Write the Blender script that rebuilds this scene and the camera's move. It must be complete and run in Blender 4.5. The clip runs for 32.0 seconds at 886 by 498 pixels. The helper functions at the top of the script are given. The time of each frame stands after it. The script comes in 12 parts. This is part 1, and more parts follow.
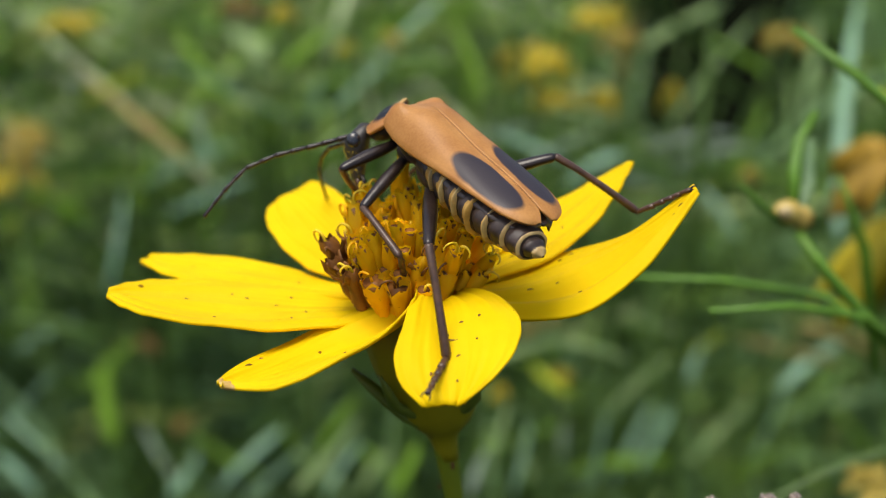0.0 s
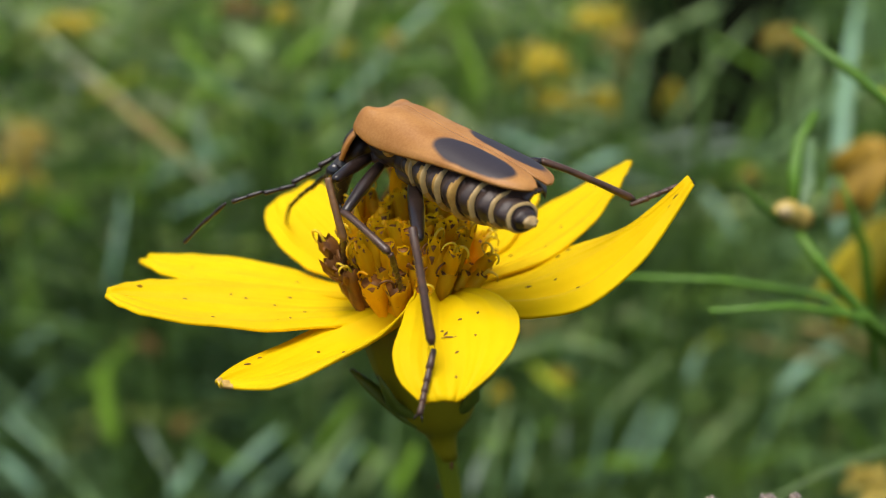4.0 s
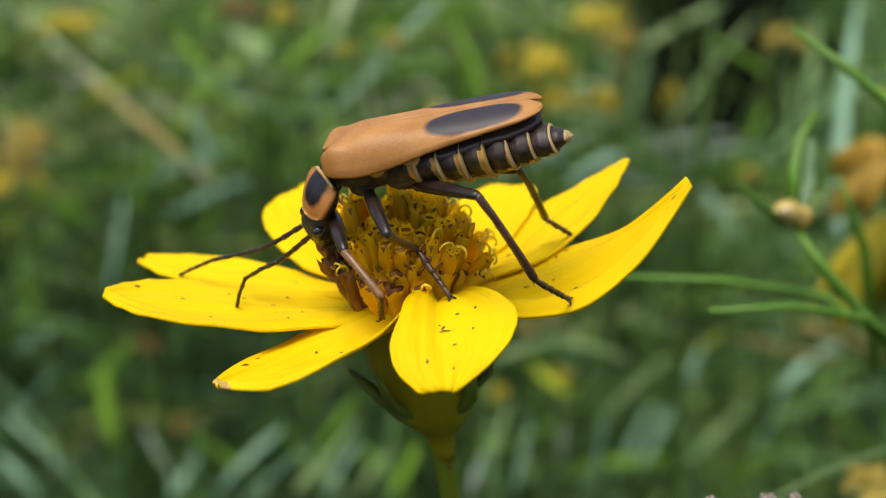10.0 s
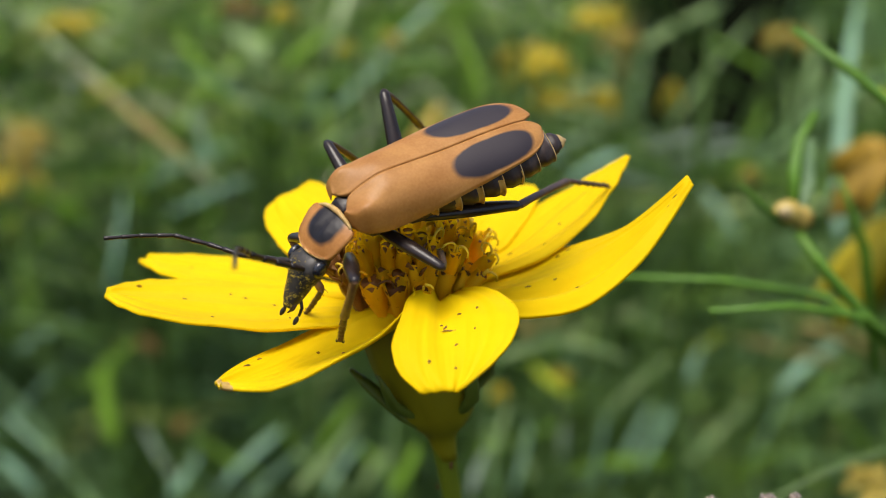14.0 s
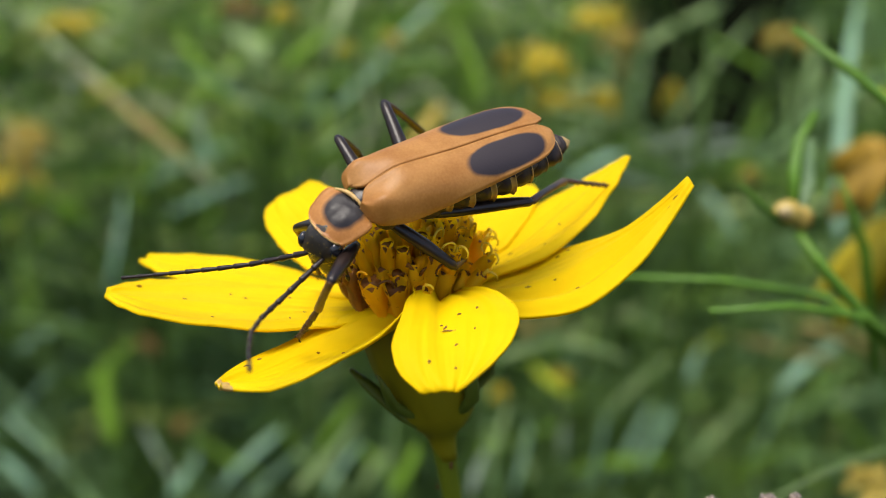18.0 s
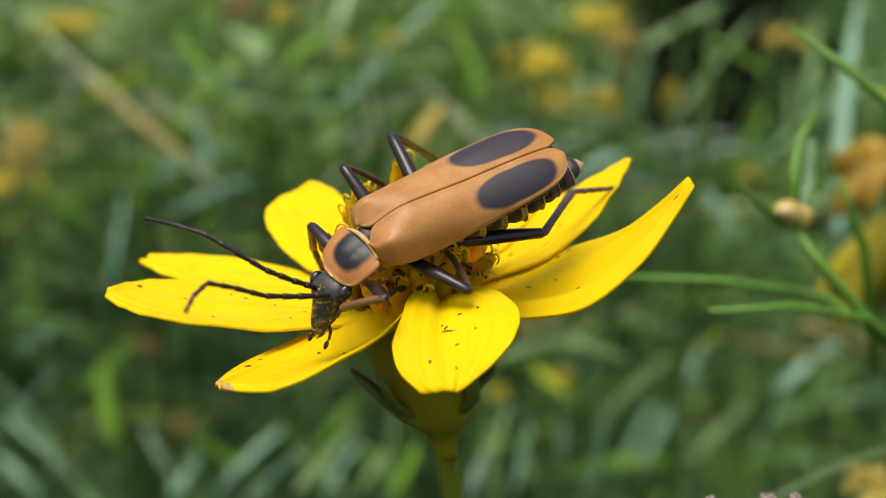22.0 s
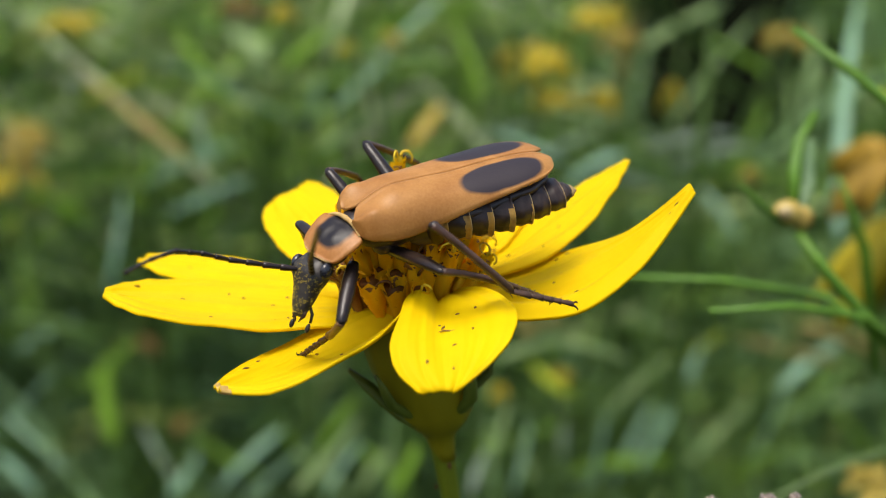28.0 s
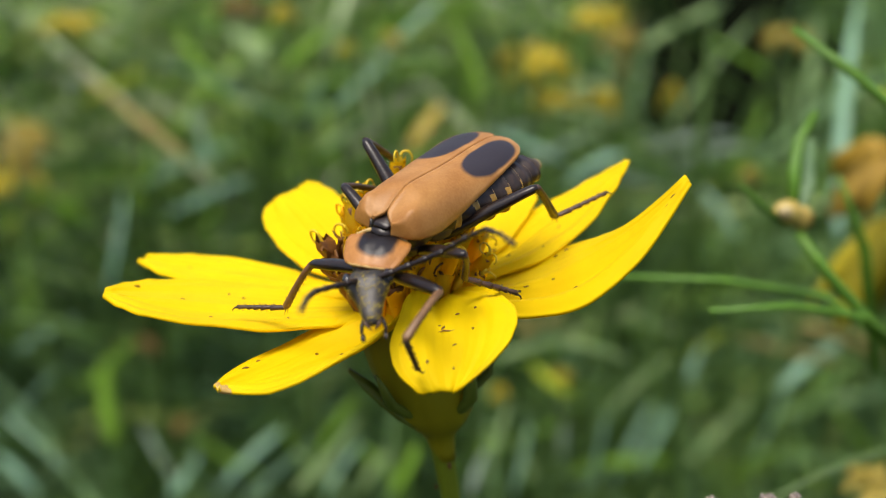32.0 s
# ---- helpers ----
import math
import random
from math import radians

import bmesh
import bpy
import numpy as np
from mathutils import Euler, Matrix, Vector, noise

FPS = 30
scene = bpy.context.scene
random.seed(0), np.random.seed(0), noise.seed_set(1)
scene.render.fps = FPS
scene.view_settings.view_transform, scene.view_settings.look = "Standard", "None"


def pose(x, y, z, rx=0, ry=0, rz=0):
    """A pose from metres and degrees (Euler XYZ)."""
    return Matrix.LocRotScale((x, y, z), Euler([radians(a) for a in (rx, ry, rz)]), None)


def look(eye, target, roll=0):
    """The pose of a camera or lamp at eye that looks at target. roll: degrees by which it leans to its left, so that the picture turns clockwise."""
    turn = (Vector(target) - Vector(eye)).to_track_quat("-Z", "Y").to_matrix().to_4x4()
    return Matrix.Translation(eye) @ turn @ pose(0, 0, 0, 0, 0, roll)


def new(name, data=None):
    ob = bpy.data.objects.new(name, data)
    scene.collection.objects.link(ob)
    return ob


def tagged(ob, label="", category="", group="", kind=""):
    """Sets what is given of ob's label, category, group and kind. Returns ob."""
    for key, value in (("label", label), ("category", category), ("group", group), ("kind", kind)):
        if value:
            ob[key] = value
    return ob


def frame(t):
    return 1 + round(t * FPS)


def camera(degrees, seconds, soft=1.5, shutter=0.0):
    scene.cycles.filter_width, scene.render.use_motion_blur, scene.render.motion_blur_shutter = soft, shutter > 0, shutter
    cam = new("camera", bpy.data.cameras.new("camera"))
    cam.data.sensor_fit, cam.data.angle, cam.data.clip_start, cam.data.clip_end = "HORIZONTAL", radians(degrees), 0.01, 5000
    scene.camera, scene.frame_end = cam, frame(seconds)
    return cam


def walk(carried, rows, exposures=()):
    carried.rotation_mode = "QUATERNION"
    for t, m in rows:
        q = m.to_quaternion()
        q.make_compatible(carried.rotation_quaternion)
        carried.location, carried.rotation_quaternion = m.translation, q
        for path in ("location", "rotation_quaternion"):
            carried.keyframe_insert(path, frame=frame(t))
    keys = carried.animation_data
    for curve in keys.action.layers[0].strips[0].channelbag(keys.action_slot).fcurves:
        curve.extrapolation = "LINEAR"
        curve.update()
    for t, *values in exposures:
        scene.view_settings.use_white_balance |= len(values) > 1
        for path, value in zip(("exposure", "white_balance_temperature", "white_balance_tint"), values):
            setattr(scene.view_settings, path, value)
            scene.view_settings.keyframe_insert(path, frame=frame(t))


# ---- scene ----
cam = camera(40, 32.0, soft=1.0)
cam.data.dof.use_dof = True
cam.data.dof.focus_distance = 0.0495
cam.data.dof.aperture_fstop = 40
EYE, AIM = (0.00155, -0.04914, 0.42212), (0.00155, 0.04358, 0.38466)
walk(cam, [(0.0, look(EYE, AIM)), (32.0, look(EYE, AIM))], [(0.0, 0.70), (12.0, 0.72), (20.0, 0.77), (32.0, 0.79)])

# ---- light: a bright overcast day with a soft veiled sun nearly overhead ----
SUN_ELEVATION, SUN_TURN = 76, 225
world = bpy.data.worlds.new("overcast_sky")
scene.world = world
world.use_nodes = True
sky = world.node_tree.nodes.new("ShaderNodeTexSky")
sky.sky_type = "NISHITA"
sky.sun_disc = False
sky.sun_elevation, sky.sun_rotation = radians(SUN_ELEVATION), radians(SUN_TURN)
sky.dust_density, sky.air_density = 4.0, 1.0
backing = world.node_tree.nodes["Background"]
backing.inputs["Strength"].default_value = 0.13
world.node_tree.links.new(sky.outputs[0], backing.inputs["Color"])
sun = new("sun", bpy.data.lights.new("sun", "SUN"))
sun.data.energy, sun.data.angle, sun.data.color = 1.7, radians(30), (1.0, 0.95, 0.86)
SUN_WAY = Vector((math.sin(radians(SUN_TURN)) * math.cos(radians(SUN_ELEVATION)),
                  math.cos(radians(SUN_TURN)) * math.cos(radians(SUN_ELEVATION)), math.sin(radians(SUN_ELEVATION))))
sun.matrix_world = look(SUN_WAY * 3, (0, 0, 0))

MM = 0.001
TOP = Vector((0.0, 0.0, 0.400))        # where the petals meet the cup


def mm(x, y, z, rx=0, ry=0, rz=0):
    """A pose from millimetres and degrees."""
    return pose(x * MM, y * MM, z * MM, rx, ry, rz)


# ---- materials ----
def shader(name):
    m = bpy.data.materials.new(name)
    m.use_nodes = True
    t = m.node_tree
    return m, t, t.nodes, t.links, t.nodes["Principled BSDF"]


def surface(name, low, high, rough=0.5, grain=900.0, stretch=(1, 1, 1), bump=0.3, sheer=0.0, spots=None, spot_size=1500.0,
            gloss=0.5, vary=0.12, coat=0.0, speck_at=0.68, depth=0.00006, dots=None):
    """A worn natural surface: two scales of noise between two colours, fine relief, and light let through."""
    m, t, n, l, b = shader(name)
    co = n.new("ShaderNodeTexCoord")
    mp = n.new("ShaderNodeMapping")
    mp.inputs["Scale"].default_value = stretch
    l.new(co.outputs["Object"], mp.inputs["Vector"])
    fine = n.new("ShaderNodeTexNoise")
    fine.inputs["Scale"].default_value, fine.inputs["Detail"].default_value = grain, 6
    broad = n.new("ShaderNodeTexNoise")
    broad.inputs["Scale"].default_value, broad.inputs["Detail"].default_value = grain / 5, 3
    for k in (fine, broad):
        l.new(mp.outputs[0], k.inputs["Vector"])
    mix = n.new("ShaderNodeMath")
    mix.operation = "MULTIPLY_ADD"
    mix.inputs[1].default_value = 0.5
    l.new(fine.outputs["Fac"], mix.inputs[0])
    half = n.new("ShaderNodeMath")
    half.operation = "MULTIPLY"
    half.inputs[1].default_value = 0.5
    l.new(broad.outputs["Fac"], half.inputs[0])
    l.new(half.outputs[0], mix.inputs[2])
    ramp = n.new("ShaderNodeValToRGB")
    ramp.color_ramp.elements[0].position, ramp.color_ramp.elements[1].position = 0.36, 0.64
    ramp.color_ramp.elements[0].color, ramp.color_ramp.elements[1].color = (*low, 1), (*high, 1)
    l.new(mix.outputs[0], ramp.inputs["Fac"])
    colour = ramp.outputs["Color"]
    info = n.new("ShaderNodeObjectInfo")
    span = n.new("ShaderNodeMapRange")
    span.inputs["To Min"].default_value, span.inputs["To Max"].default_value = 1 - vary, 1 + vary
    l.new(info.outputs["Random"], span.inputs["Value"])
    hsv = n.new("ShaderNodeHueSaturation")
    l.new(span.outputs[0], hsv.inputs["Value"])
    l.new(colour, hsv.inputs["Color"])
    colour = hsv.outputs["Color"]
    if spots:
        sp = n.new("ShaderNodeTexNoise")
        sp.inputs["Scale"].default_value, sp.inputs["Detail"].default_value = spot_size, 2
        l.new(co.outputs["Object"], sp.inputs["Vector"])
        cut = n.new("ShaderNodeMapRange")
        cut.inputs["From Min"].default_value, cut.inputs["From Max"].default_value = speck_at, speck_at + 0.03
        l.new(sp.outputs["Fac"], cut.inputs["Value"])
        mx = n.new("ShaderNodeMixRGB")
        mx.inputs["Color2"].default_value = (*spots, 1)
        l.new(cut.outputs[0], mx.inputs["Fac"])
        l.new(colour, mx.inputs["Color1"])
        colour = mx.outputs["Color"]
    if dots:
        size, reach, share, tint = dots
        vo = n.new("ShaderNodeTexVoronoi")
        vo.inputs["Scale"].default_value = size
        wave = n.new("ShaderNodeVectorMath")
        wave.operation = "MULTIPLY_ADD"
        wave.inputs[1].default_value = (0.00025,) * 3
        l.new(fine.outputs["Color"], wave.inputs[0])
        l.new(co.outputs["Object"], wave.inputs[2])
        flat = n.new("ShaderNodeVectorMath")
        flat.operation = "MULTIPLY"
        flat.inputs[1].default_value = (1, 1, 0)
        l.new(wave.outputs[0], flat.inputs[0])
        l.new(flat.outputs[0], vo.inputs["Vector"])
        pick = n.new("ShaderNodeSeparateColor")
        l.new(vo.outputs["Color"], pick.inputs[0])
        limit = n.new("ShaderNodeMapRange")
        limit.inputs["From Min"].default_value, limit.inputs["From Max"].default_value = 1 - share, 1
        limit.inputs["To Min"].default_value, limit.inputs["To Max"].default_value = 0, reach
        l.new(pick.outputs[0], limit.inputs["Value"])
        less = n.new("ShaderNodeMath")
        less.operation = "LESS_THAN"
        l.new(vo.outputs["Distance"], less.inputs[0])
        l.new(limit.outputs[0], less.inputs[1])
        mx = n.new("ShaderNodeMixRGB")
        mx.inputs["Color2"].default_value = (*tint, 1)
        l.new(less.outputs[0], mx.inputs["Fac"])
        l.new(colour, mx.inputs["Color1"])
        colour = mx.outputs["Color"]
    l.new(colour, b.inputs["Base Color"])
    b.inputs["Roughness"].default_value = rough
    b.inputs["Specular IOR Level"].default_value = gloss
    b.inputs["Coat Weight"].default_value = coat
    b.inputs["Coat Roughness"].default_value = 0.25
    bp = n.new("ShaderNodeBump")
    bp.inputs["Strength"].default_value, bp.inputs["Distance"].default_value = bump, depth
    l.new(mix.outputs[0], bp.inputs["Height"])
    l.new(bp.outputs[0], b.inputs["Normal"])
    if sheer:
        tr = n.new("ShaderNodeBsdfTranslucent")
        l.new(colour, tr.inputs["Color"])
        ms = n.new("ShaderNodeMixShader")
        ms.inputs["Fac"].default_value = sheer
        l.new(b.outputs[0], ms.inputs[1])
        l.new(tr.outputs[0], ms.inputs[2])
        l.new(ms.outputs[0], n["Material Output"].inputs["Surface"])
    return m


def blotched(name, plain, dark, centre, radii, wobble=0.12, rough=0.46, power=2.4, bump=0.25, haze=0.15, skew=0.0):
    """A wing case or shield with one dark patch of an oval shape, in the part's own metres."""
    m, t, n, l, b = shader(name)
    co = n.new("ShaderNodeTexCoord")
    fine = n.new("ShaderNodeTexNoise")
    fine.inputs["Scale"].default_value, fine.inputs["Detail"].default_value = 9000, 5
    broad = n.new("ShaderNodeTexNoise")
    broad.inputs["Scale"].default_value, broad.inputs["Detail"].default_value = 700, 3
    for k in (fine, broad):
        l.new(co.outputs["Object"], k.inputs["Vector"])
    sub = n.new("ShaderNodeVectorMath")
    sub.operation = "SUBTRACT"
    sub.inputs[1].default_value = [c * MM for c in centre]
    l.new(co.outputs["Object"], sub.inputs[0])
    div = n.new("ShaderNodeVectorMath")
    div.operation = "DIVIDE"
    div.inputs[1].default_value = [r * MM for r in radii]
    l.new(sub.outputs[0], div.inputs[0])
    sep = n.new("ShaderNodeSeparateXYZ")
    l.new(div.outputs[0], sep.inputs[0])
    slant = n.new("ShaderNodeMath")
    slant.operation = "MULTIPLY_ADD"
    slant.inputs[1].default_value = -skew * radii[1] / radii[0]
    l.new(sep.outputs["Y"], slant.inputs[0])
    l.new(sep.outputs["X"], slant.inputs[2])
    total = None
    for along in (slant.outputs[0], sep.outputs["Y"]):
        ab = n.new("ShaderNodeMath")
        ab.operation = "ABSOLUTE"
        l.new(along, ab.inputs[0])
        pw = n.new("ShaderNodeMath")
        pw.operation = "POWER"
        pw.inputs[1].default_value = power
        l.new(ab.outputs[0], pw.inputs[0])
        if total is None:
            total = pw.outputs[0]
        else:
            ad = n.new("ShaderNodeMath")
            ad.operation = "ADD"
            l.new(total, ad.inputs[0])
            l.new(pw.outputs[0], ad.inputs[1])
            total = ad.outputs[0]
    wob = n.new("ShaderNodeMath")
    wob.operation = "MULTIPLY_ADD"
    wob.inputs[1].default_value = wobble * 4
    l.new(broad.outputs["Fac"], wob.inputs[0])
    l.new(total, wob.inputs[2])
    cut = n.new("ShaderNodeMapRange")
    edge = 1 + wobble * 2
    cut.inputs["From Min"].default_value, cut.inputs["From Max"].default_value = edge - haze, edge + haze
    l.new(wob.outputs[0], cut.inputs["Value"])
    tone = n.new("ShaderNodeValToRGB")
    tone.color_ramp.elements[0].position, tone.color_ramp.elements[1].position = 0.32, 0.68
    tone.color_ramp.elements[0].color = (*[c * k for c, k in zip(plain, (0.78, 0.68, 0.50))], 1)
    tone.color_ramp.elements[1].color = (*[c * k for c, k in zip(plain, (1.16, 1.22, 1.40))], 1)
    both = n.new("ShaderNodeMath")
    both.operation = "MULTIPLY_ADD"
    both.inputs[1].default_value = 0.30
    l.new(fine.outputs["Fac"], both.inputs[0])
    part_of = n.new("ShaderNodeMath")
    part_of.operation = "MULTIPLY"
    part_of.inputs[1].default_value = 0.70
    l.new(broad.outputs["Fac"], part_of.inputs[0])
    l.new(part_of.outputs[0], both.inputs[2])
    l.new(both.outputs[0], tone.inputs["Fac"])
    mx = n.new("ShaderNodeMixRGB")
    mx.inputs["Color1"].default_value = (*dark, 1)
    l.new(cut.outputs[0], mx.inputs["Fac"])
    l.new(tone.outputs["Color"], mx.inputs["Color2"])
    l.new(mx.outputs[0], b.inputs["Base Color"])
    b.inputs["Roughness"].default_value = rough
    b.inputs["Specular IOR Level"].default_value = 0.44
    bp = n.new("ShaderNodeBump")
    bp.inputs["Strength"].default_value, bp.inputs["Distance"].default_value = bump, 0.00003
    l.new(fine.outputs["Fac"], bp.inputs["Height"])
    l.new(bp.outputs[0], b.inputs["Normal"])
    tr = n.new("ShaderNodeBsdfTranslucent")
    l.new(mx.outputs[0], tr.inputs["Color"])
    ms = n.new("ShaderNodeMixShader")
    ms.inputs["Fac"].default_value = 0.16
    l.new(b.outputs[0], ms.inputs[1])
    l.new(tr.outputs[0], ms.inputs[2])
    l.new(ms.outputs[0], n["Material Output"].inputs["Surface"])
    return m


PETAL_YELLOW = surface("petal_yellow", (0.80, 0.540, 0.001), (0.89, 0.630, 0.002), 0.6, 420, (1, 1, 1), 0.25, 0.26, gloss=0.08, vary=0.04,
                       dots=(620, 0.085, 0.45, (0.22, 0.10, 0.004)))
TIP_DRY = surface("dry_petal_tip", (0.45, 0.25, 0.03), (0.72, 0.50, 0.16), 0.7, 2500, bump=0.4, sheer=0.2)
SPECK_BROWN = surface("speck_brown", (0.10, 0.045, 0.006), (0.22, 0.10, 0.012), 0.7, 3000, bump=0.5)
CUP_GREEN = surface("cup_green", (0.185, 0.150, 0.003), (0.275, 0.225, 0.005), 0.5, 700, (1, 1, 0.25), 0.35, 0.0, (0.05, 0.022, 0.008), 900, 0.35)
BRACT_GREEN = surface("bract_green", (0.060, 0.082, 0.008), (0.105, 0.130, 0.012), 0.5, 700, (1, 1, 0.25), 0.35, gloss=0.3)
STEM_GREEN = surface("stem_green", (0.13, 0.155, 0.006), (0.20, 0.235, 0.010), 0.5, 900, (1, 1, 0.2), 0.3, 0.0, (0.06, 0.02, 0.006), 700, 0.35, speck_at=0.74)
FLORET_GOLD = surface("floret_gold", (0.88, 0.50, 0.002), (0.97, 0.68, 0.006), 0.5, 1300, (1, 1, 0.3), 0.4, 0.6, (0.30, 0.12, 0.006), 2800, 0.3, 0.2, speck_at=0.70)
FLORET_BROWN = surface("floret_brown", (0.060, 0.020, 0.005), (0.24, 0.10, 0.014), 0.6, 1800, (1, 1, 0.5), 0.5, 0.0, None, gloss=0.3, vary=0.4)
FLORET_OCHRE = surface("floret_ochre", (0.72, 0.38, 0.003), (0.92, 0.60, 0.008), 0.55, 1400, (1, 1, 0.4), 0.6, 0.42, (0.22, 0.08, 0.006), 2600, 0.3, 0.3, speck_at=0.66)
CHITIN_UMBER = surface("chitin_umber", (0.10, 0.045, 0.014), (0.24, 0.12, 0.038), 0.42, 3500, bump=0.35, depth=0.00003)
STIGMA_GOLD = surface("stigma_gold", (0.62, 0.40, 0.008), (0.88, 0.66, 0.02), 0.5, 2500, bump=0.3, sheer=0.15, vary=0.2)
CHITIN_BLACK = surface("chitin_black", (0.008, 0.005, 0.004), (0.024, 0.014, 0.010), 0.30, 5000, bump=0.5, gloss=0.38, depth=0.00003)
CHITIN_BROWN = surface("chitin_brown", (0.030, 0.014, 0.008), (0.085, 0.040, 0.018), 0.4, 4000, bump=0.35, gloss=0.5, depth=0.00003)
BELLY_BLACK = surface("belly_black", (0.012, 0.007, 0.006), (0.045, 0.027, 0.019), 0.48, 3500, bump=0.5, gloss=0.4, depth=0.00005)
BELLY_CREAM = surface("belly_cream", (0.36, 0.23, 0.075), (0.56, 0.40, 0.16), 0.5, 3500, bump=0.3, sheer=0.1)
BELLY_BAND = surface("belly_band", (0.25, 0.135, 0.026), (0.46, 0.275, 0.065), 0.5, 3000, bump=0.4, gloss=0.3, depth=0.00004)
BELLY_TAN = surface("belly_tan", (0.10, 0.060, 0.012), (0.27, 0.165, 0.032), 0.5, 3500, bump=0.4, gloss=0.35, depth=0.00004)
WING_DARK = surface("hind_wing_black", (0.018, 0.011, 0.008), (0.070, 0.043, 0.030), 0.38, 2600, (0.3, 1, 1), 0.7, gloss=0.5, depth=0.00006)
POLLEN_HEAD = surface("pollen_dusted_black", (0.010, 0.008, 0.006), (0.035, 0.027, 0.018), 0.45, 4000, bump=0.6, spots=(0.22, 0.15, 0.015), spot_size=9000,
                      speck_at=0.66, depth=0.00005)
POLLEN = surface("pollen", (0.38, 0.26, 0.01), (0.62, 0.46, 0.03), 0.6, 9000, bump=0.2)
EYE_BLACK = surface("eye_black", (0.008, 0.008, 0.010), (0.02, 0.02, 0.024), 0.22, 12000, bump=0.5, gloss=0.6, depth=0.00001)
WING_CASE = {}
for side in (1, -1):
    WING_CASE[side] = blotched("wing_case_orange", (0.425, 0.193, 0.042), (0.030, 0.022, 0.025), (-6.58, side * 0.99, 0), (1.98, 0.69, 1), 0.13, skew=side * 0.35)
SHIELD = blotched("shield_orange", (0.43, 0.180, 0.036), (0.009, 0.006, 0.007), (0.22, 0, 0), (0.84, 0.80, 1), 0.22, 0.42, 2.4, 0.2, 0.30)
RIM_PALE = surface("shield_rim", (0.50, 0.30, 0.085), (0.66, 0.45, 0.17), 0.45, 3000, bump=0.2, sheer=0.2, gloss=0.4)
# far blacker than real soil: the deep shade under the plants is in its colour
SHADED_SOIL = surface("soil", (0.0015, 0.0022, 0.0010), (0.0045, 0.006, 0.003), 0.95, 60, bump=1.0, gloss=0.0, depth=0.004)


# ---- mesh helpers, all in millimetres ----
def part(name, bm, material, parent=None, label="", smooth=True):
    data = bpy.data.meshes.new(name)
    for f in bm.faces:
        f.smooth = smooth
    bm.to_mesh(data)
    bm.free()
    for m in material if isinstance(material, (list, tuple)) else [material]:
        data.materials.append(m)
    ob = new(name, data)
    ob.parent = parent
    return tagged(ob, label)


def thing(name, label, category, place=(0, 0, 0), group=""):
    ob = new(name)
    ob.empty_display_size = 0.001
    ob.location = place
    return tagged(ob, label, category, group)


def loft(bm, rings, closed=True, caps=True, slot=0):
    """Skin a row of rings of equal count, given in millimetres."""
    rows = [[bm.verts.new(Vector(p) * MM) for p in ring] for ring in rings]
    n = len(rows[0])
    for a, b in zip(rows[:-1], rows[1:]):
        for i in range(n if closed else n - 1):
            j = (i + 1) % n
            bm.faces.new((a[i], a[j], b[j], b[i])).material_index = slot
    if caps and closed:
        bm.faces.new(reversed(rows[0])).material_index = slot
        bm.faces.new(rows[-1]).material_index = slot
    return rows


def tube(bm, points, radii, sides=8, flat=1.0, slot=0, up=(0, 0, 1)):
    """A tapered tube along points."""
    pts = [Vector(p) for p in points]
    rings = []
    for i, p in enumerate(pts):
        way = (pts[min(i + 1, len(pts) - 1)] - pts[max(i - 1, 0)]).normalized()
        ref = Vector(up) if abs(way.dot(Vector(up))) < 0.95 else Vector((0, 1, 0))
        a = way.cross(ref).normalized()
        b = a.cross(way)
        rings.append([p + (a * math.cos(k * math.tau / sides) + b * flat * math.sin(k * math.tau / sides)) * radii[i] for k in range(sides)])
    loft(bm, rings, slot=slot)


def bulb(bm, centre, radii, rings=8, sides=12, slot=0, turn=None):
    """A rounded body with three half-axes."""
    rows = []
    for i in range(rings + 1):
        a = math.pi * (0.02 + 0.96 * i / rings)
        rows.append([])
        for k in range(sides):
            b = k * math.tau / sides
            p = Vector((-math.cos(a) * radii[0], math.sin(a) * math.cos(b) * radii[1], math.sin(a) * math.sin(b) * radii[2]))
            rows[-1].append((turn @ p if turn else p) + Vector(centre))
    loft(bm, rows, slot=slot)


def lerp(a, b, f):
    return a + (b - a) * f


def curve_at(table, u):
    """Smooth value at u in a short table of (place, value)."""
    for (a, va), (b, vb) in zip(table[:-1], table[1:]):
        if u <= b:
            f = max(0.0, (u - a) / (b - a))
            return lerp(va, vb, f * f * (3 - 2 * f))
    return table[-1][1]


# ---- the flower ----
ROOT = Vector((0.004, 0.001, 0.0))
FLOWER = thing("coreopsis_flower", "yellow eight-petalled coreopsis flower with a gold-brown centre on a green stem", "flower", ROOT)
PETAL = {}
LIFT = TOP - ROOT


def flow_at(table, u):
    """A curve that runs smoothly through a short table of (place, value)."""
    for i, ((a, va), (b, vb)) in enumerate(zip(table[:-1], table[1:])):
        if u <= b:
            (p, vp), (q, vq) = table[max(0, i - 1)], table[min(len(table) - 1, i + 2)]
            f, h = (u - a) / (b - a), b - a
            ma, mb = (vb - vp) / max(1e-6, b - p) * h, (vq - va) / max(1e-6, q - a) * h
            return (2 * f ** 3 - 3 * f * f + 1) * va + (f ** 3 - 2 * f * f + f) * ma + (3 * f * f - 2 * f ** 3) * vb + (f ** 3 - f * f) * mb
    return table[-1][1]


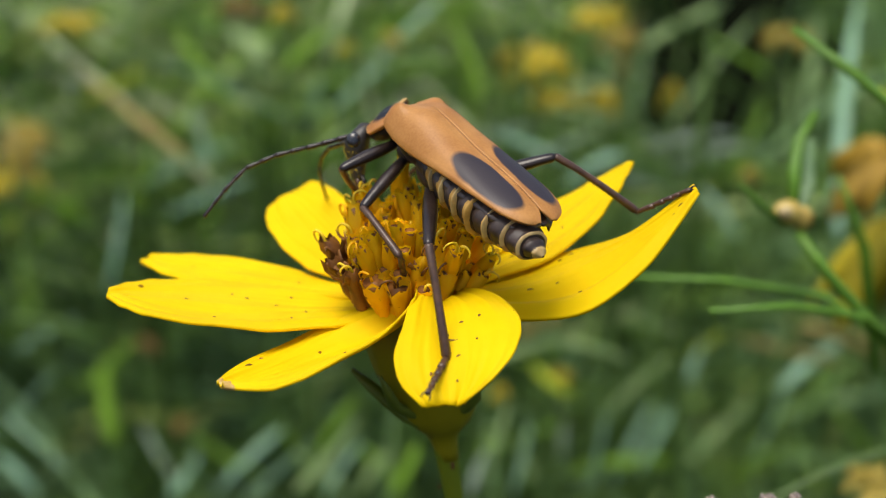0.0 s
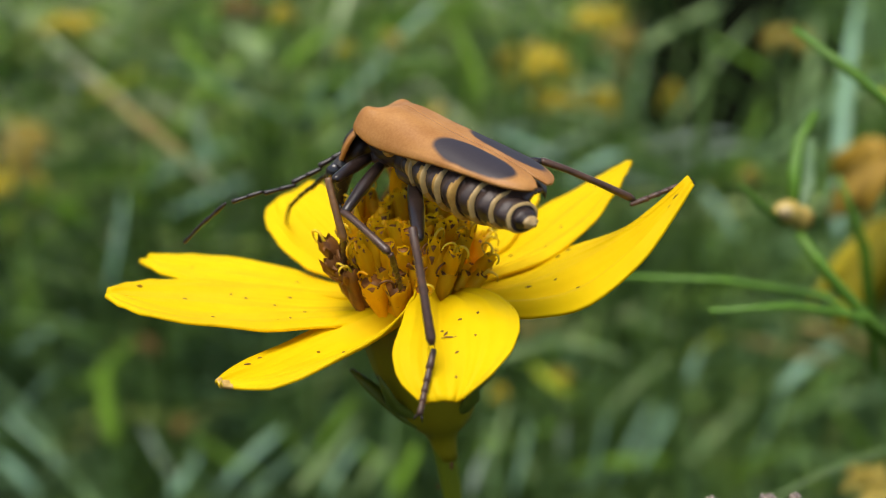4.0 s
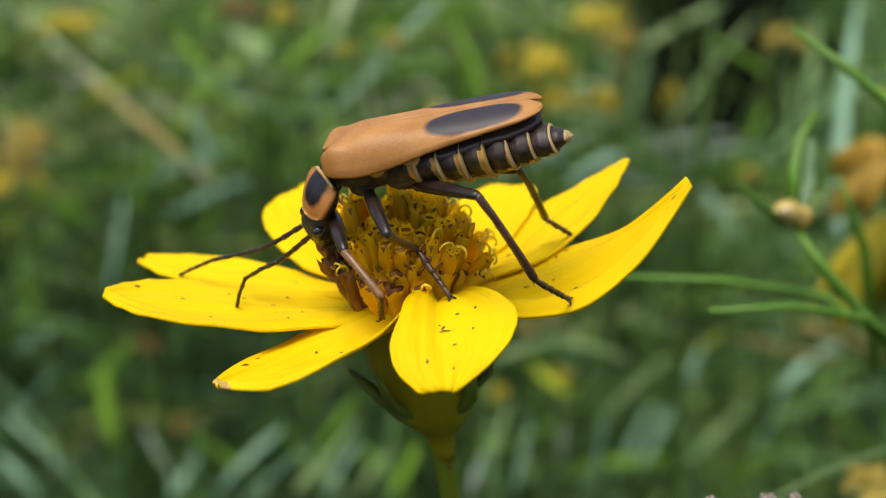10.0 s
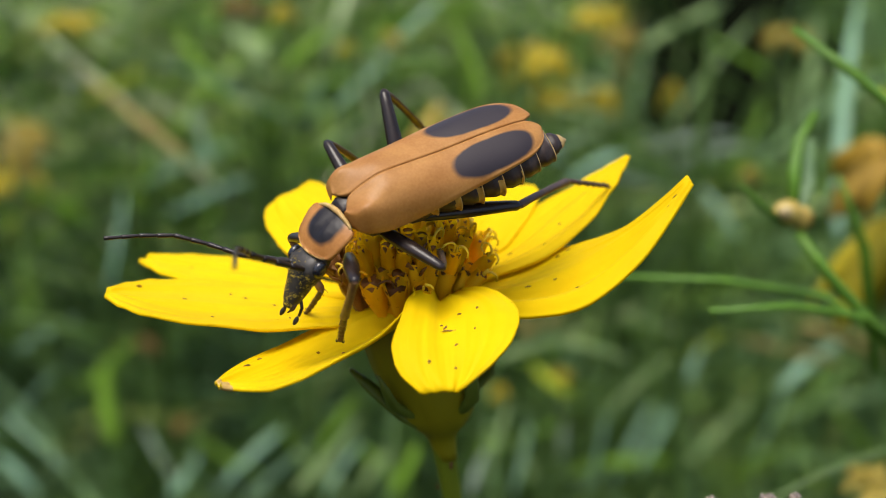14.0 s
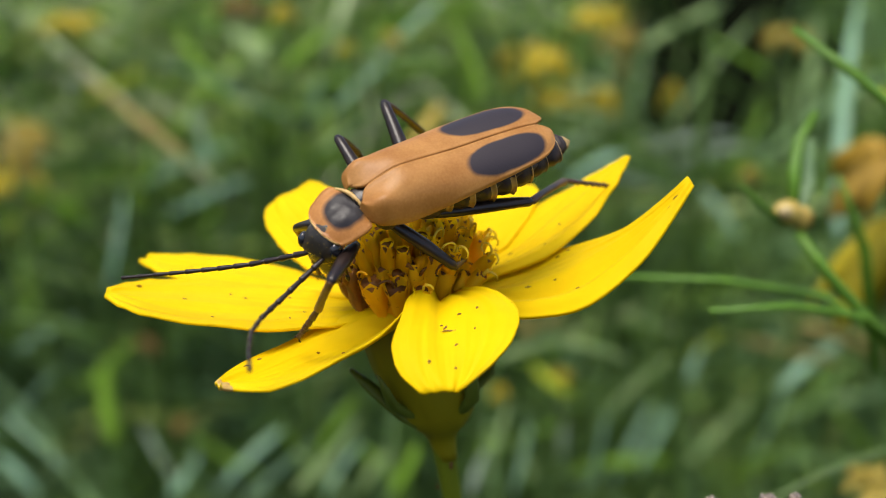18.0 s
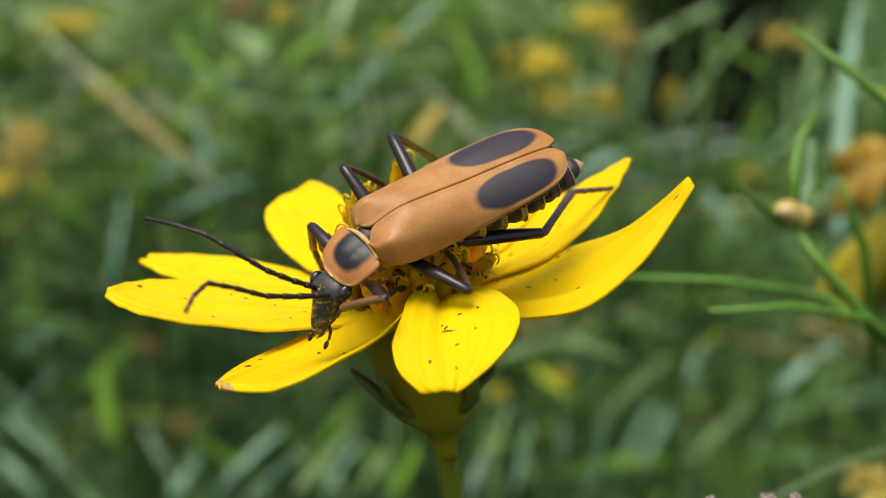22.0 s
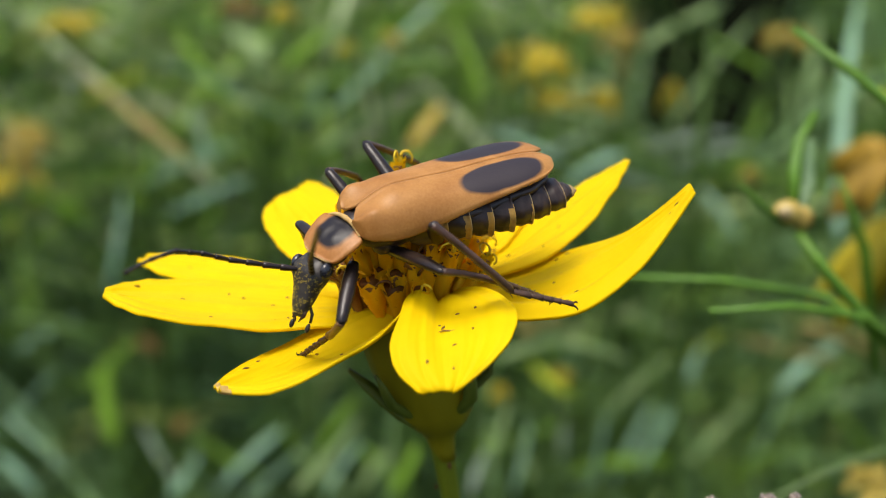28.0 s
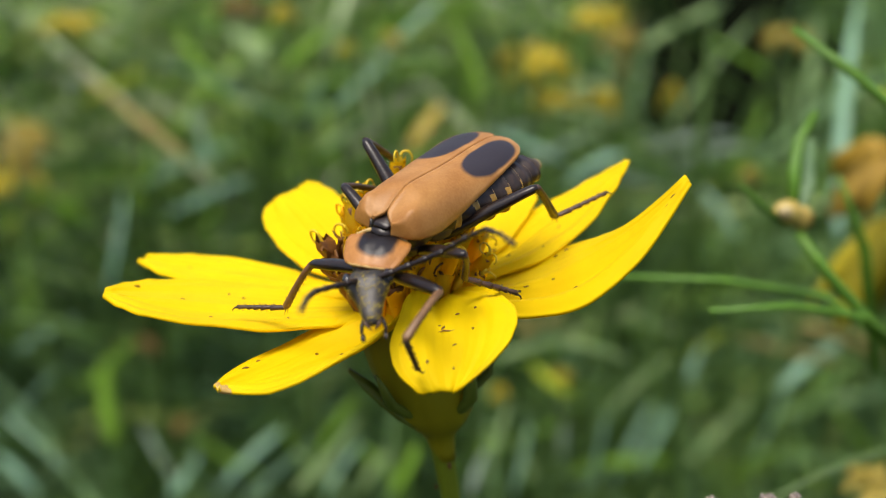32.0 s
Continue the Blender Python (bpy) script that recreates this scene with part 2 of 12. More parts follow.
def petal(key, turn, tip, width, bow, roll=0.0, cup=0.10, groove=0.16, notch=0.0, inner=2.0, drop=-0.2, label="", fold=0.0, point=0.12, heel=0.34, slim=0.0,
          tail=(0.80, 0.50), near=None, far=None, crease=0.0, turned=0.0, curl=0.0, dry=0, marks=()):
    """One ray petal from the cup's rim to its tip, in millimetres round the flower's top."""
    a = radians(turn)
    base = Vector((math.cos(a) * inner, math.sin(a) * inner, drop + 0.12 * math.cos(a) * inner))
    tip = Vector(tip)
    mid = (base + tip) / 2 + Vector((0, 0, bow))
    rng = random.Random(key)
    shape = [(0, heel), (0.14, heel * 1.46), (0.45, 0.93), (0.66, 1.0), (0.84, tail[0]), (0.94, tail[1]), (1, point)]
    spots = []
    rings = []
    steps, cross = 34, 52
    for i in range(steps + 1):
        u = i / steps
        c = base * (1 - u) ** 2 + mid * 2 * u * (1 - u) + tip * u * u
        along = ((mid - base) * (1 - u) + (tip - mid) * u).normalized()
        side = along.cross(Vector((0, 0, 1))).normalized()
        side = Matrix.Rotation(radians(roll * (0.35 + 0.65 * u)), 3, along) @ side
        rise = side.cross(along)
        trim = width / 2 * (1 - slim * max(0.0, u - 0.5) / 0.5)
        upper, under = [], []
        for k in range(cross + 1):
            v = -1 + 2 * k / cross
            w = (flow_at(far if v > 0 else near, u) if far else curve_at(shape, u)) * trim
            z = cup * w * v * v * 2
            z -= groove * math.exp(-((abs(v) - 0.36) / 0.13) ** 2) * math.sin(math.pi * min(1, u * 1.05)) ** 0.6
            z += 0.05 * math.sin(7 * u + 5 * v + turn) + 0.03 * math.sin(17 * v + 3 * u)
            z += 0.10 * noise.noise(Vector((u * 3 + turn, v * 1.5, 3.1))) + 0.012 * math.sin(46 * v + 2.5 * math.sin(5 * v + turn)) * min(1, 6 * (1 - u))
            z += 0.03 * noise.noise(Vector((u * 2.5 + turn, v * 9, 8.3)))
            if fold:
                z += fold * (math.exp(-((v - 0.72) / 0.22) ** 2) - 0.9 * math.exp(-((v - 0.36) / 0.14) ** 2)) * math.sin(math.pi * min(1, u * 0.9 + 0.08))
            if crease:
                z += crease * (math.exp(-((v - 0.70) / 0.40) ** 2) - 0.9 * math.exp(-((v - 0.10) / 0.16) ** 2)) * max(0.0, 1 - u) ** 1.3
            if curl:
                z += curl * (max(0.0, -v - 0.05) / 0.95) ** 1.6 * max(0.0, 1 - u / 0.85) ** 0.8 - 0.35 * curl * math.exp(-((v - 0.05) / 0.2) ** 2) * max(0.0, 1 - u) ** 0.8
            if turned:
                z -= turned * (max(0.0, -v - 0.66) / 0.34) ** 1.5 * math.sin(math.pi * min(1, u))
            ahead = -notch * math.exp(-((v + 0.25) / 0.22) ** 2) * max(0.0, u - 0.6) / 0.4
            edge = 1 + 0.03 * noise.noise(Vector((u * 4 + turn, v, 7.7))) + 0.012 * noise.noise(Vector((u * 23 + turn, v, 1.7))) if abs(v) > 0.8 else 1
            p = c + side * (v * w * edge) + rise * z + along * ahead
            upper.append(p + rise * 0.07)
            under.append(p - rise * 0.07)
        for mu, mv, size, spin in marks:
            if i == round(mu * steps):
                spots.append((upper[round((mv + 1) / 2 * cross)] - base, along, side, rise, size, spin))
        rings.append([q - base for q in upper + under[::-1]])
    bm = bmesh.new()
    loft(bm, rings)
    bm.faces.ensure_lookup_table()
    for i in range(steps * 2 * (cross + 1)):
        if i // (2 * (cross + 1)) >= steps - dry:
            bm.faces[i].material_index = 1
    PETAL[key] = part("petal", bm, [PETAL_YELLOW, TIP_DRY], FLOWER, label)
    PETAL[key].location = LIFT + base * MM
    for at, along, side, rise, size, spin in spots:
        bm = bmesh.new()
        way = along * math.cos(spin) + side * math.sin(spin)
        bend = way.cross(rise) * size * rng.uniform(-0.15, 0.15)
        tube(bm, [at - way * size * 0.5, at - way * size * 0.15 + bend, at + way * size * 0.2 + rise * 0.02, at + way * size * 0.5],
             [0.02, 0.05 + 0.02 * rng.random(), 0.045, 0.015], 6, 0.5)
        part("speck", bm, SPECK_BROWN, PETAL[key], "tiny brown speck")
    return PETAL[key]


petal("A", 149, (-12.83, 5.18, -0.34), 3.7, -0.41, roll=5, cup=0.04, notch=0.6, point=0.3, groove=0.1, marks=((0.8, 0.1, 0.22, 0.4), (0.45, -0.3, 0.16, 1.2), (0.33, 0.2, 0.15, 0.2)))
petal("B", 191, (-12.85, -1.70, 0.92), 7.0, -0.60, roll=10, cup=0.02, notch=0.9, heel=0.4, slim=0.12, groove=0.08,
      marks=((0.47, 0.35, 0.2, 0.3), (0.53, 0.5, 0.14, 1), (0.36, 0.15, 0.18, 0.1), (0.3, 0.5, 0.2, 0.2), (0.24, -0.2, 0.2, 0.7), (0.6, -0.45, 0.16, 0), (0.72, 0.1, 0.22, 0.2), (0.3, -0.5, 0.14, 1)))
petal("C", 267, (-7.12, -7.30, -0.55), 5.33, -1.16, roll=10.1, cup=0.02, inner=1.86, drop=0.30, fold=0.12, groove=0.03, curl=1.45, dry=1,
      near=[(0, 0.62), (0.06, 0.80), (0.15, 0.90), (0.35, 1.02), (0.55, 0.98), (0.75, 0.84), (0.9, 0.51), (1, 0.08)],
      far=[(0, 0.20), (0.15, 0.66), (0.35, 0.93), (0.55, 0.87), (0.75, 0.67), (0.9, 0.42), (1, 0.15)],
      marks=((0.8, 0.7, 0.3, 0.2), (0.7, 0.75, 0.2, 0.4), (0.9, 0.0, 0.2, 0.6), (0.4, -0.3, 0.15, 0)))
petal("D", 314, (1.89, -9.12, 0.22), 5.35, 2.01, roll=6.85, cup=0.08, groove=0.02, inner=2.07, drop=0.50, crease=0.42, turned=0.22,
      near=[(0, 0.34), (0.15, 0.64), (0.35, 0.93), (0.55, 1.07), (0.75, 0.94), (0.9, 0.59), (1, 0.15)],
      far=[(0, 0.08), (0.06, 0.24), (0.15, 0.40), (0.35, 0.55), (0.55, 0.67), (0.75, 0.80), (0.9, 0.71), (1, 0.45)],
      marks=((0.62, -0.05, 0.75, 1.45), (0.58, 0.05, 0.3, 0.5), (0.5, -0.2, 0.2, 1), (0.47, -0.45, 0.22, 0.3), (0.74, -0.1, 0.22, 1.0), (0.85, 0.4, 0.2, 0), (0.88, -0.1, 0.14, 0), (0.66, -0.4, 0.12, 0), (0.55, 0.1, 0.14, 1)))
petal("E", 5, (11.93, -1.06, 5.64), 6.48, -3.09, roll=12.9, cup=-0.04, inner=2.17, drop=-0.09, fold=0.30, groove=0.05,
      near=[(0, 0.43), (0.15, 0.73), (0.35, 0.91), (0.55, 0.69), (0.75, 0.30), (0.9, 0.16), (1, 0.14)],
      far=[(0, 0.32), (0.15, 0.52), (0.35, 0.76), (0.55, 0.94), (0.75, 0.74), (0.9, 0.34), (1, 0.06)],
      marks=((0.33, 0.1, 0.32, 0.2), (0.52, 0.55, 0.24, 0.4), (0.5, -0.75, 0.26, 0.2), (0.94, 0.2, 0.3, 0.1), (0.9, 0.4, 0.2, 0.1), (0.45, 0.1, 0.16, 0)))
petal("F", 34, (10.45, 6.30, 4.27), 4.7, -1.50, roll=-12, cup=0.02, slim=0.15, tail=(0.72, 0.40), groove=0.1, fold=0.12, marks=((0.3, 0.3, 0.3, 0.3), (0.25, -0.1, 0.2, 0.2), (0.6, 0.2, 0.14, 0)))
petal("H", 60, (4.98, 9.0, 2.10), 4.7, 0.24, roll=-10, cup=-0.03, point=0.56, tail=(0.92, 0.77), groove=0.08)
petal("G", 128, (-6.25, 8.55, 1.80), 4.25, -0.25, roll=-22, cup=-0.03, point=0.62, tail=(0.93, 0.80), groove=0.08)


# cup, bracts and stem
def cup_ring(z, r, sides=20, wave=0.0):
    f = -z / 7.2
    return [(1.5 * f + r * math.cos(k * math.tau / sides) * (1 + wave * math.cos(k * math.tau * 8 / sides)),
             r * math.sin(k * math.tau / sides) * (1 + wave * math.cos(k * math.tau * 8 / sides)), z) for k in range(sides)]


bm = bmesh.new()
loft(bm, [cup_ring(z, r, 40, w) for z, r, w in ((-0.15, 2.0, .02), (-0.6, 2.45, .03), (-2.0, 2.5, .03), (-3.4, 2.37, .025), (-4.4, 2.18, .02), (-5.0, 2.0, .02),
                                                (-5.5, 1.82, .015), (-6.0, 1.53, .01), (-6.4, 1.17, .005), (-6.75, 0.86, 0), (-7.15, 0.67, 0), (-7.7, 0.58, 0), (-8.2, 0.53, 0))])
cup = part("cup", bm, CUP_GREEN, FLOWER, "olive-green cup of fused bracts")
cup.location = LIFT
for turn, spread in ((188, 1.35), (236, 0.5), (318, 0.2), (20, 0.9), (75, 0.7), (130, 0.8)):
    a = radians(turn)
    out = Vector((math.cos(a), math.sin(a), 0))
    bm = bmesh.new()
    pts = [Vector((1.2, 0, -5.5)) + out * 1.2, Vector((1.0, 0, -4.8)) + out * (2.0 + spread * 0.2), Vector((0.9, 0, -4.2)) + out * (2.5 + spread * 0.5),
           Vector((0.75, 0, -3.3)) + out * (2.6 + spread * 0.9), Vector((0.6, 0, -2.5)) + out * (2.7 + spread * 1.15)]
    if turn == 188:
        pts = [Vector(p) for p in ((0.95, -0.9, -6.1), (0.30, -1.1, -5.8), (-0.30, -1.1, -5.35), (-1.0, -1.0, -4.7), (-1.8, -0.9, -3.95), (-2.6, -0.8, -3.2))]
    tube(bm, pts, [0.20, 0.32, 0.40, 0.42, 0.36, 0.16] if turn == 188 else [0.35, 0.42, 0.40, 0.30, 0.06], 10, 0.6)
    part("bract", bm, BRACT_GREEN, FLOWER, "narrow dark green bract").location = LIFT
bm = bmesh.new()
tube(bm, [(1.44, 0, -6.9), (1.62, 0, -8.0), (2.0, 0, -10.4), (2.9, 0.1, -16), (4.0, 0.5, -30), (5.0, 1.5, -70), (5.5, 2, -160), (5, 1.5, -280), (4, 1, -400)],
     [0.62, 0.53, 0.46, 0.50, 0.6, 0.7, 0.8, 0.9, 1.1], 16)
stem = part("stem", bm, STEM_GREEN, FLOWER)
stem.location = LIFT

bm = bmesh.new()
bulb(bm, (1.92, -0.46, -8.4), (0.10, 0.07, 0.24), 6, 8)
bulb(bm, (1.30, -0.40, -9.6), (0.07, 0.05, 0.14), 6, 8)
part("speck", bm, SPECK_BROWN, stem, "brown spots on the stem")

# the domed centre and its florets
bm = bmesh.new()
loft(bm, [[(r * math.cos(k * math.tau / 24), r * math.sin(k * math.tau / 24), z) for k in range(24)]
          for z, r in ((-0.3, 1.9), (0.2, 2.1), (0.7, 2.1), (1.2, 1.8), (1.6, 1.2), (1.8, 0.5))])
part("receptacle", bm, FLORET_OCHRE, FLOWER).location = LIFT


def floret_mesh(kind, seed):
    """A thick tubular floret with a dark mouth between pointed lobes; kinds: tall, short, withered, bud."""
    rng = random.Random(seed)
    bm = bmesh.new()
    tall = {"tall": 2.8, "short": 2.0, "withered": 2.1, "bud": 2.5, "plain": 2.7, "frayed": 2.3, "open": 2.1}[kind] * rng.uniform(0.88, 1.12)
    lean = rng.uniform(-0.2, 0.2)
    sides = 10
    body = [(0, 0.20), (0.25, 0.26), (0.5, 0.31), (0.68, 0.34), (0.82, 0.33), (0.92, 0.28), (1.0, 0.27)]
    if kind == "short":
        body = [(0, 0.22), (0.25, 0.32), (0.5, 0.40), (0.68, 0.42), (0.82, 0.38), (0.92, 0.33), (1.0, 0.38)]
    if kind == "bud":
        body = [(0, 0.22), (0.3, 0.29), (0.6, 0.34), (0.85, 0.28), (0.95, 0.18), (1.0, 0.04)]
    if kind == "withered":
        body = [(0, 0.20), (0.3, 0.30), (0.55, 0.26), (0.75, 0.36), (0.9, 0.42), (1.0, 0.30)]
    if kind == "open":
        body = [(0, 0.22), (0.25, 0.30), (0.5, 0.38), (0.72, 0.46), (0.9, 0.50), (1.0, 0.53)]
    crease = rng.uniform(0, 6)
    rings = []
    for f, r in body:
        ring = []
        for k in range(sides):
            t = k * math.tau / sides
            q = r * (1 + 0.16 * math.sin(3 * t + crease) + 0.14 * math.sin(5 * t + crease * 2 + 4 * f) + 0.25 * noise.noise(Vector((seed + 3 * f, math.cos(t) * 1.5, math.sin(t) * 1.5))))
            lobe = rng.uniform(0.25, 0.5) if kind == "open" and k % 2 and f > 0.97 else rng.uniform(0.05, 0.42 if kind != "plain" else 0.22) if k % 2 and f > 0.97 and kind != "bud" else 0
            ring.append((lean * f * f * tall + q * math.cos(t) * (1 + lobe * rng.uniform(-0.3, 0.45)), q * math.sin(t) * (1 + lobe * rng.uniform(-0.3, 0.45)), tall * f + lobe * rng.uniform(0.2, 1.1)))
        rings.append(ring)
    loft(bm, rings, caps=False)
    if kind != "bud":
        inner = [[(lean * f * f * tall + r * math.cos(k * math.tau / sides), r * math.sin(k * math.tau / sides), tall * f) for k in range(sides)] for f, r in (((0.97, 0.47), (0.80, 0.36), (0.6, 0.1)) if kind == "open" else ((0.96, 0.27), (0.80, 0.20), (0.7, 0.05)))]
        loft(bm, inner, slot=2)
    if kind in ("frayed", "withered"):
        for j in range(4):
            t = crease + j * 1.6 + rng.uniform(-0.3, 0.3)
            h = tall * rng.uniform(0.55, 0.8)
            out = rng.uniform(0.35, 0.6)
            c, q = math.cos(t), math.sin(t)
            tube(bm, [(c * 0.22, q * 0.22, h), (c * 0.34, q * 0.34, h + 0.35), (c * (0.3 + out * 0.6), q * (0.3 + out * 0.6), h + 0.65), (c * (0.2 + out), q * (0.2 + out), h + rng.uniform(0.5, 1.0))],
                 [0.10, 0.17, 0.12, 0.015], 6, 0.35, slot=rng.choice((0, 2, 2)), up=(c, q, 0.3))
    if kind not in ("bud", "plain"):
        for s in (-1, 1):
            turn = rng.uniform(0, math.tau)
            curl = rng.uniform(0.20, 0.34)
            reach = rng.uniform(3.4, 5.4)
            pts, rad = [(lean * tall, 0, tall * 0.8)], [0.07]
            for i in range(10):
                t = -0.3 + reach * i / 9
                x = 0.06 + curl * (1 - math.cos(t))
                pts.append((lean * tall + math.cos(turn) * x * s, math.sin(turn) * x * s, tall + 0.12 + curl * math.sin(t)))
                rad.append(0.068 - 0.003 * i)
            if rng.random() < (0.85 if kind in ("tall", "open") else 0.35):
                tube(bm, pts, rad, 6, slot=1)
    data = bpy.data.meshes.new("floret")
    for f in bm.faces:
        f.smooth = True
    bm.to_mesh(data)
    bm.free()
    for m in (FLORET_BROWN if kind == "withered" else FLORET_GOLD if kind not in ("short", "frayed", "open") else FLORET_OCHRE, FLORET_BROWN if kind == "open" and seed % 3 else STIGMA_GOLD if seed % 5 else FLORET_OCHRE, FLORET_BROWN):
        data.materials.append(m)
    return data


KINDS = {kind: [floret_mesh(kind, 10 * n + i) for i in range(9)] for n, kind in enumerate(("tall", "short", "withered", "bud", "plain", "frayed", "open"))}
rng = random.Random(7)
for ring, (count, radius, low, tilt, kinds) in enumerate(((15, 2.08, -0.10, 24, ("open", "open", "short", "open", "frayed")),
                                                          (21, 1.86, 0.50, 16, ("plain", "frayed", "open", "short", "tall")),
                                                          (23, 1.72, 0.85, 13, ("plain", "plain", "tall", "bud")), (18, 1.35, 1.15, 8, ("plain", "bud", "plain")),
                                                          (13, 0.95, 1.4, 5, ("plain", "bud")), (7, 0.5, 1.55, 3, ("bud", "plain")))):
    for i in range(count):
        a = (i + 0.5 * (ring % 2) + rng.uniform(-0.18, 0.18)) * math.tau / count
        kind = rng.choice(kinds)
        if ring == 0 and 175 < math.degrees(a) < 225:
            kind = "withered"
        if ring < 2 and (math.degrees(a) < 60 or math.degrees(a) > 320):
            kind = rng.choice(("tall", "short"))
        ob = new("floret", rng.choice(KINDS[kind]))
        ob.parent = FLOWER
        r = radius + rng.uniform(-0.08, 0.08)
        up = Matrix.Rotation(a, 4, "Z") @ Matrix.Rotation(radians(tilt + rng.uniform(-5, 7)), 4, "Y") @ Matrix.Rotation(rng.uniform(0, 6.28), 4, "Z")
        ob.matrix_basis = Matrix.Translation(LIFT + Vector((r * math.cos(a), r * math.sin(a), low + rng.uniform(-0.15, 0.15) + 0.42 * max(0.0, r * math.sin(a)))) * MM) @ up
for turn, r, z, grow, tip, kind in ((58, 2.1, 1.5, 1.1, 8, "tall"), (80, 2.0, 1.6, 1.1, 8, "tall"), (104, 2.1, 1.8, 1.2, 8, "tall"), (138, 2.3, 1.6, 1.1, 8, "tall"),
                                    (154, 2.5, 1.4, 1.1, 8, "tall"), (350, 2.3, 0.40, 0.8, 38, "tall"), (8, 2.3, 0.70, 0.8, 36, "tall"), (25, 2.3, 0.90, 0.8, 34, "tall"), (335, 2.3, 0.10, 0.75, 42, "tall"),
                                    (188, 2.3, 0.35, 1.25, 22, "withered"), (203, 2.4, 0.15, 1.2, 26, "withered"), (216, 2.4, -0.1, 1.0, 24, "withered")):
    a = radians(turn)
    ob = new("floret", rng.choice(KINDS[kind]))
    ob.parent = FLOWER
    ob.matrix_basis = (Matrix.Translation(LIFT + Vector((r * math.cos(a), r * math.sin(a), z)) * MM) @ Matrix.Rotation(a, 4, "Z") @ Matrix.Rotation(radians(tip), 4, "Y")
                       @ Matrix.Rotation(turn, 4, "Z") @ Matrix.Diagonal((1, 1, grow, 1)))


# ---- the beetle ----
BEETLE = thing("soldier_beetle", "orange and black beetle with long black legs on the flower", "beetle", TOP)
LIMB = {}


def wing_case(side):
    """One wing case: high and wide behind the shoulder, flatter and rounded off towards the tail."""
    long, steps, cross = 9.3, 54, 26
    wide = [(0, 0.55), (0.012, 1.12), (0.035, 1.45), (0.08, 1.65), (0.2, 1.76), (0.5, 1.84), (0.75, 1.76), (0.87, 1.62), (0.94, 1.33), (0.98, 0.98), (1.0, 0.62)]
    fall = [(0, 0.50), (0.06, 1.02), (0.2, 1.48), (0.5, 0.90), (0.75, 0.56), (0.88, 0.42), (0.96, 0.26), (1, 0.12)]
    ridge = [(0, -0.40), (0.03, -0.18), (0.07, 0.03), (0.13, 0.25), (0.2, 0.37), (0.5, 0.15), (0.75, 0.02), (0.88, -0.10), (0.96, -0.26), (1, -0.42)]
    rings = []
    for i in range(steps + 1):
        u = 0.5 - 0.5 * math.cos(math.pi * i / steps)
        w, h, crown = flow_at(wide, u), flow_at(fall, u), flow_at(ridge, u)
        gap = 0.012 + 0.022 * min(1.0, max(0.0, u - 0.12) * 6) + 0.30 * max(0.0, (u - 0.93) / 0.07) ** 1.5 + 0.42 * max(0.0, 1 - u / 0.055) ** 2
        upper, under = [], []
        for k in range(cross + 1):
            v = math.sin(0.5 * math.pi * k / cross)
            y = gap + (w - gap) * v
            z = crown - h * (1 - max(0.0, 1 - v ** 2.9) ** (1 / 1.65))
            z += 0.026 * math.exp(-((v - 0.03) / 0.03) ** 2) - 0.022 * math.exp(-((v - 0.09) / 0.04) ** 2)
            z += 0.035 * noise.noise(Vector((u * 5, v * 1.6 * side, 1.7)))
            z += 0.34 * math.exp(-((u - 0.06) / 0.06) ** 2 - ((v - 0.70) / 0.24) ** 2) - 0.06 * math.exp(-((u - 0.09) / 0.09) ** 2 - ((v - 0.12) / 0.16) ** 2)
            z += 0.05 * math.exp(-((v - 0.985) / 0.03) ** 2)
            x = -long * u - 0.10 * (1 - v) ** 2 * max(0.0, 1 - u * 6) ** 2 + 0.05 * v * max(0.0, 1 - u * 6)
            upper.append((x, side * y, z))
            under.append((x, side * max(0.004, y - 0.045), z - 0.07 - 0.03 * (1 - v)))
        ring = upper + under[::-1]
        rings.append(ring if side > 0 else ring[::-1])
    bm = bmesh.new()
    loft(bm, rings)
    return part("wing_case", bm, WING_CASE[side], BEETLE, "orange leathery wing case with a long black spot")


for side in (1, -1):
    wing_case(side)
bm = bmesh.new()
bulb(bm, (-0.26, 0, -0.92), (0.54, 0.60, 0.28), 10, 16)
loft(bm, [[(x, w * math.cos(k * math.tau / 14), z + 0.10 * math.sin(k * math.tau / 14) + 0.03 * noise.noise(Vector((x * 5, k, 2.2)))) for k in range(14)]
          for x, w, z in ((0.10, 0.30, -0.66), (-0.05, 0.42, -0.60), (-0.30, 0.36, -0.52), (-0.58, 0.20, -0.42), (-0.74, 0.05, -0.38))])
part("scutellum", bm, CHITIN_BLACK, BEETLE, "small black shield between the wing cases")
bm = bmesh.new()
bulb(bm, (-1.9, 0, -1.38), (1.85, 1.25, 0.95), 10, 18)
bulb(bm, (-3.3, 0, -1.55), (1.6, 1.30, 1.0), 10, 18)
for sy in (1, -1):
    bulb(bm, (-3.3, sy * 0.65, -2.0), (1.0, 0.6, 0.55), 6, 10)
    bulb(bm, (-1.35, sy * 0.55, -1.95), (0.6, 0.5, 0.5), 6, 10)
part("thorax", bm, BELLY_BLACK, BEETLE, "black underside of the thorax")
for sy in (1, -1):
    for x, z, rx, rz in ((-2.2, -1.28, 0.34, 0.26), (-3.75, -1.20, 0.50, 0.30), (-4.75, -1.22, 0.34, 0.36)):
        bm = bmesh.new()
        bulb(bm, (x, sy * 1.16, z), (rx, 0.24, rz), 8, 12)
        part("side_plate", bm, BELLY_BAND, BEETLE, "tan plate on the flank")
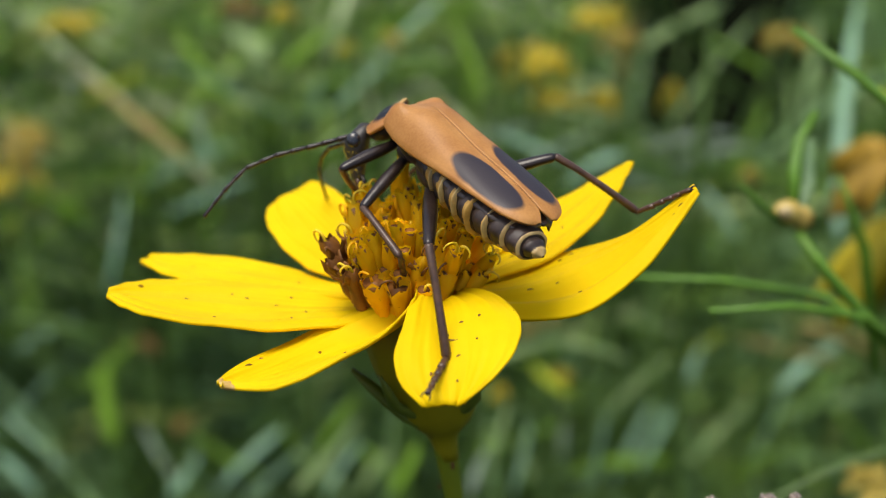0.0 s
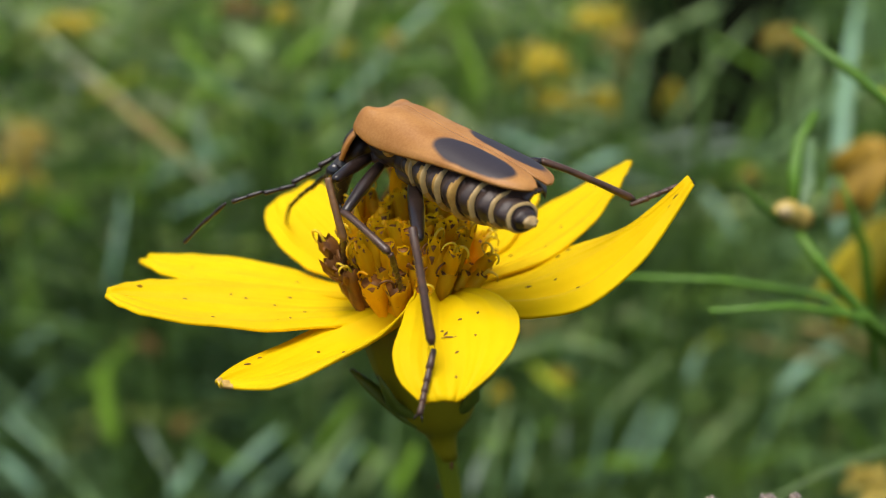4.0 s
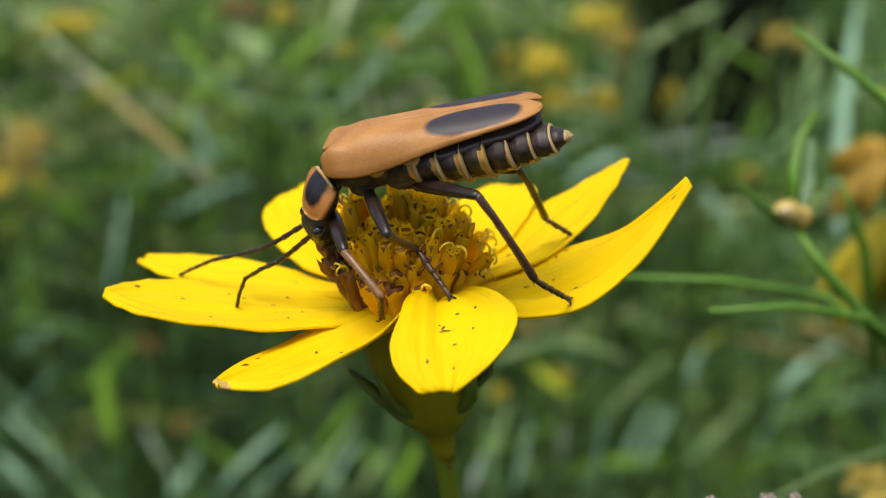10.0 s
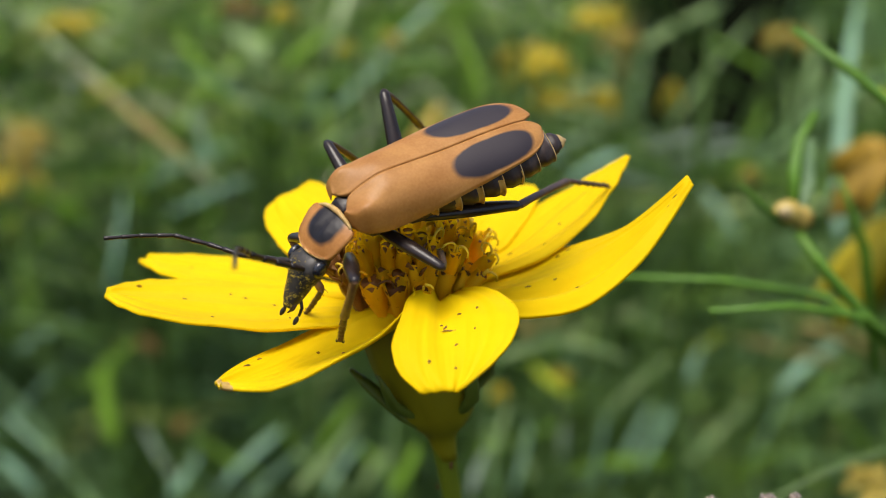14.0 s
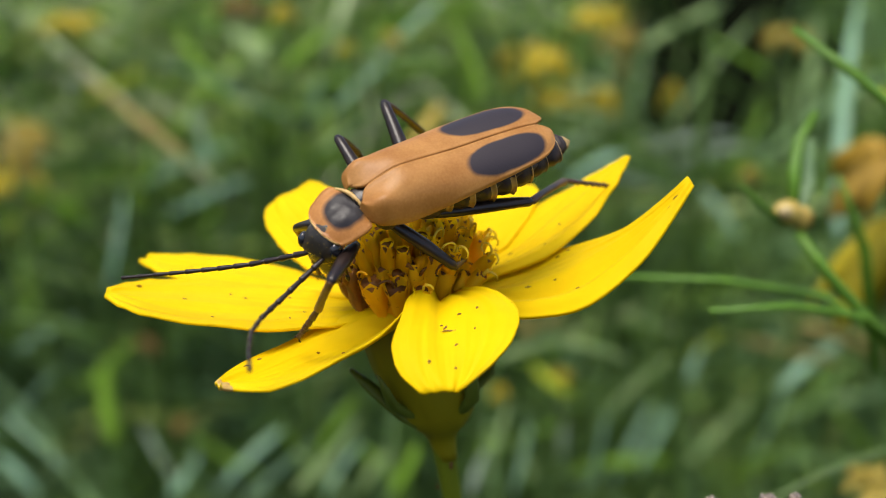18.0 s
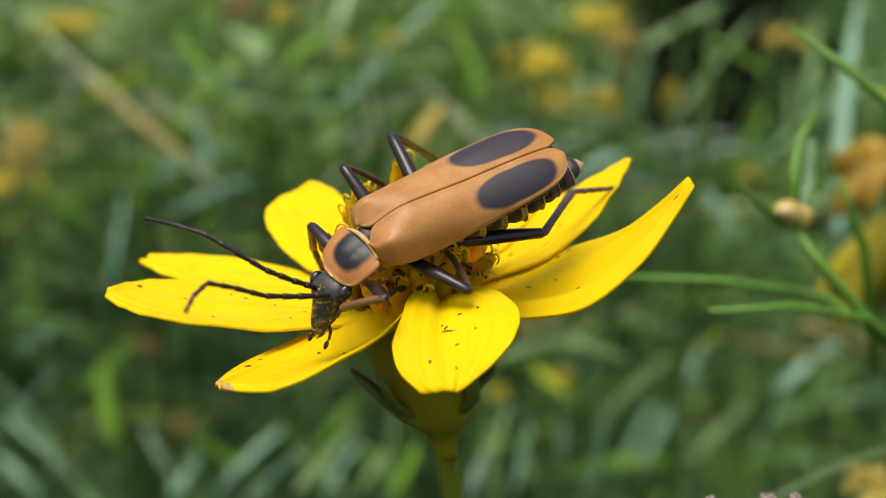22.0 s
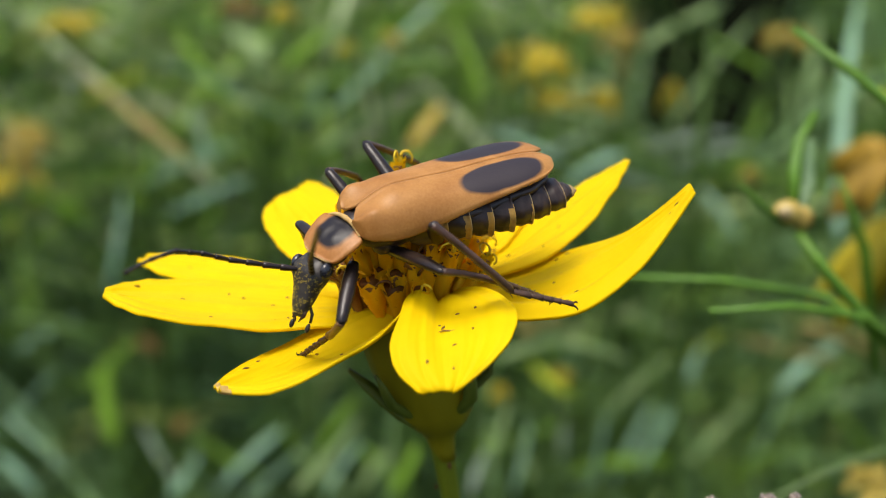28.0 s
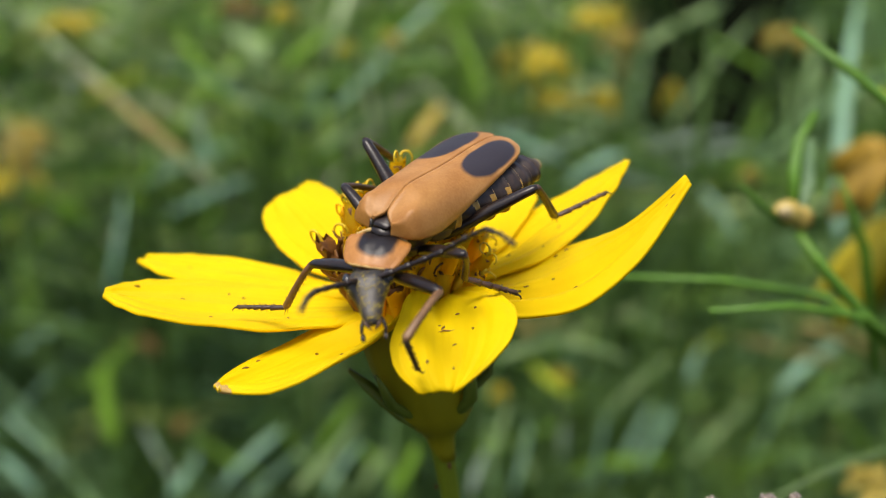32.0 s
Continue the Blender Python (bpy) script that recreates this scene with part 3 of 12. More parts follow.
for sy in (1, -1):
    bm = bmesh.new()
    rows = []
    for i in range(25):
        u = i / 24
        w = curve_at([(0, 1.1), (0.35, 1.62), (0.75, 1.55), (0.92, 1.15), (1, 0.55)], u)
        low = curve_at([(0, -1.15), (0.3, -0.92), (0.65, -0.74), (1, -0.80)], u)
        side, back = [], []
        for k in range(13):
            v = k / 12
            z = low + (0.34 - 0.22 * u) * (1 - v ** 3) - 0.26 * v ** 2 * (1 - 0.5 * u) + 0.035 * math.sin(9 * v + 4 * u)
            side.append((-3.2 - 5.95 * u, sy * (0.03 + w * v), z))
            back.append((-3.2 - 5.95 * u, sy * (0.03 + w * v * 0.97), z - 0.12 - 0.16 * v))
        rows.append(side + back[::-1] if sy > 0 else (side + back[::-1])[::-1])
    loft(bm, rows)
    part("hind_wing", bm, WING_DARK, BEETLE, "dark folded hind wing under its case")

# abdomen: x runs to the tail; each ring has a dark plate with a lobed flank, a pale hind margin and a tan belly
bm = bmesh.new()
bulb(bm, (0.2, 0, 0), (1.0, 1.15, 0.85), 6, 14)
LIMB["abdomen"] = part("abdomen", bm, BELLY_BLACK, BEETLE, "black banded abdomen with cream edges")
SEGMENTS = [(-0.45, 1.12, 1.30, 0.92), (0.55, 1.10, 1.40, 1.02), (1.53, 1.10, 1.42, 1.06), (2.50, 1.08, 1.39, 1.04), (3.45, 1.05, 1.28, 0.97),
            (4.37, 1.0, 1.10, 0.84), (5.22, 0.95, 0.86, 0.66), (6.0, 0.90, 0.50, 0.40)]
for index, (x0, size, ry, rz) in enumerate(SEGMENTS):
    last = index == 7
    shrink = 0.80 if index > 4 else 0.90
    bm = bmesh.new()
    rings, marks = [], []
    for i in range(25):
        f = i / 24
        s = lerp(0.86, 1.0, min(1, f * 1.9)) * lerp(1, shrink, max(0.0, f - 0.45) / 0.55 if index > 3 else 0) * (0.90 if i == 24 else 1)
        if last:
            s = curve_at([(0, 0.95), (0.3, 1.0), (0.7, 0.62), (1, 0.12)], f)
        ring, tint = [], []
        for k in range(40):
            a = k * math.tau / 40
            cy, sz = math.cos(a), math.sin(a)
            y = math.copysign(abs(cy) ** 0.85, cy) * ry * s
            z = math.copysign(abs(sz) ** (0.9 if sz > 0 else 0.8), sz) * rz * s
            flank = math.exp(-((sz - 0.12) / 0.30) ** 2)
            swell = math.sin(math.pi * min(1.0, f * 0.92 + 0.06)) ** 0.7
            lip = 0.075 * math.exp(-((f - 0.92) / 0.07) ** 2) + 0.02 * noise.noise(Vector((f * 3, cy * 5 + index, sz * 5)))
            fat = 1 + 0.10 * flank * swell + lip - 0.05 * math.exp(-((sz + 0.28) / 0.10) ** 2) * swell
            slope = 0.16 * sz if not last else 0
            ring.append((x0 + f * size - slope * size * (0.3 + f) * 0.6, y * fat, z * fat))
            n0 = noise.noise(Vector((f * 4, cy * 3 + index, sz * 3)))
            band = 0.68 + 0.03 * n0 - 0.12 * sz + 0.06 * index * max(0.0, sz)
            if last:
                tint.append(1 if f > 0.62 + 0.05 * n0 else 0)
            elif f > (0.90 if -0.35 < sz and (sz < 0.6 or index > 3) else 0.955):
                tint.append(1 if sz > -0.4 and index != 3 else 3)
            elif index < 5 and f > band + (0.12 if index == 4 else 0) and -0.80 < sz < 0.50:
                tint.append(3)
            elif sz < -0.45 + 0.16 * n0:
                tint.append(2 if f < band - 0.1 else 3)
            else:
                tint.append(0)
        rings.append(ring)
        marks.append(tint)
    loft(bm, rings)
    bm.faces.ensure_lookup_table()
    for i in range(24):
        for k in range(40):
            bm.faces[i * 40 + k].material_index = marks[i][k]
    part("segment", bm, [BELLY_BLACK, BELLY_CREAM, BELLY_TAN, BELLY_BAND], LIMB["abdomen"])

# pronotum: x runs forward
bm = bmesh.new()
wide = [(0, 1.02), (0.03, 1.17), (0.10, 1.26), (0.28, 1.29), (0.55, 1.22), (0.78, 1.13), (0.90, 1.03), (0.97, 0.90), (1.0, 0.76)]
rings = []
for i in range(33):
    u = 0.5 - 0.5 * math.cos(math.pi * i / 32)
    w = flow_at(wide, u)
    upper, under = [], []
    for k in range(19):
        v = -1 + 2 * k / 18
        z = 0.36 * (1 - abs(v) ** 2.6) * math.sin(math.pi * (0.12 + 0.8 * u)) ** 0.6 - 0.16 * u * u + 0.09 * abs(v) ** 12 + 0.08 * math.exp(-((u - 1) / 0.05) ** 2)
        z += 0.05 * math.exp(-((abs(v) - 0.26) / 0.16) ** 2 - ((u - 0.50) / 0.18) ** 2) - 0.015 * math.exp(-(v / 0.08) ** 2)
        z += 0.02 * noise.noise(Vector((u * 8, v * 6, 0.3)))
        x = -0.42 + 1.96 * u - 0.20 * v * v * (2 * u - 1)
        upper.append((x, v * w, z))
        under.append((x, v * w * 0.98, z - 0.14))
    rings.append(upper + under[::-1])
loft(bm, rings)
LIMB["pronotum"] = part("pronotum", bm, SHIELD, BEETLE, "orange shield behind the head with a black blotch")
for name, u, lift in (("rear_rim", 0.0, 0.11), ("front_rim", 0.985, 0.03)):
    w = flow_at(wide, u)
    pts = []
    for k in range(17):
        v = -1 + k / 8
        z = 0.36 * (1 - abs(v) ** 2.6) * math.sin(math.pi * (0.12 + 0.8 * u)) ** 0.6 - 0.16 * u * u + 0.09 * abs(v) ** 12 + lift * (1 - v ** 4)
        pts.append((-0.42 + 1.96 * u - 0.20 * v * v * (2 * u - 1) + 0.10 * max(0.0, abs(v) - 0.8) * (1 - 2 * u), v * w, z))
    bm = bmesh.new()
    tube(bm, pts, [0.06 + 0.06 * (1 - abs(k - 8) / 8) for k in range(17)] if u < 0.5 else [0.05] * 17, 8, 0.9)
    part(name, bm, RIM_PALE, LIMB["pronotum"], "thin pale raised rim")
bm = bmesh.new()
bulb(bm, (0.75, 0, -0.42), (0.95, 0.85, 0.50), 8, 14)
bulb(bm, (-0.20, 0, -0.42), (0.75, 0.58, 0.32), 6, 12)
part("prothorax", bm, BELLY_BLACK, LIMB["pronotum"], "black underside")

# head: x runs to the mouth
bm = bmesh.new()
rings = []
for x, ry, rz, z in ((-0.55, 0.36, 0.28, -0.42), (-0.2, 0.66, 0.44, -0.22), (0.3, 0.84, 0.60, 0), (0.7, 0.80, 0.56, 0), (1.05, 0.62, 0.46, -0.03), (1.5, 0.48, 0.38, -0.06),
                     (1.95, 0.38, 0.28, -0.08), (2.2, 0.24, 0.18, -0.1), (2.3, 0.10, 0.08, -0.1)):
    ry, rz = ry * 1.0, rz * 1.08
    rings.append([(x, ry * math.cos(k * math.tau / 20), z + rz * math.sin(k * math.tau / 20) * (1 + 0.12 * math.cos(2 * k * math.tau / 20))
                   + 0.05 * noise.noise(Vector((x * 3, k, 0.5)))) for k in range(20)])
loft(bm, rings)
LIMB["head"] = part("head", bm, POLLEN_HEAD, BEETLE, "black head dusted with yellow pollen")
for sy in (1, -1):
    bm = bmesh.new()
    bulb(bm, (0.28, sy * 0.76, 0.10), (0.36, 0.22, 0.33), 8, 14)
    part("eye", bm, EYE_BLACK, LIMB["head"], "glossy black eye")
    bm = bmesh.new()
    tube(bm, [(1.75, sy * 0.28, -0.25), (2.05, sy * 0.42, -0.4), (2.4, sy * 0.46, -0.42)], [0.07, 0.075, 0.06], 6)
    bulb(bm, (2.62, sy * 0.42, -0.42), (0.2, 0.10, 0.10), 6, 8)
    part("palp", bm, CHITIN_BLACK, LIMB["head"])
    bm = bmesh.new()
    tube(bm, [(1.95, sy * 0.26, -0.1), (2.25, sy * 0.24, -0.14), (2.5, sy * 0.06, -0.16)], [0.12, 0.09, 0.02], 6)
    part("mandible", bm, CHITIN_BROWN, LIMB["head"])
bm = bmesh.new()
rng = random.Random(3)
for i in range(800):
    x = rng.uniform(0.3, 2.2)
    a = rng.uniform(-0.6, math.pi + 0.6)
    ry = 0.995 * curve_at([(0.2, 0.82), (0.7, 0.80), (1.05, 0.62), (1.5, 0.48), (1.95, 0.38), (2.25, 0.2)], x)
    rz = ry * 0.775
    r = rng.uniform(0.008, 0.022)
    if noise.noise(Vector((x * 2.2, a * 1.6, 0.4))) < -0.08 + 0.35 * max(0.0, 0.8 - x):
        continue
    bulb(bm, (x, ry * math.cos(a), rz * math.sin(a) - 0.02), (r, r, r), 3, 5)
tagged(part("pollen_grains", bm, POLLEN, LIMB["head"], "yellow pollen grains"), kind="stuff")


def antenna_piece(joints, long, r0, r1):
    """A run of antenna joints along x, each a little thicker at its far end."""
    bm = bmesh.new()
    for j in range(joints):
        a, b = long * j / joints, long * (j + 1) / joints
        r = lerp(r0, r1, j / max(1, joints - 1))
        tube(bm, [(a - 0.02, 0, 0), (a + 0.12 * (b - a), 0, 0), (lerp(a, b, 0.75), 0, 0), (b - 0.02, 0, 0), (b + 0.02, 0, 0)],
             [r * 0.66, r * 0.78, r * 0.96, r * 1.04, r * 0.66], 8)
    return bm


for s in "LR":
    for k in range(6):
        LIMB["antenna_%s%d" % (s, k)] = part("antenna_run", antenna_piece(2, 1.39, 0.136 - 0.009 * k, 0.132 - 0.009 * k), CHITIN_BLACK, BEETLE, "black beaded run of an antenna")



def bristles(a, b, r, count, seed):
    """Short stiff hairs that lean along a leg."""
    rng = random.Random(seed)
    bm = bmesh.new()
    for i in range(count):
        x, t, h = rng.uniform(a, b), rng.uniform(0, math.tau), rng.uniform(0.05, 0.10)
        y, z = math.cos(t), math.sin(t)
        tube(bm, [(x, y * r * 0.5, z * r * 0.5), (x + h * 0.8, y * (r + h), z * (r + h))], [0.014, 0.003], 3)
    return bm


LENGTHS = {"1": (2.6, 2.6, 2.3), "2": (3.2, 3.1, 2.7), "3": (4.1, 4.5, 2.8)}
for s in "LR":
    for n in "123":
        lf, lt, la = LENGTHS[n]
        fat = {"1": 0.30, "2": 0.29, "3": 0.32}[n]
        bm = bmesh.new()
        tube(bm, [(-0.25, 0, 0), (0, 0, 0), (lf * 0.2, 0, 0.02), (lf * 0.5, 0, 0.05), (lf * 0.85, 0, 0.03), (lf * 0.97, 0, 0), (lf + 0.08, 0, 0)],
             [fat * 0.7, fat * 0.85, fat, fat * 1.05, fat * 0.82, fat * 0.74, fat * 0.4], 10, 0.8)
        LIMB["femur_%s%s" % (s, n)] = part("femur", bm, CHITIN_BLACK, BEETLE, "glossy black upper leg")
        bm = bmesh.new()
        tr = fat * 0.57
        tube(bm, [(-0.05, 0, 0), (0.06, 0, 0), (lt * 0.25, 0, 0.07), (lt * 0.6, 0, 0.06), (lt * 0.95, 0, 0), (lt + 0.04, 0, 0)],
             [tr * 0.8, tr * 1.05, tr * 0.92, tr * 0.95, tr * 1.12, tr * 0.6], 9, 0.85)
        tibia = part("tibia", bm, CHITIN_UMBER if n == "1" else CHITIN_BROWN, BEETLE, "brown lower leg")
        LIMB["tibia_%s%s" % (s, n)] = tibia
        bm = bmesh.new()
        for sy in (1, -1):
            tube(bm, [(lt * 0.97, sy * 0.08, -0.05), (lt + 0.22, sy * 0.12, -0.16)], [0.03, 0.008], 5)
        part("spur", bm, CHITIN_BROWN, tibia)
        tagged(part("bristles", bristles(lt * 0.12, lt * 0.98, tr * 0.62, 110, ord(s) + int(n)), CHITIN_BROWN, tibia, "short dark bristles"), kind="stuff")
        bm = bmesh.new()
        x = 0.0
        for j, share in enumerate((0.30, 0.20, 0.16, 0.14, 0.20)):
            e = x + la * 0.93 * share
            r = 0.155 - 0.008 * j
            tube(bm, [(x - 0.02, 0, 0), (x + 0.05, 0, 0), (lerp(x, e, 0.7), 0, -0.01), (e, 0, -0.03), (e + 0.03, 0, -0.02)],
                 [r * 0.62, r * 0.76, r * 0.92, r * 1.04, r * 0.66], 8, 0.8)
            x = e
        tarsus = part("tarsus", bm, CHITIN_BROWN, BEETLE, "brown jointed foot")
        LIMB["tarsus_%s%s" % (s, n)] = tarsus
        tagged(part("bristles", bristles(0.05, x * 0.95, 0.10, 90, ord(s) * 3 + int(n)), CHITIN_BROWN, tarsus, "short dark bristles"), kind="stuff")
        for sy in (1, -1):
            bm = bmesh.new()
            tube(bm, [(x - 0.02, sy * 0.04, -0.02), (x + 0.12, sy * 0.13, 0.0), (x + 0.22, sy * 0.17, -0.08), (x + 0.24, sy * 0.16, -0.18)], [0.045, 0.04, 0.028, 0.008], 6)
            part("claw", bm, CHITIN_BLACK, tarsus)


def lean(ob, kx, ky, rows):
    """A petal gives a few degrees at its base."""
    walk(ob, [(t, Matrix.Translation(ob.location) @ pose(0, 0, 0, kx * d, ky * d)) for t, d in rows])


# ---- the ground and the bed of foliage ----
bm = bmesh.new()
loft(bm, [[(x, y, 0) for x in (-60000, -2000, -500, 0, 500, 2000, 60000)] for y in (-60000, -1000, 0, 300, 800, 2000, 60000)], closed=False, caps=False)
tagged(part("ground", bm, SHADED_SOIL, None, "bare soil of the flower bed, blackened to stand for shade", smooth=False), kind="structure")


def leaf_green(name, stops, rough=0.5, sheer=0.25):
    """Leaves whose colour differs from leaf to leaf."""
    m, t, n, l, b = shader(name)
    geo = n.new("ShaderNodeNewGeometry")
    ramp = n.new("ShaderNodeValToRGB")
    while len(ramp.color_ramp.elements) < len(stops):
        ramp.color_ramp.elements.new(0.5)
    for e, (p, c) in zip(ramp.color_ramp.elements, stops):
        e.position, e.color = p, (*c, 1)
    l.new(geo.outputs["Random Per Island"], ramp.inputs["Fac"])
    co = n.new("ShaderNodeTexCoord")
    nz = n.new("ShaderNodeTexNoise")
    nz.inputs["Scale"].default_value, nz.inputs["Detail"].default_value = 250, 4
    l.new(co.outputs["Object"], nz.inputs["Vector"])
    hsv = n.new("ShaderNodeHueSaturation")
    mr = n.new("ShaderNodeMapRange")
    mr.inputs["To Min"].default_value, mr.inputs["To Max"].default_value = 0.7, 1.3
    l.new(nz.outputs["Fac"], mr.inputs["Value"])
    l.new(mr.outputs[0], hsv.inputs["Value"])
    l.new(ramp.outputs["Color"], hsv.inputs["Color"])
    l.new(hsv.outputs[0], b.inputs["Base Color"])
    b.inputs["Roughness"].default_value = rough
    b.inputs["Specular IOR Level"].default_value = 0.15
    tr = n.new("ShaderNodeBsdfTranslucent")
    l.new(hsv.outputs[0], tr.inputs["Color"])
    ms = n.new("ShaderNodeMixShader")
    ms.inputs["Fac"].default_value = sheer
    l.new(b.outputs[0], ms.inputs[1])
    l.new(tr.outputs[0], ms.inputs[2])
    l.new(ms.outputs[0], n["Material Output"].inputs["Surface"])
    return m


MIXED_GREEN = leaf_green("mixed_foliage", [(0.0, (0.146, 0.287, 0.041)), (0.35, (0.304, 0.526, 0.068)), (0.6, (0.437, 0.668, 0.079)), (0.8, (0.624, 0.733, 0.371)),
                                           (0.93, (0.446, 0.590, 0.144)), (1.0, (0.494, 0.506, 0.111))])
# darker copy of the leaf greens, with the shade inside the bed coloured in
SHADED_GREEN = leaf_green("shaded_foliage", [(0.0, (0.028, 0.062, 0.018)), (0.45, (0.140, 0.265, 0.060)), (1.0, (0.350, 0.560, 0.260))])


PALE_GREEN = leaf_green("pale_foliage", [(0.0, (0.193, 0.396, 0.049)), (0.35, (0.385, 0.609, 0.096)), (0.6, (0.520, 0.680, 0.190)), (0.75, (0.655, 0.792, 0.418)), (1.0, (0.800, 0.800, 0.614))])


def blade(bm, start, end, sag, width, rng, steps=7, slot=0):
    """A narrow leaf with a folded midrib, in millimetres."""
    a, b = Vector(start), Vector(end)
    mid = (a + b) / 2 + Vector(sag)
    rows = []
    side0 = Vector((rng.uniform(-1, 1), rng.uniform(-0.5, 0.5), rng.uniform(-0.6, 0.6)))
    for i in range(steps + 1):
        u = i / steps
        c = a * (1 - u) ** 2 + mid * 2 * u * (1 - u) + b * u * u
        way = ((mid - a) * (1 - u) + (b - mid) * u).normalized()
        side = way.cross(side0).normalized()
        rise = side.cross(way)
        w = width / 2 * curve_at([(0, 0.5), (0.25, 1), (0.7, 0.9), (1, 0.08)], u)
        rows.append([c - side * w, c + rise * w * 0.45, c + side * w, c - rise * w * 0.2])
    loft(bm, rows, slot=slot)


rng = random.Random(11)


def spread(count, near, far, material, name, label, wide, length, steep=(4, 40), band=(-0.52, 0.52)):
    bm = bmesh.new()
    for i in range(count):
        d = lerp(near, far, rng.random() ** 0.8)
        x = 1.5 + d * rng.uniform(*band)
        down = math.tan(radians(rng.uniform(*steep)))
        z = 422 - d * down
        if material is MIXED_GREEN and down > 0.47 and x < 1.5 and i % 2:
            continue
        y = -49 + d
        way = Vector((rng.gauss(0, 0.8), rng.gauss(0, 0.5), rng.gauss(0.35, 0.5))).normalized()
        s = rng.uniform(*length) * (0.6 + d / 500)
        p = Vector((x, y, z))
        # keep a gap open, where the blackened ground stands for a shaded hollow
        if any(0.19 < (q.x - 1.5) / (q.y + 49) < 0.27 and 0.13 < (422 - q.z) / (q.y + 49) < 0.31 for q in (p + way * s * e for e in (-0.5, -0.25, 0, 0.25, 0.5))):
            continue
        blade(bm, p - way * s / 2, p + way * s / 2, (rng.gauss(0, 3), rng.gauss(0, 3), rng.uniform(0, s * 0.15)), rng.uniform(*wide), rng)
    tagged(part(name, bm, material, None, label), category="foliage", kind="stuff")



spread(620, 330, 480, MIXED_GREEN, "foliage", "dense narrow green and grey-green leaves of the flower bed", (0.9, 2.6), (30, 70))
spread(3000, 350, 700, SHADED_GREEN, "deep_foliage", "dark green tangle of leaves behind", (1.4, 4.2), (40, 100))
spread(700, 340, 500, PALE_GREEN, "pale_foliage", "soft grey-green leaves and grass in the bed", (1.2, 3.2), (40, 80), (6, 21), (-0.46, 0.10))

spread(500, 200, 700, SHADED_GREEN, "side_foliage", "dark green leaves at one side of the bed", (2.0, 6.0), (40, 90), (4, 40), (-1.5, -0.56))
spread(500, 200, 700, SHADED_GREEN, "side_foliage", "dark green leaves at the other side of the bed", (2.0, 6.0), (40, 90), (4, 40), (0.56, 1.5))

# the grass and stems that fill the bed from the soil up
rng = random.Random(31)
bm = bmesh.new()
for i in range(3600):
    x, y = rng.uniform(-900, 900), rng.uniform(-500, 1300)
    d = y + 49
    if d < 90 and abs(x) < 160:
        continue
    tall = rng.uniform(0.5, 1.0) * (300 if d < 90 else max(60, min(330, 422 - d * (0.62 if abs(x) < d * 0.5 else 0.35))))
    bend = rng.uniform(0, math.tau)
    tip = Vector((x + math.cos(bend) * tall * 0.25, y + math.sin(bend) * tall * 0.25, tall))
    blade(bm, (x, y, -2), tip, (0, 0, tall * 0.12), rng.uniform(3, 7), rng, 5)
tagged(part("bed_grass", bm, SHADED_GREEN, None, "shade-darkened green grass and stems rising from the soil"), category="grass", kind="stuff")

# ---- the plants close behind the flower, leaf by leaf ----
TINTS = {"b": ((0.235, 0.417, 0.250), (0.390, 0.600, 0.410)), "g": ((0.140, 0.285, 0.024), (0.252, 0.445, 0.039)), "y": ((0.255, 0.357, 0.022), (0.415, 0.495, 0.033)),
         "t": ((0.297, 0.264, 0.083), (0.463, 0.380, 0.138)), "p": ((0.193, 0.330, 0.110), (0.347, 0.462, 0.193)), "d": ((0.048, 0.102, 0.020), (0.095, 0.159, 0.034)), "w": ((0.264, 0.356, 0.252), (0.384, 0.471, 0.357))}
LEAF = {k: surface("leaf_tint", low, high, 0.5, 260, (1, 1, 0.3), 0.3, 0.3, None, gloss=0.15, vary=0.15, depth=0.0002) for k, (low, high) in TINTS.items()}
rng = random.Random(21)


def foliage_plant(*some):
    """A plant on one stalk with leaves given by two ends, a sag, a width and a tint."""
    foot = Vector((sum(p[0][0] for p in some) / len(some), max(p[0][1] for p in some) + 12, 0))
    clump = thing("foliage_plant", "narrow-leaved green plant, blurred behind the flower", "plant", foot * MM, "plants behind the flower")
    bm = bmesh.new()
    low = min(min(p[0][2], p[1][2]) for p in some)
    tube(bm, [(0, 0, 0), (1, 2, low * 0.5), (-1, 0, low), (0, 1, low + 30)], [1.6, 1.3, 1.0, 0.5], 8)
    part("stalk", bm, LEAF["d"], clump)
    for a, b, sag, wide, tint in some:
        if a[2] > b[2]:
            a, b = b, a
        bm = bmesh.new()
        blade(bm, Vector(a) - foot, Vector(b) - foot, sag, wide, rng, 12)
        tube(bm, [Vector(a) - foot, (Vector(a) - foot) * 0.5 + Vector((0, 6, a[2] * 0.38)), (0, 1, max(20, a[2] - 45))], [0.5, 0.45, 0.5], 6, slot=1)
        part("leaf", bm, [LEAF[tint], LEAF["d"]], clump)


foliage_plant(((-82.4, 166.2, 279.5), (-91.1, 168.1, 289.2), (-0.5, 0.0, 2.8), 2.8, "b"),
              ((-53.6, 159.5, 283.9), (-48.3, 165.0, 291.1), (1.5, 0.0, 0.0), 2.4, "b"),
              ((-40.1, 166.3, 279.4), (-24.2, 171.2, 291.4), (1.3, 0.0, 0.1), 3.3, "b"),
              ((-22.5, 196.0, 277.4), (-6.1, 189.5, 265.6), (0.4, 0.0, 0.2), 5.5, "g"),
              ((-8.6, 175.7, 284.6), (-15.9, 172.8, 275.1), (-1.9, 0.0, 2.5), 2.4, "p"),
              ((9.7, 181.6, 280.9), (29.7, 185.7, 287.1), (1.2, 0.0, -0.3), 3.1, "g"))
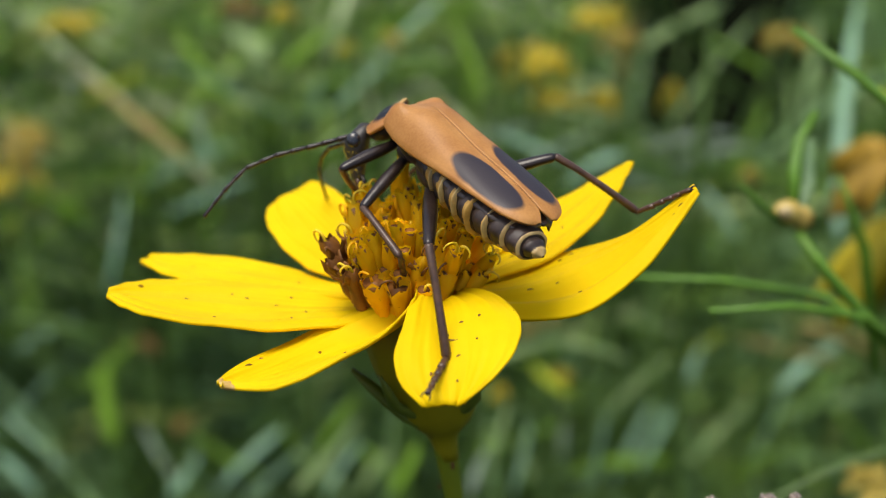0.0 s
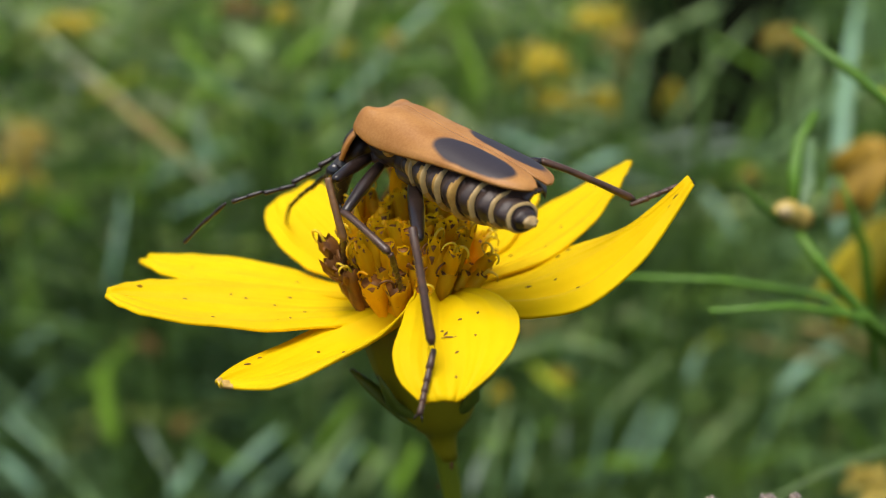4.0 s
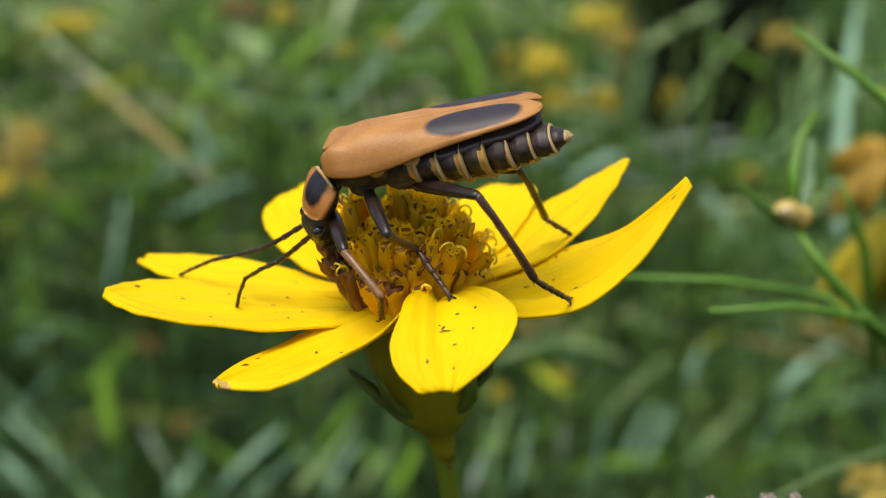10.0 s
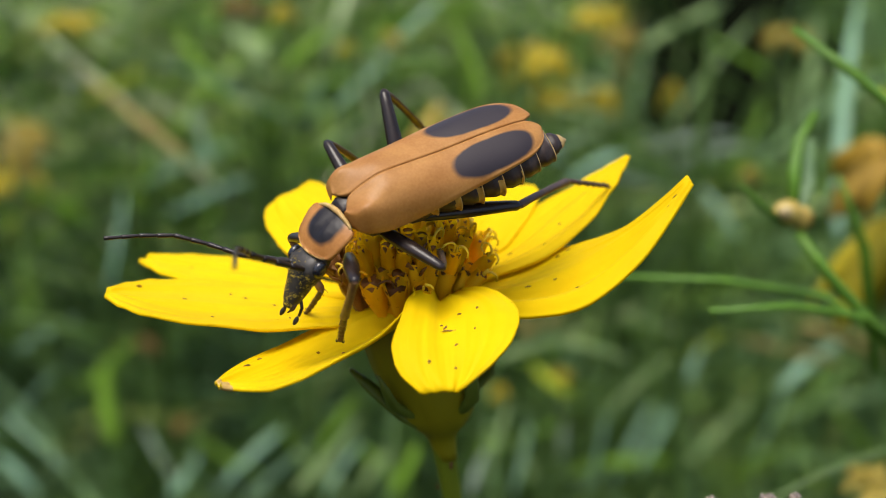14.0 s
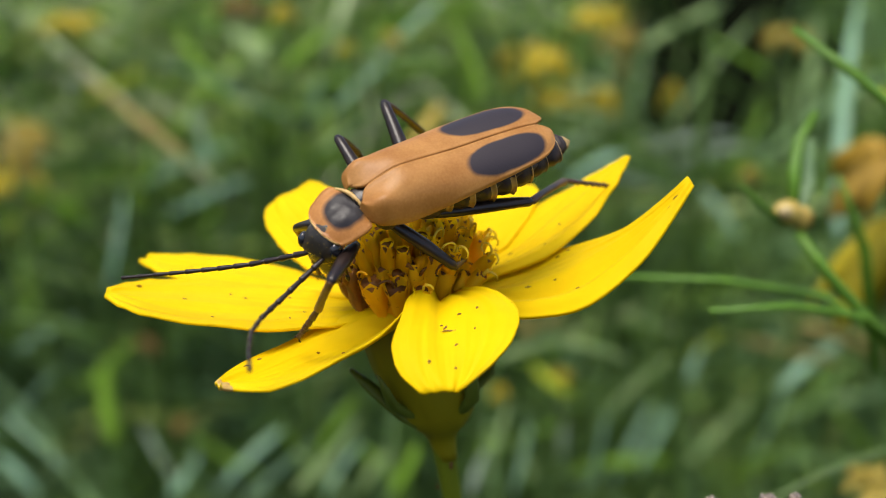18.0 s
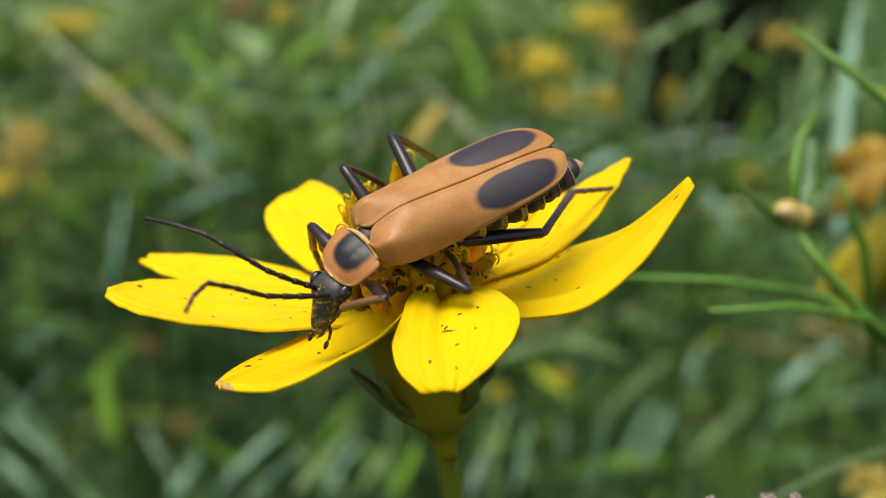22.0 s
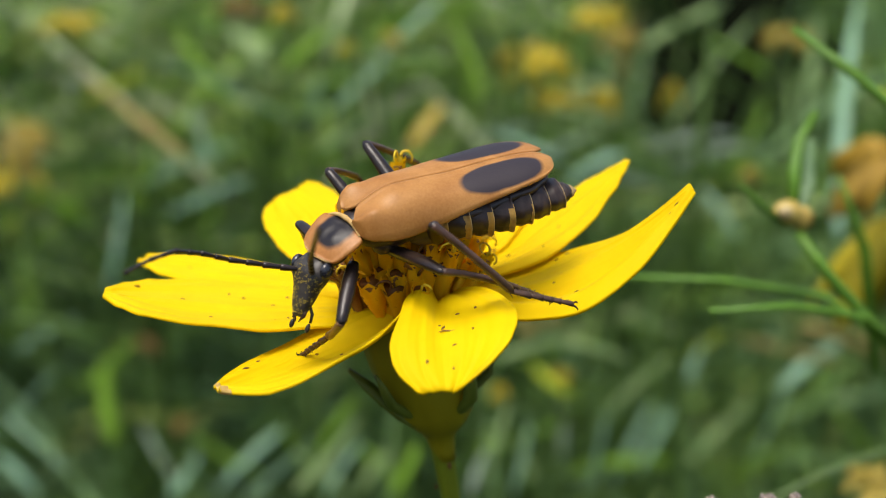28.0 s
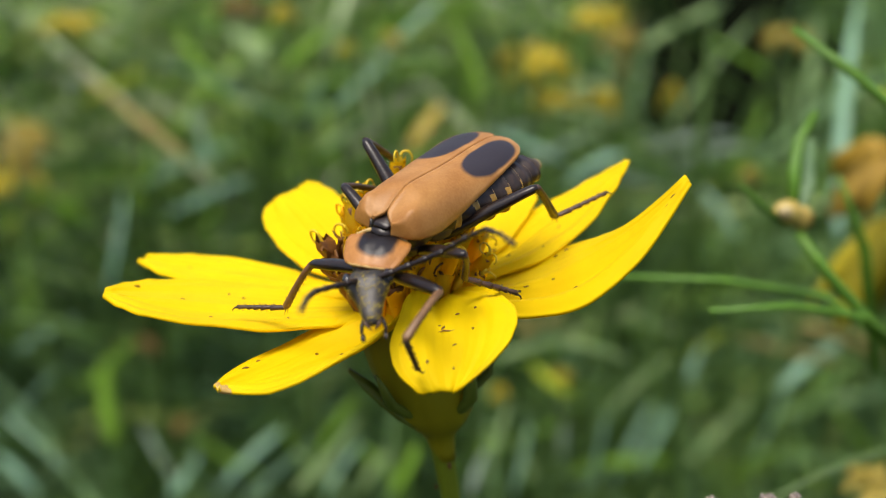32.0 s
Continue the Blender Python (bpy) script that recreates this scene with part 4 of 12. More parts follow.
foliage_plant(((16.4, 191.7, 280.7), (22.1, 178.5, 274.2), (0.6, 0.0, -0.5), 3.8, "p"),
              ((25.2, 168.5, 284.2), (27.0, 185.4, 293.6), (1.5, 0.0, 1.0), 4.1, "w"),
              ((27.8, 180.8, 276.0), (56.3, 189.5, 273.4), (-1.3, 0.0, 2.5), 3.3, "g"),
              ((35.4, 193.5, 278.1), (52.9, 186.2, 303.8), (-0.8, 0.0, 2.3), 2.5, "p"),
              ((42.1, 212.4, 281.1), (47.4, 217.1, 297.0), (-0.7, 0.0, 2.7), 4.6, "d"),
              ((42.4, 169.0, 283.9), (58.9, 189.0, 306.2), (1.1, 0.0, -0.7), 3.1, "b"))
foliage_plant(((51.6, 203.6, 282.8), (39.2, 184.8, 270.2), (0.3, 0.0, 0.4), 2.8, "b"),
              ((56.5, 189.7, 271.5), (74.2, 203.7, 282.8), (0.8, 0.0, -1.0), 3.1, "p"),
              ((-87.9, 179.9, 306.7), (-72.4, 175.0, 316.8), (1.4, 0.0, 0.9), 1.9, "b"),
              ((-85.5, 160.9, 303.2), (-69.3, 148.1, 297.1), (-1.3, 0.0, 1.2), 2.7, "b"),
              ((-85.2, 193.2, 313.7), (-101.9, 209.9, 294.6), (-1.4, 0.0, -0.4), 2.6, "g"),
              ((-85.1, 199.0, 285.4), (-66.1, 198.5, 293.0), (1.8, 0.0, 0.0), 2.8, "d"))
foliage_plant(((-81.8, 173.9, 312.3), (-94.4, 193.4, 319.0), (-1.3, 0.0, 2.2), 3.5, "d"),
              ((-75.6, 200.9, 293.9), (-71.0, 183.9, 281.7), (-1.7, 0.0, 2.9), 4.4, "g"),
              ((-73.8, 131.9, 314.2), (-67.8, 150.1, 319.4), (-0.4, 0.0, 1.4), 1.3, "b"),
              ((-72.4, 161.8, 294.4), (-69.6, 170.3, 276.8), (0.8, 0.0, 1.9), 3.0, "p"),
              ((-69.3, 203.3, 297.8), (-83.1, 205.2, 283.5), (1.5, 0.0, 1.9), 2.6, "g"),
              ((-64.2, 182.7, 288.1), (-55.5, 173.6, 278.1), (-0.8, 0.0, -0.1), 3.3, "w"))
foliage_plant(((-53.9, 180.4, 287.3), (-36.7, 169.2, 283.1), (-1.6, 0.0, -0.9), 2.9, "g"),
              ((-43.7, 159.2, 285.5), (-31.0, 170.4, 293.9), (2.0, 0.0, 2.6), 3.7, "b"),
              ((-37.2, 191.9, 286.4), (-27.7, 190.2, 263.6), (1.4, 0.0, 0.3), 2.8, "g"),
              ((-29.2, 168.1, 289.2), (-17.2, 160.6, 283.2), (-1.8, 0.0, 3.0), 3.1, "p"),
              ((-26.7, 188.2, 285.6), (-16.8, 188.2, 276.9), (0.9, 0.0, 1.2), 2.8, "d"),
              ((16.6, 201.8, 298.5), (30.6, 201.8, 304.3), (0.3, 0.0, 2.8), 3.3, "t"))
foliage_plant(((19.7, 208.1, 289.5), (36.0, 211.6, 293.7), (0.5, 0.0, 2.3), 2.9, "g"),
              ((38.6, 195.1, 307.4), (55.3, 184.4, 307.1), (-1.0, 0.0, 2.4), 2.5, "p"),
              ((52.5, 198.1, 294.6), (66.7, 201.2, 301.7), (1.8, 0.0, -0.4), 3.8, "y"),
              ((61.4, 180.3, 309.4), (84.9, 177.6, 304.5), (-0.0, 0.0, 0.4), 2.4, "t"),
              ((68.8, 201.3, 293.0), (63.0, 204.0, 273.5), (1.9, 0.0, 1.5), 3.2, "d"),
              ((73.0, 179.1, 297.7), (89.2, 188.1, 305.3), (-0.1, 0.0, 1.9), 2.7, "b"))
foliage_plant(((73.2, 198.1, 306.0), (56.6, 187.5, 313.6), (-0.4, 0.0, 2.7), 2.3, "p"),
              ((74.2, 184.4, 310.4), (95.6, 181.4, 303.2), (1.8, 0.0, 2.3), 5.0, "t"),
              ((74.4, 171.7, 288.4), (63.9, 177.7, 274.8), (-0.8, 0.0, 2.5), 2.8, "g"),
              ((78.9, 184.8, 301.5), (70.9, 186.4, 275.0), (-0.7, 0.0, 0.2), 2.5, "b"),
              ((86.2, 188.7, 291.1), (94.7, 180.4, 281.7), (-0.2, 0.0, -0.4), 3.2, "g"),
              ((-89.9, 189.5, 324.3), (-72.4, 184.6, 319.5), (-1.4, 0.0, -0.0), 3.9, "d"))
foliage_plant(((-87.9, 195.9, 337.5), (-76.9, 205.8, 324.7), (-0.9, 0.0, 1.1), 2.8, "g"),
              ((-85.3, 167.1, 320.3), (-65.4, 169.1, 314.4), (-1.1, 0.0, 2.7), 3.5, "d"),
              ((-84.5, 207.2, 333.6), (-102.2, 219.7, 316.5), (-1.5, 0.0, 1.1), 3.9, "y"),
              ((-76.6, 204.8, 342.2), (-43.7, 195.4, 340.5), (1.5, 0.0, 2.4), 2.6, "p"),
              ((-64.2, 202.0, 335.4), (-43.1, 211.9, 342.6), (1.9, 0.0, 2.1), 2.1, "b"),
              ((-61.3, 244.1, 343.0), (-55.8, 236.3, 328.0), (0.2, 0.0, 0.2), 4.6, "b"))
foliage_plant(((-60.8, 157.7, 330.2), (-58.4, 168.4, 347.6), (1.3, 0.0, -0.8), 3.7, "b"),
              ((-57.5, 197.5, 330.8), (-38.9, 198.2, 338.6), (0.4, 0.0, 0.7), 2.7, "b"),
              ((-39.9, 230.1, 329.3), (-20.6, 213.8, 340.5), (-1.8, 0.0, -0.1), 3.4, "g"),
              ((-30.7, 230.5, 339.1), (-28.1, 233.1, 353.6), (2.0, 0.0, -0.2), 4.6, "b"),
              ((21.6, 236.9, 342.2), (30.9, 225.8, 354.7), (1.6, 0.0, -0.5), 3.0, "g"),
              ((32.5, 234.4, 335.8), (47.8, 230.5, 345.3), (-1.8, 0.0, -0.3), 2.4, "p"))
foliage_plant(((39.1, 228.2, 326.4), (44.4, 216.2, 345.3), (1.2, 0.0, 2.1), 2.6, "g"),
              ((40.3, 190.9, 333.0), (55.8, 189.5, 343.4), (1.7, 0.0, -0.9), 2.7, "p"),
              ((47.7, 220.4, 343.4), (55.0, 217.3, 334.2), (-0.7, 0.0, 1.6), 2.3, "w"),
              ((49.0, 218.6, 339.0), (68.3, 214.1, 343.6), (1.2, 0.0, 2.0), 2.5, "w"),
              ((51.6, 201.0, 340.3), (67.4, 193.2, 346.9), (-1.2, 0.0, 2.5), 2.0, "w"),
              ((58.1, 209.3, 332.9), (66.6, 203.5, 322.9), (1.0, 0.0, 2.7), 2.5, "b"))
foliage_plant(((67.5, 216.5, 330.4), (53.3, 221.6, 341.1), (-0.9, 0.0, 2.7), 2.3, "g"),
              ((86.2, 191.0, 317.4), (97.7, 190.0, 301.6), (-1.5, 0.0, 1.6), 4.0, "t"),
              ((-104.5, 251.5, 368.2), (-102.0, 240.1, 348.4), (-0.4, 0.0, -0.4), 6.5, "d"),
              ((-98.4, 243.3, 351.8), (-102.7, 229.0, 326.1), (-1.1, 0.0, 0.3), 3.8, "g"),
              ((-95.6, 220.2, 357.3), (-83.9, 211.9, 370.4), (-1.8, 0.0, 1.0), 4.3, "y"),
              ((-93.6, 246.9, 366.3), (-85.2, 255.4, 350.3), (-0.7, 0.0, -1.0), 3.6, "y"))
foliage_plant(((-91.5, 199.1, 354.0), (-82.0, 189.5, 339.7), (-1.8, 0.0, -0.3), 4.9, "t"),
              ((-84.0, 233.5, 345.9), (-65.7, 227.9, 355.5), (2.0, 0.0, 0.9), 3.4, "y"),
              ((-75.8, 201.4, 361.9), (-48.9, 181.6, 347.8), (0.1, 0.0, 0.1), 2.1, "t"),
              ((-68.2, 226.0, 372.7), (-71.9, 227.2, 354.3), (1.7, 0.0, 2.2), 4.5, "p"),
              ((-64.6, 202.9, 365.7), (-28.3, 195.4, 351.3), (-1.1, 0.0, 2.7), 2.9, "b"),
              ((-64.0, 221.9, 345.0), (-70.0, 216.4, 323.5), (1.1, 0.0, 0.5), 2.7, "g"))
foliage_plant(((-57.6, 238.9, 351.5), (-29.1, 238.7, 347.3), (0.9, 0.0, 2.8), 2.4, "p"),
              ((-56.2, 251.2, 364.1), (-59.4, 239.4, 347.1), (1.9, 0.0, 0.7), 4.3, "d"),
              ((-52.5, 252.6, 359.6), (-41.9, 244.5, 352.9), (0.5, 0.0, 0.1), 6.2, "p"),
              ((-46.3, 225.5, 345.4), (-63.6, 240.1, 363.5), (-1.8, 0.0, 1.8), 3.2, "g"),
              ((-34.7, 243.4, 356.0), (-43.5, 247.5, 331.8), (0.5, 0.0, 2.3), 3.3, "g"),
              ((-34.2, 212.0, 357.4), (-21.4, 225.5, 365.8), (-0.7, 0.0, 1.2), 2.8, "g"))
foliage_plant(((-24.2, 220.9, 346.0), (-9.8, 207.0, 362.4), (0.4, 0.0, 1.7), 3.3, "b"),
              ((-16.7, 203.4, 364.4), (-7.5, 198.8, 374.2), (-0.1, 0.0, -0.6), 2.8, "g"),
              ((-14.3, 183.8, 366.3), (3.9, 191.7, 365.6), (0.9, 0.0, 2.4), 2.9, "p"),
              ((-13.0, 210.6, 361.5), (2.3, 215.5, 375.2), (1.2, 0.0, -0.2), 4.3, "b"),
              ((-9.3, 222.2, 348.9), (-27.2, 215.5, 338.9), (-0.2, 0.0, -0.5), 2.6, "p"),
              ((3.0, 236.9, 363.5), (10.7, 221.9, 349.7), (2.0, 0.0, 0.6), 2.8, "g"))
foliage_plant(((8.0, 221.7, 370.4), (17.6, 231.3, 353.3), (-1.4, 0.0, -0.8), 3.3, "p"),
              ((13.1, 205.7, 359.6), (5.8, 203.4, 375.6), (1.6, 0.0, 2.1), 3.6, "d"),
              ((15.3, 206.0, 372.8), (28.0, 201.7, 368.9), (1.5, 0.0, 1.4), 3.5, "d"),
              ((26.8, 202.2, 371.2), (41.1, 201.3, 365.5), (-1.9, 0.0, -0.9), 4.0, "d"),
              ((44.8, 216.6, 370.7), (39.4, 212.8, 347.0), (-1.0, 0.0, -0.2), 3.6, "t"),
              ((46.8, 225.8, 360.6), (70.5, 245.3, 367.9), (1.3, 0.0, 1.0), 2.9, "p"))
foliage_plant(((49.0, 209.0, 372.2), (63.0, 224.5, 357.6), (1.3, 0.0, -0.7), 2.8, "d"),
              ((51.0, 205.2, 347.9), (72.1, 218.9, 370.9), (-1.9, 0.0, 0.7), 2.1, "p"),
              ((51.8, 200.6, 362.1), (67.3, 203.1, 354.1), (1.1, 0.0, 1.1), 2.7, "d"),
              ((57.3, 212.5, 366.6), (73.6, 215.3, 357.2), (1.9, 0.0, -0.6), 1.8, "g"),
              ((70.2, 221.3, 368.6), (60.5, 208.6, 347.5), (1.1, 0.0, 0.2), 2.5, "d"),
              ((78.0, 229.5, 348.4), (65.6, 214.1, 331.2), (1.5, 0.0, -0.2), 2.8, "g"))
foliage_plant(((79.7, 223.1, 356.6), (79.9, 209.0, 331.7), (1.3, 0.0, 1.1), 3.3, "p"),
              ((93.5, 253.0, 363.7), (84.5, 222.6, 344.8), (1.9, 0.0, 2.8), 3.5, "p"))
foliage_plant(((57.7, 111.8, 358.0), (64.1, 134.4, 390.9), (-1.9, 0.0, 0.0), 4.4, "b"),
              ((23.0, 22.0, 374.0), (36.0, 27.0, 376.5), (0.0, 0.4, 1.1), 0.9, "p"))

# the budding shoot beside the flower
foliage_plant(((-21.1, 108.6, 318.7), (-10.7, 111.0, 331.0), (1.4, 0.0, -0.2), 2.2, "p"),
              ((-16.9, 112.5, 315.0), (-10.1, 120.7, 321.3), (-1.2, 0.0, 0.1), 2.6, "b"),
              ((-11.2, 118.5, 329.8), (-19.2, 123.1, 314.6), (-0.9, 0.0, 1.1), 2.1, "g"),
              ((7.2, 108.6, 318.7), (12.0, 115.2, 331.5), (-0.1, 0.0, 0.7), 2.6, "p"),
              ((11.9, 108.3, 317.9), (14.7, 110.2, 330.5), (1.0, 0.0, -0.3), 2.6, "b"),
              ((10.0, 120.5, 334.7), (21.2, 119.7, 338.9), (-1.4, 0.0, 0.2), 2.1, "p"))
foliage_plant(((-6.7, 112.5, 315.0), (-2.3, 116.3, 322.9), (1.2, 0.0, 0.4), 3.0, "g"),
              ((8.9, 111.2, 325.0), (5.4, 104.7, 320.2), (-0.7, 0.0, 2.0), 2.2, "w"),
              ((24.1, 112.9, 315.9), (26.5, 113.4, 330.6), (0.4, 0.0, 0.4), 2.3, "b"),
              ((17.1, 121.8, 337.9), (31.0, 124.5, 332.6), (-0.5, 0.0, 1.2), 1.8, "p"),
              ((-26.9, 122.9, 327.3), (-15.3, 126.3, 330.6), (0.4, 0.0, 1.8), 2.2, "p"),
              ((22.0, 122.9, 327.3), (15.9, 127.9, 330.8), (-1.1, 0.0, -0.3), 2.2, "y"))
foliage_plant(((5.6, 133.2, 366.2), (17.4, 138.3, 368.3), (0.7, 0.0, 1.5), 2.3, "w"),
              ((14.4, 131.7, 362.5), (27.1, 142.6, 365.2), (0.7, 0.0, 1.8), 2.3, "w"),
              ((20.1, 126.0, 361.7), (28.7, 122.6, 368.1), (-0.1, 0.0, 1.9), 1.9, "b"),
              ((8.4, 138.9, 367.0), (21.5, 141.1, 360.8), (1.2, 0.0, -0.2), 2.2, "b"),
              ((17.5, 140.0, 369.7), (29.9, 140.9, 367.9), (-0.8, 0.0, 0.9), 2.2, "p"),
              ((24.1, 131.7, 362.5), (37.1, 133.6, 358.8), (-1.5, 0.0, 0.0), 1.8, "w"))

SHOOT_GREEN = surface("shoot_green", (0.075, 0.185, 0.012), (0.125, 0.26, 0.02), 0.45, 500, (1, 1, 0.3), 0.3, 0.2, gloss=0.4)
SHOOT_PALE = surface("shoot_pale", (0.16, 0.28, 0.10), (0.26, 0.38, 0.18), 0.45, 500, (1, 1, 0.3), 0.3, 0.2, gloss=0.4)
BUD_TAN = surface("bud_tan", (0.20, 0.13, 0.012), (0.44, 0.33, 0.07), 0.55, 900, bump=0.4)
BUD_CREAM = surface("bud_cream", (0.30, 0.22, 0.08), (0.48, 0.38, 0.18), 0.55, 900, bump=0.4)
shoot = thing("budding_shoot", "green shoot with a small round bud and needle leaves", "plant", (0.045, 0.032, 0.0))
FOOT = Vector((45, 32, 0))


def strand(name, points, radii, material, parent, foot, sides=8, flat=1.0, label=""):
    bm = bmesh.new()
    tube(bm, [Vector(p) - foot for p in points], radii, sides, flat)
    return part(name, bm, material, parent, label)


strand("stem", [(23.1, 20.0, 395.3), (25.1, 18.8, 392.8), (28.8, 19.1, 388.9), (33.8, 19.9, 379.7), (38.0, 21.4, 349.8), (45, 32, 200), (45, 32, 0)],
       [0.36, 0.35, 0.35, 0.44, 0.60, 0.90, 1.10], SHOOT_GREEN, shoot, FOOT)
bm = bmesh.new()
bulb(bm, Vector((22.5, 20.2, 396.5)) - FOOT, (0.92, 0.88, 0.8), 8, 14)
bulb(bm, Vector((23.4, 20.3, 396.1)) - FOOT, (0.72, 0.72, 0.8), 8, 12)
bud = part("bud", bm, BUD_TAN, shoot, "small round tan bud")
bm = bmesh.new()
bulb(bm, Vector((22.1, 19.5, 396.8)) - FOOT, (0.48, 0.44, 0.44), 8, 12)
part("bud_scale", bm, BUD_CREAM, bud, "pale cream bud scale")
strand("needle_leaf", [(22.2, 20.0, 395.9), (20.7, 19.7, 397.1), (19.1, 19.2, 398.7)], [0.36, 0.40, 0.24], SHOOT_GREEN, shoot, FOOT, 8, 0.5)
strand("needle_leaf", [(22.9, 20.5, 396.7), (23.1, 21.9, 398.8), (23.6, 23.2, 400.2), (24.7, 24.1, 401.7)], [0.28, 0.40, 0.37, 0.24], SHOOT_GREEN, shoot, FOOT, 8, 0.5)
strand("needle_leaf", [(23.5, 21.0, 396.4), (24.5, 23.2, 397.3), (25.1, 25.8, 399.4)], [0.28, 0.40, 0.20], SHOOT_PALE, shoot, FOOT, 8, 0.5)
strand("needle_leaf", [(29.7, 18.9, 388.2), (27.1, 17.9, 390.6), (22.2, 16.5, 392.0), (17.0, 14.8, 392.4)], [0.28, 0.34, 0.32, 0.22], SHOOT_GREEN, shoot, FOOT, 8, 0.6)
strand("needle_leaf", [(30.1, 19.7, 387.7), (26.1, 22.4, 390.0), (19.5, 22.3, 391.1), (12.5, 22.0, 391.5)], [0.30, 0.38, 0.37, 0.24], SHOOT_GREEN, shoot, FOOT, 8, 0.6)
strand("needle_leaf", [(32.4, 28.0, 381.5), (30.9, 29.3, 390.3), (29.4, 30.0, 394.0), (28.6, 30.2, 395.6)], [0.32, 0.40, 0.40, 0.16], SHOOT_GREEN, shoot, FOOT, 8, 0.6)
tall = thing("needle_leaf_shoot", "bright green shoot with long needle leaves", "plant", (0.055, 0.032, 0.0))
FOOT2 = Vector((55, 32, 0))
strand("stem", [(55, 32, 0), (54, 32, 200), (40.7, 21.4, 376.2), (35.4, 20.5, 395.6)], [1.1, 0.9, 0.6, 0.4], STEM_GREEN, tall, FOOT2)
strand("needle_leaf", [(35.4, 20.5, 393.8), (29.7, 19.7, 401.6), (26.1, 21.0, 404.6), (22.3, 22.7, 407.2)], [0.48, 0.64, 0.58, 0.36], SHOOT_GREEN, tall, FOOT2, 8, 0.6)
strand("needle_leaf", [(35.4, 20.5, 394.7), (31.9, 21.9, 400.3), (29.5, 22.5, 402.3), (28.0, 23.2, 403.5)], [0.32, 0.36, 0.34, 0.24], LEAF["y"], tall, FOOT2, 8, 0.6)

# spent and far blossoms in the bed
OCHRE = surface("ochre_petal", (0.46, 0.36, 0.012), (0.64, 0.52, 0.022), 0.6, 300, bump=0.3, sheer=0.3, vary=0.2)
EMBER = surface("ember_petal", (0.30, 0.17, 0.008), (0.46, 0.29, 0.015), 0.65, 400, bump=0.4, sheer=0.25, vary=0.2)
STRAW = surface("straw_petal", (0.27, 0.20, 0.02), (0.40, 0.31, 0.045), 0.65, 400, bump=0.4, sheer=0.25, vary=0.2)
GOLD = surface("gold_petal", (0.46, 0.36, 0.012), (0.62, 0.50, 0.02), 0.6, 300, bump=0.3, sheer=0.3, vary=0.15)
RUST = surface("rust_petal", (0.12, 0.08, 0.015), (0.22, 0.14, 0.025), 0.65, 400, bump=0.4, sheer=0.25, vary=0.2)


def blossom(place, size, material, label, droop, seed, petals=8):
    """A far blossom on its own stalk, in millimetres."""
    rng = random.Random(seed)
    p = Vector(place)
    ob = thing("far_blossom", label, "flower", Vector((p.x, p.y, 0)) * MM, "far blossoms")
    strand("stalk", [(p.x, p.y, 0), (p.x + 3, p.y + 2, p.z * 0.5), (p.x, p.y, p.z)], [0.7, 0.6, 0.35], LEAF["d"], ob, Vector((p.x, p.y, 0)))
    bm = bmesh.new()
    bulb(bm, (0, 0, p.z + size * 0.02), (size * 0.15, size * 0.15, size * 0.12), 6, 10)
    part("centre", bm, FLORET_BROWN if material in (RUST, EMBER) else material, ob)
    for k in range(petals):
        a = k * math.tau / petals + rng.uniform(-0.2, 0.2)
        out = Vector((math.cos(a), math.sin(a), 0))
        bm = bmesh.new()
        blade(bm, out * size * 0.15 + Vector((0, 0, p.z)), out * size * rng.uniform(0.45, 0.62) + Vector((0, 0, p.z - droop * size * rng.uniform(0.6, 1.2))),
              (rng.gauss(0, size * 0.06), rng.gauss(0, size * 0.06), size * rng.uniform(0.05, 0.22)), size * rng.uniform(0.22, 0.36), rng, 8)
        part("petal", bm, material, ob)


strand("petal", [(-3.9, 142.5, 362.6), (-1.5, 146.2, 365.1), (1.0, 150.0, 367.7)], [1.0, 1.6, 1.1], STRAW,
       thing("fallen_petal", "long yellow petal caught in the leaves behind, out of focus", "petal", (-0.0039, 0.1425, 0)), Vector((-3.9, 142.5, 0)), 10, 0.3)
FAR = "yellow blossom far behind, out of focus"
blossom((22.1, 222.4, 360.1), 15.8, OCHRE, FAR, 0.4, 1)
blossom((35.5, 225.9, 368.7), 13.3, OCHRE, FAR, 0.5, 2)
blossom((27.2, 218.9, 351.4), 11.2, GOLD, FAR, 0.3, 3)
blossom((38.3, 218.9, 351.4), 7.7, GOLD, FAR, 0.5, 4)
blossom((79.2, 224.2, 364.4), 10.2, STRAW, "faded tan blossom far behind, out of focus", 0.4, 5)
blossom((-82.6, 225.1, 366.8), 12.8, OCHRE, FAR, 0.2, 6)
blossom((-93.2, 216.0, 344.3), 13.3, STRAW, "faded tan blossom far behind, out of focus", 0.4, 7)
blossom((-95.0, 212.6, 335.8), 11.7, OCHRE, FAR, 0.5, 8)
blossom((24.7, 164.1, 309.2), 4.9, GOLD, FAR, 0.3, 9)
blossom((12.2, 162.9, 306.3), 4.9, OCHRE, FAR, 0.3, 10)
blossom((-49.6, 160.6, 300.5), 4.5, RUST, "brown withered blossom in the bed", 0.5, 12)
blossom((-56.6, 166.6, 315.5), 4.9, RUST, "brown withered blossom in the bed", 0.5, 13)
blossom((-44.3, 226.5, 370.4), 10.2, RUST, "brown withered blossom in the bed", 0.4, 14)
blossom((-64.7, 216.6, 345.9), 6.6, RUST, "brown withered blossom in the bed", 0.5, 15)
blossom((-82.2, 220.2, 354.7), 4.1, LEAF["w"], "pale seed head in the bed", 0.6, 16)
blossom((-20.4, 223.1, 361.8), 4.6, OCHRE, FAR, 0.5, 17)
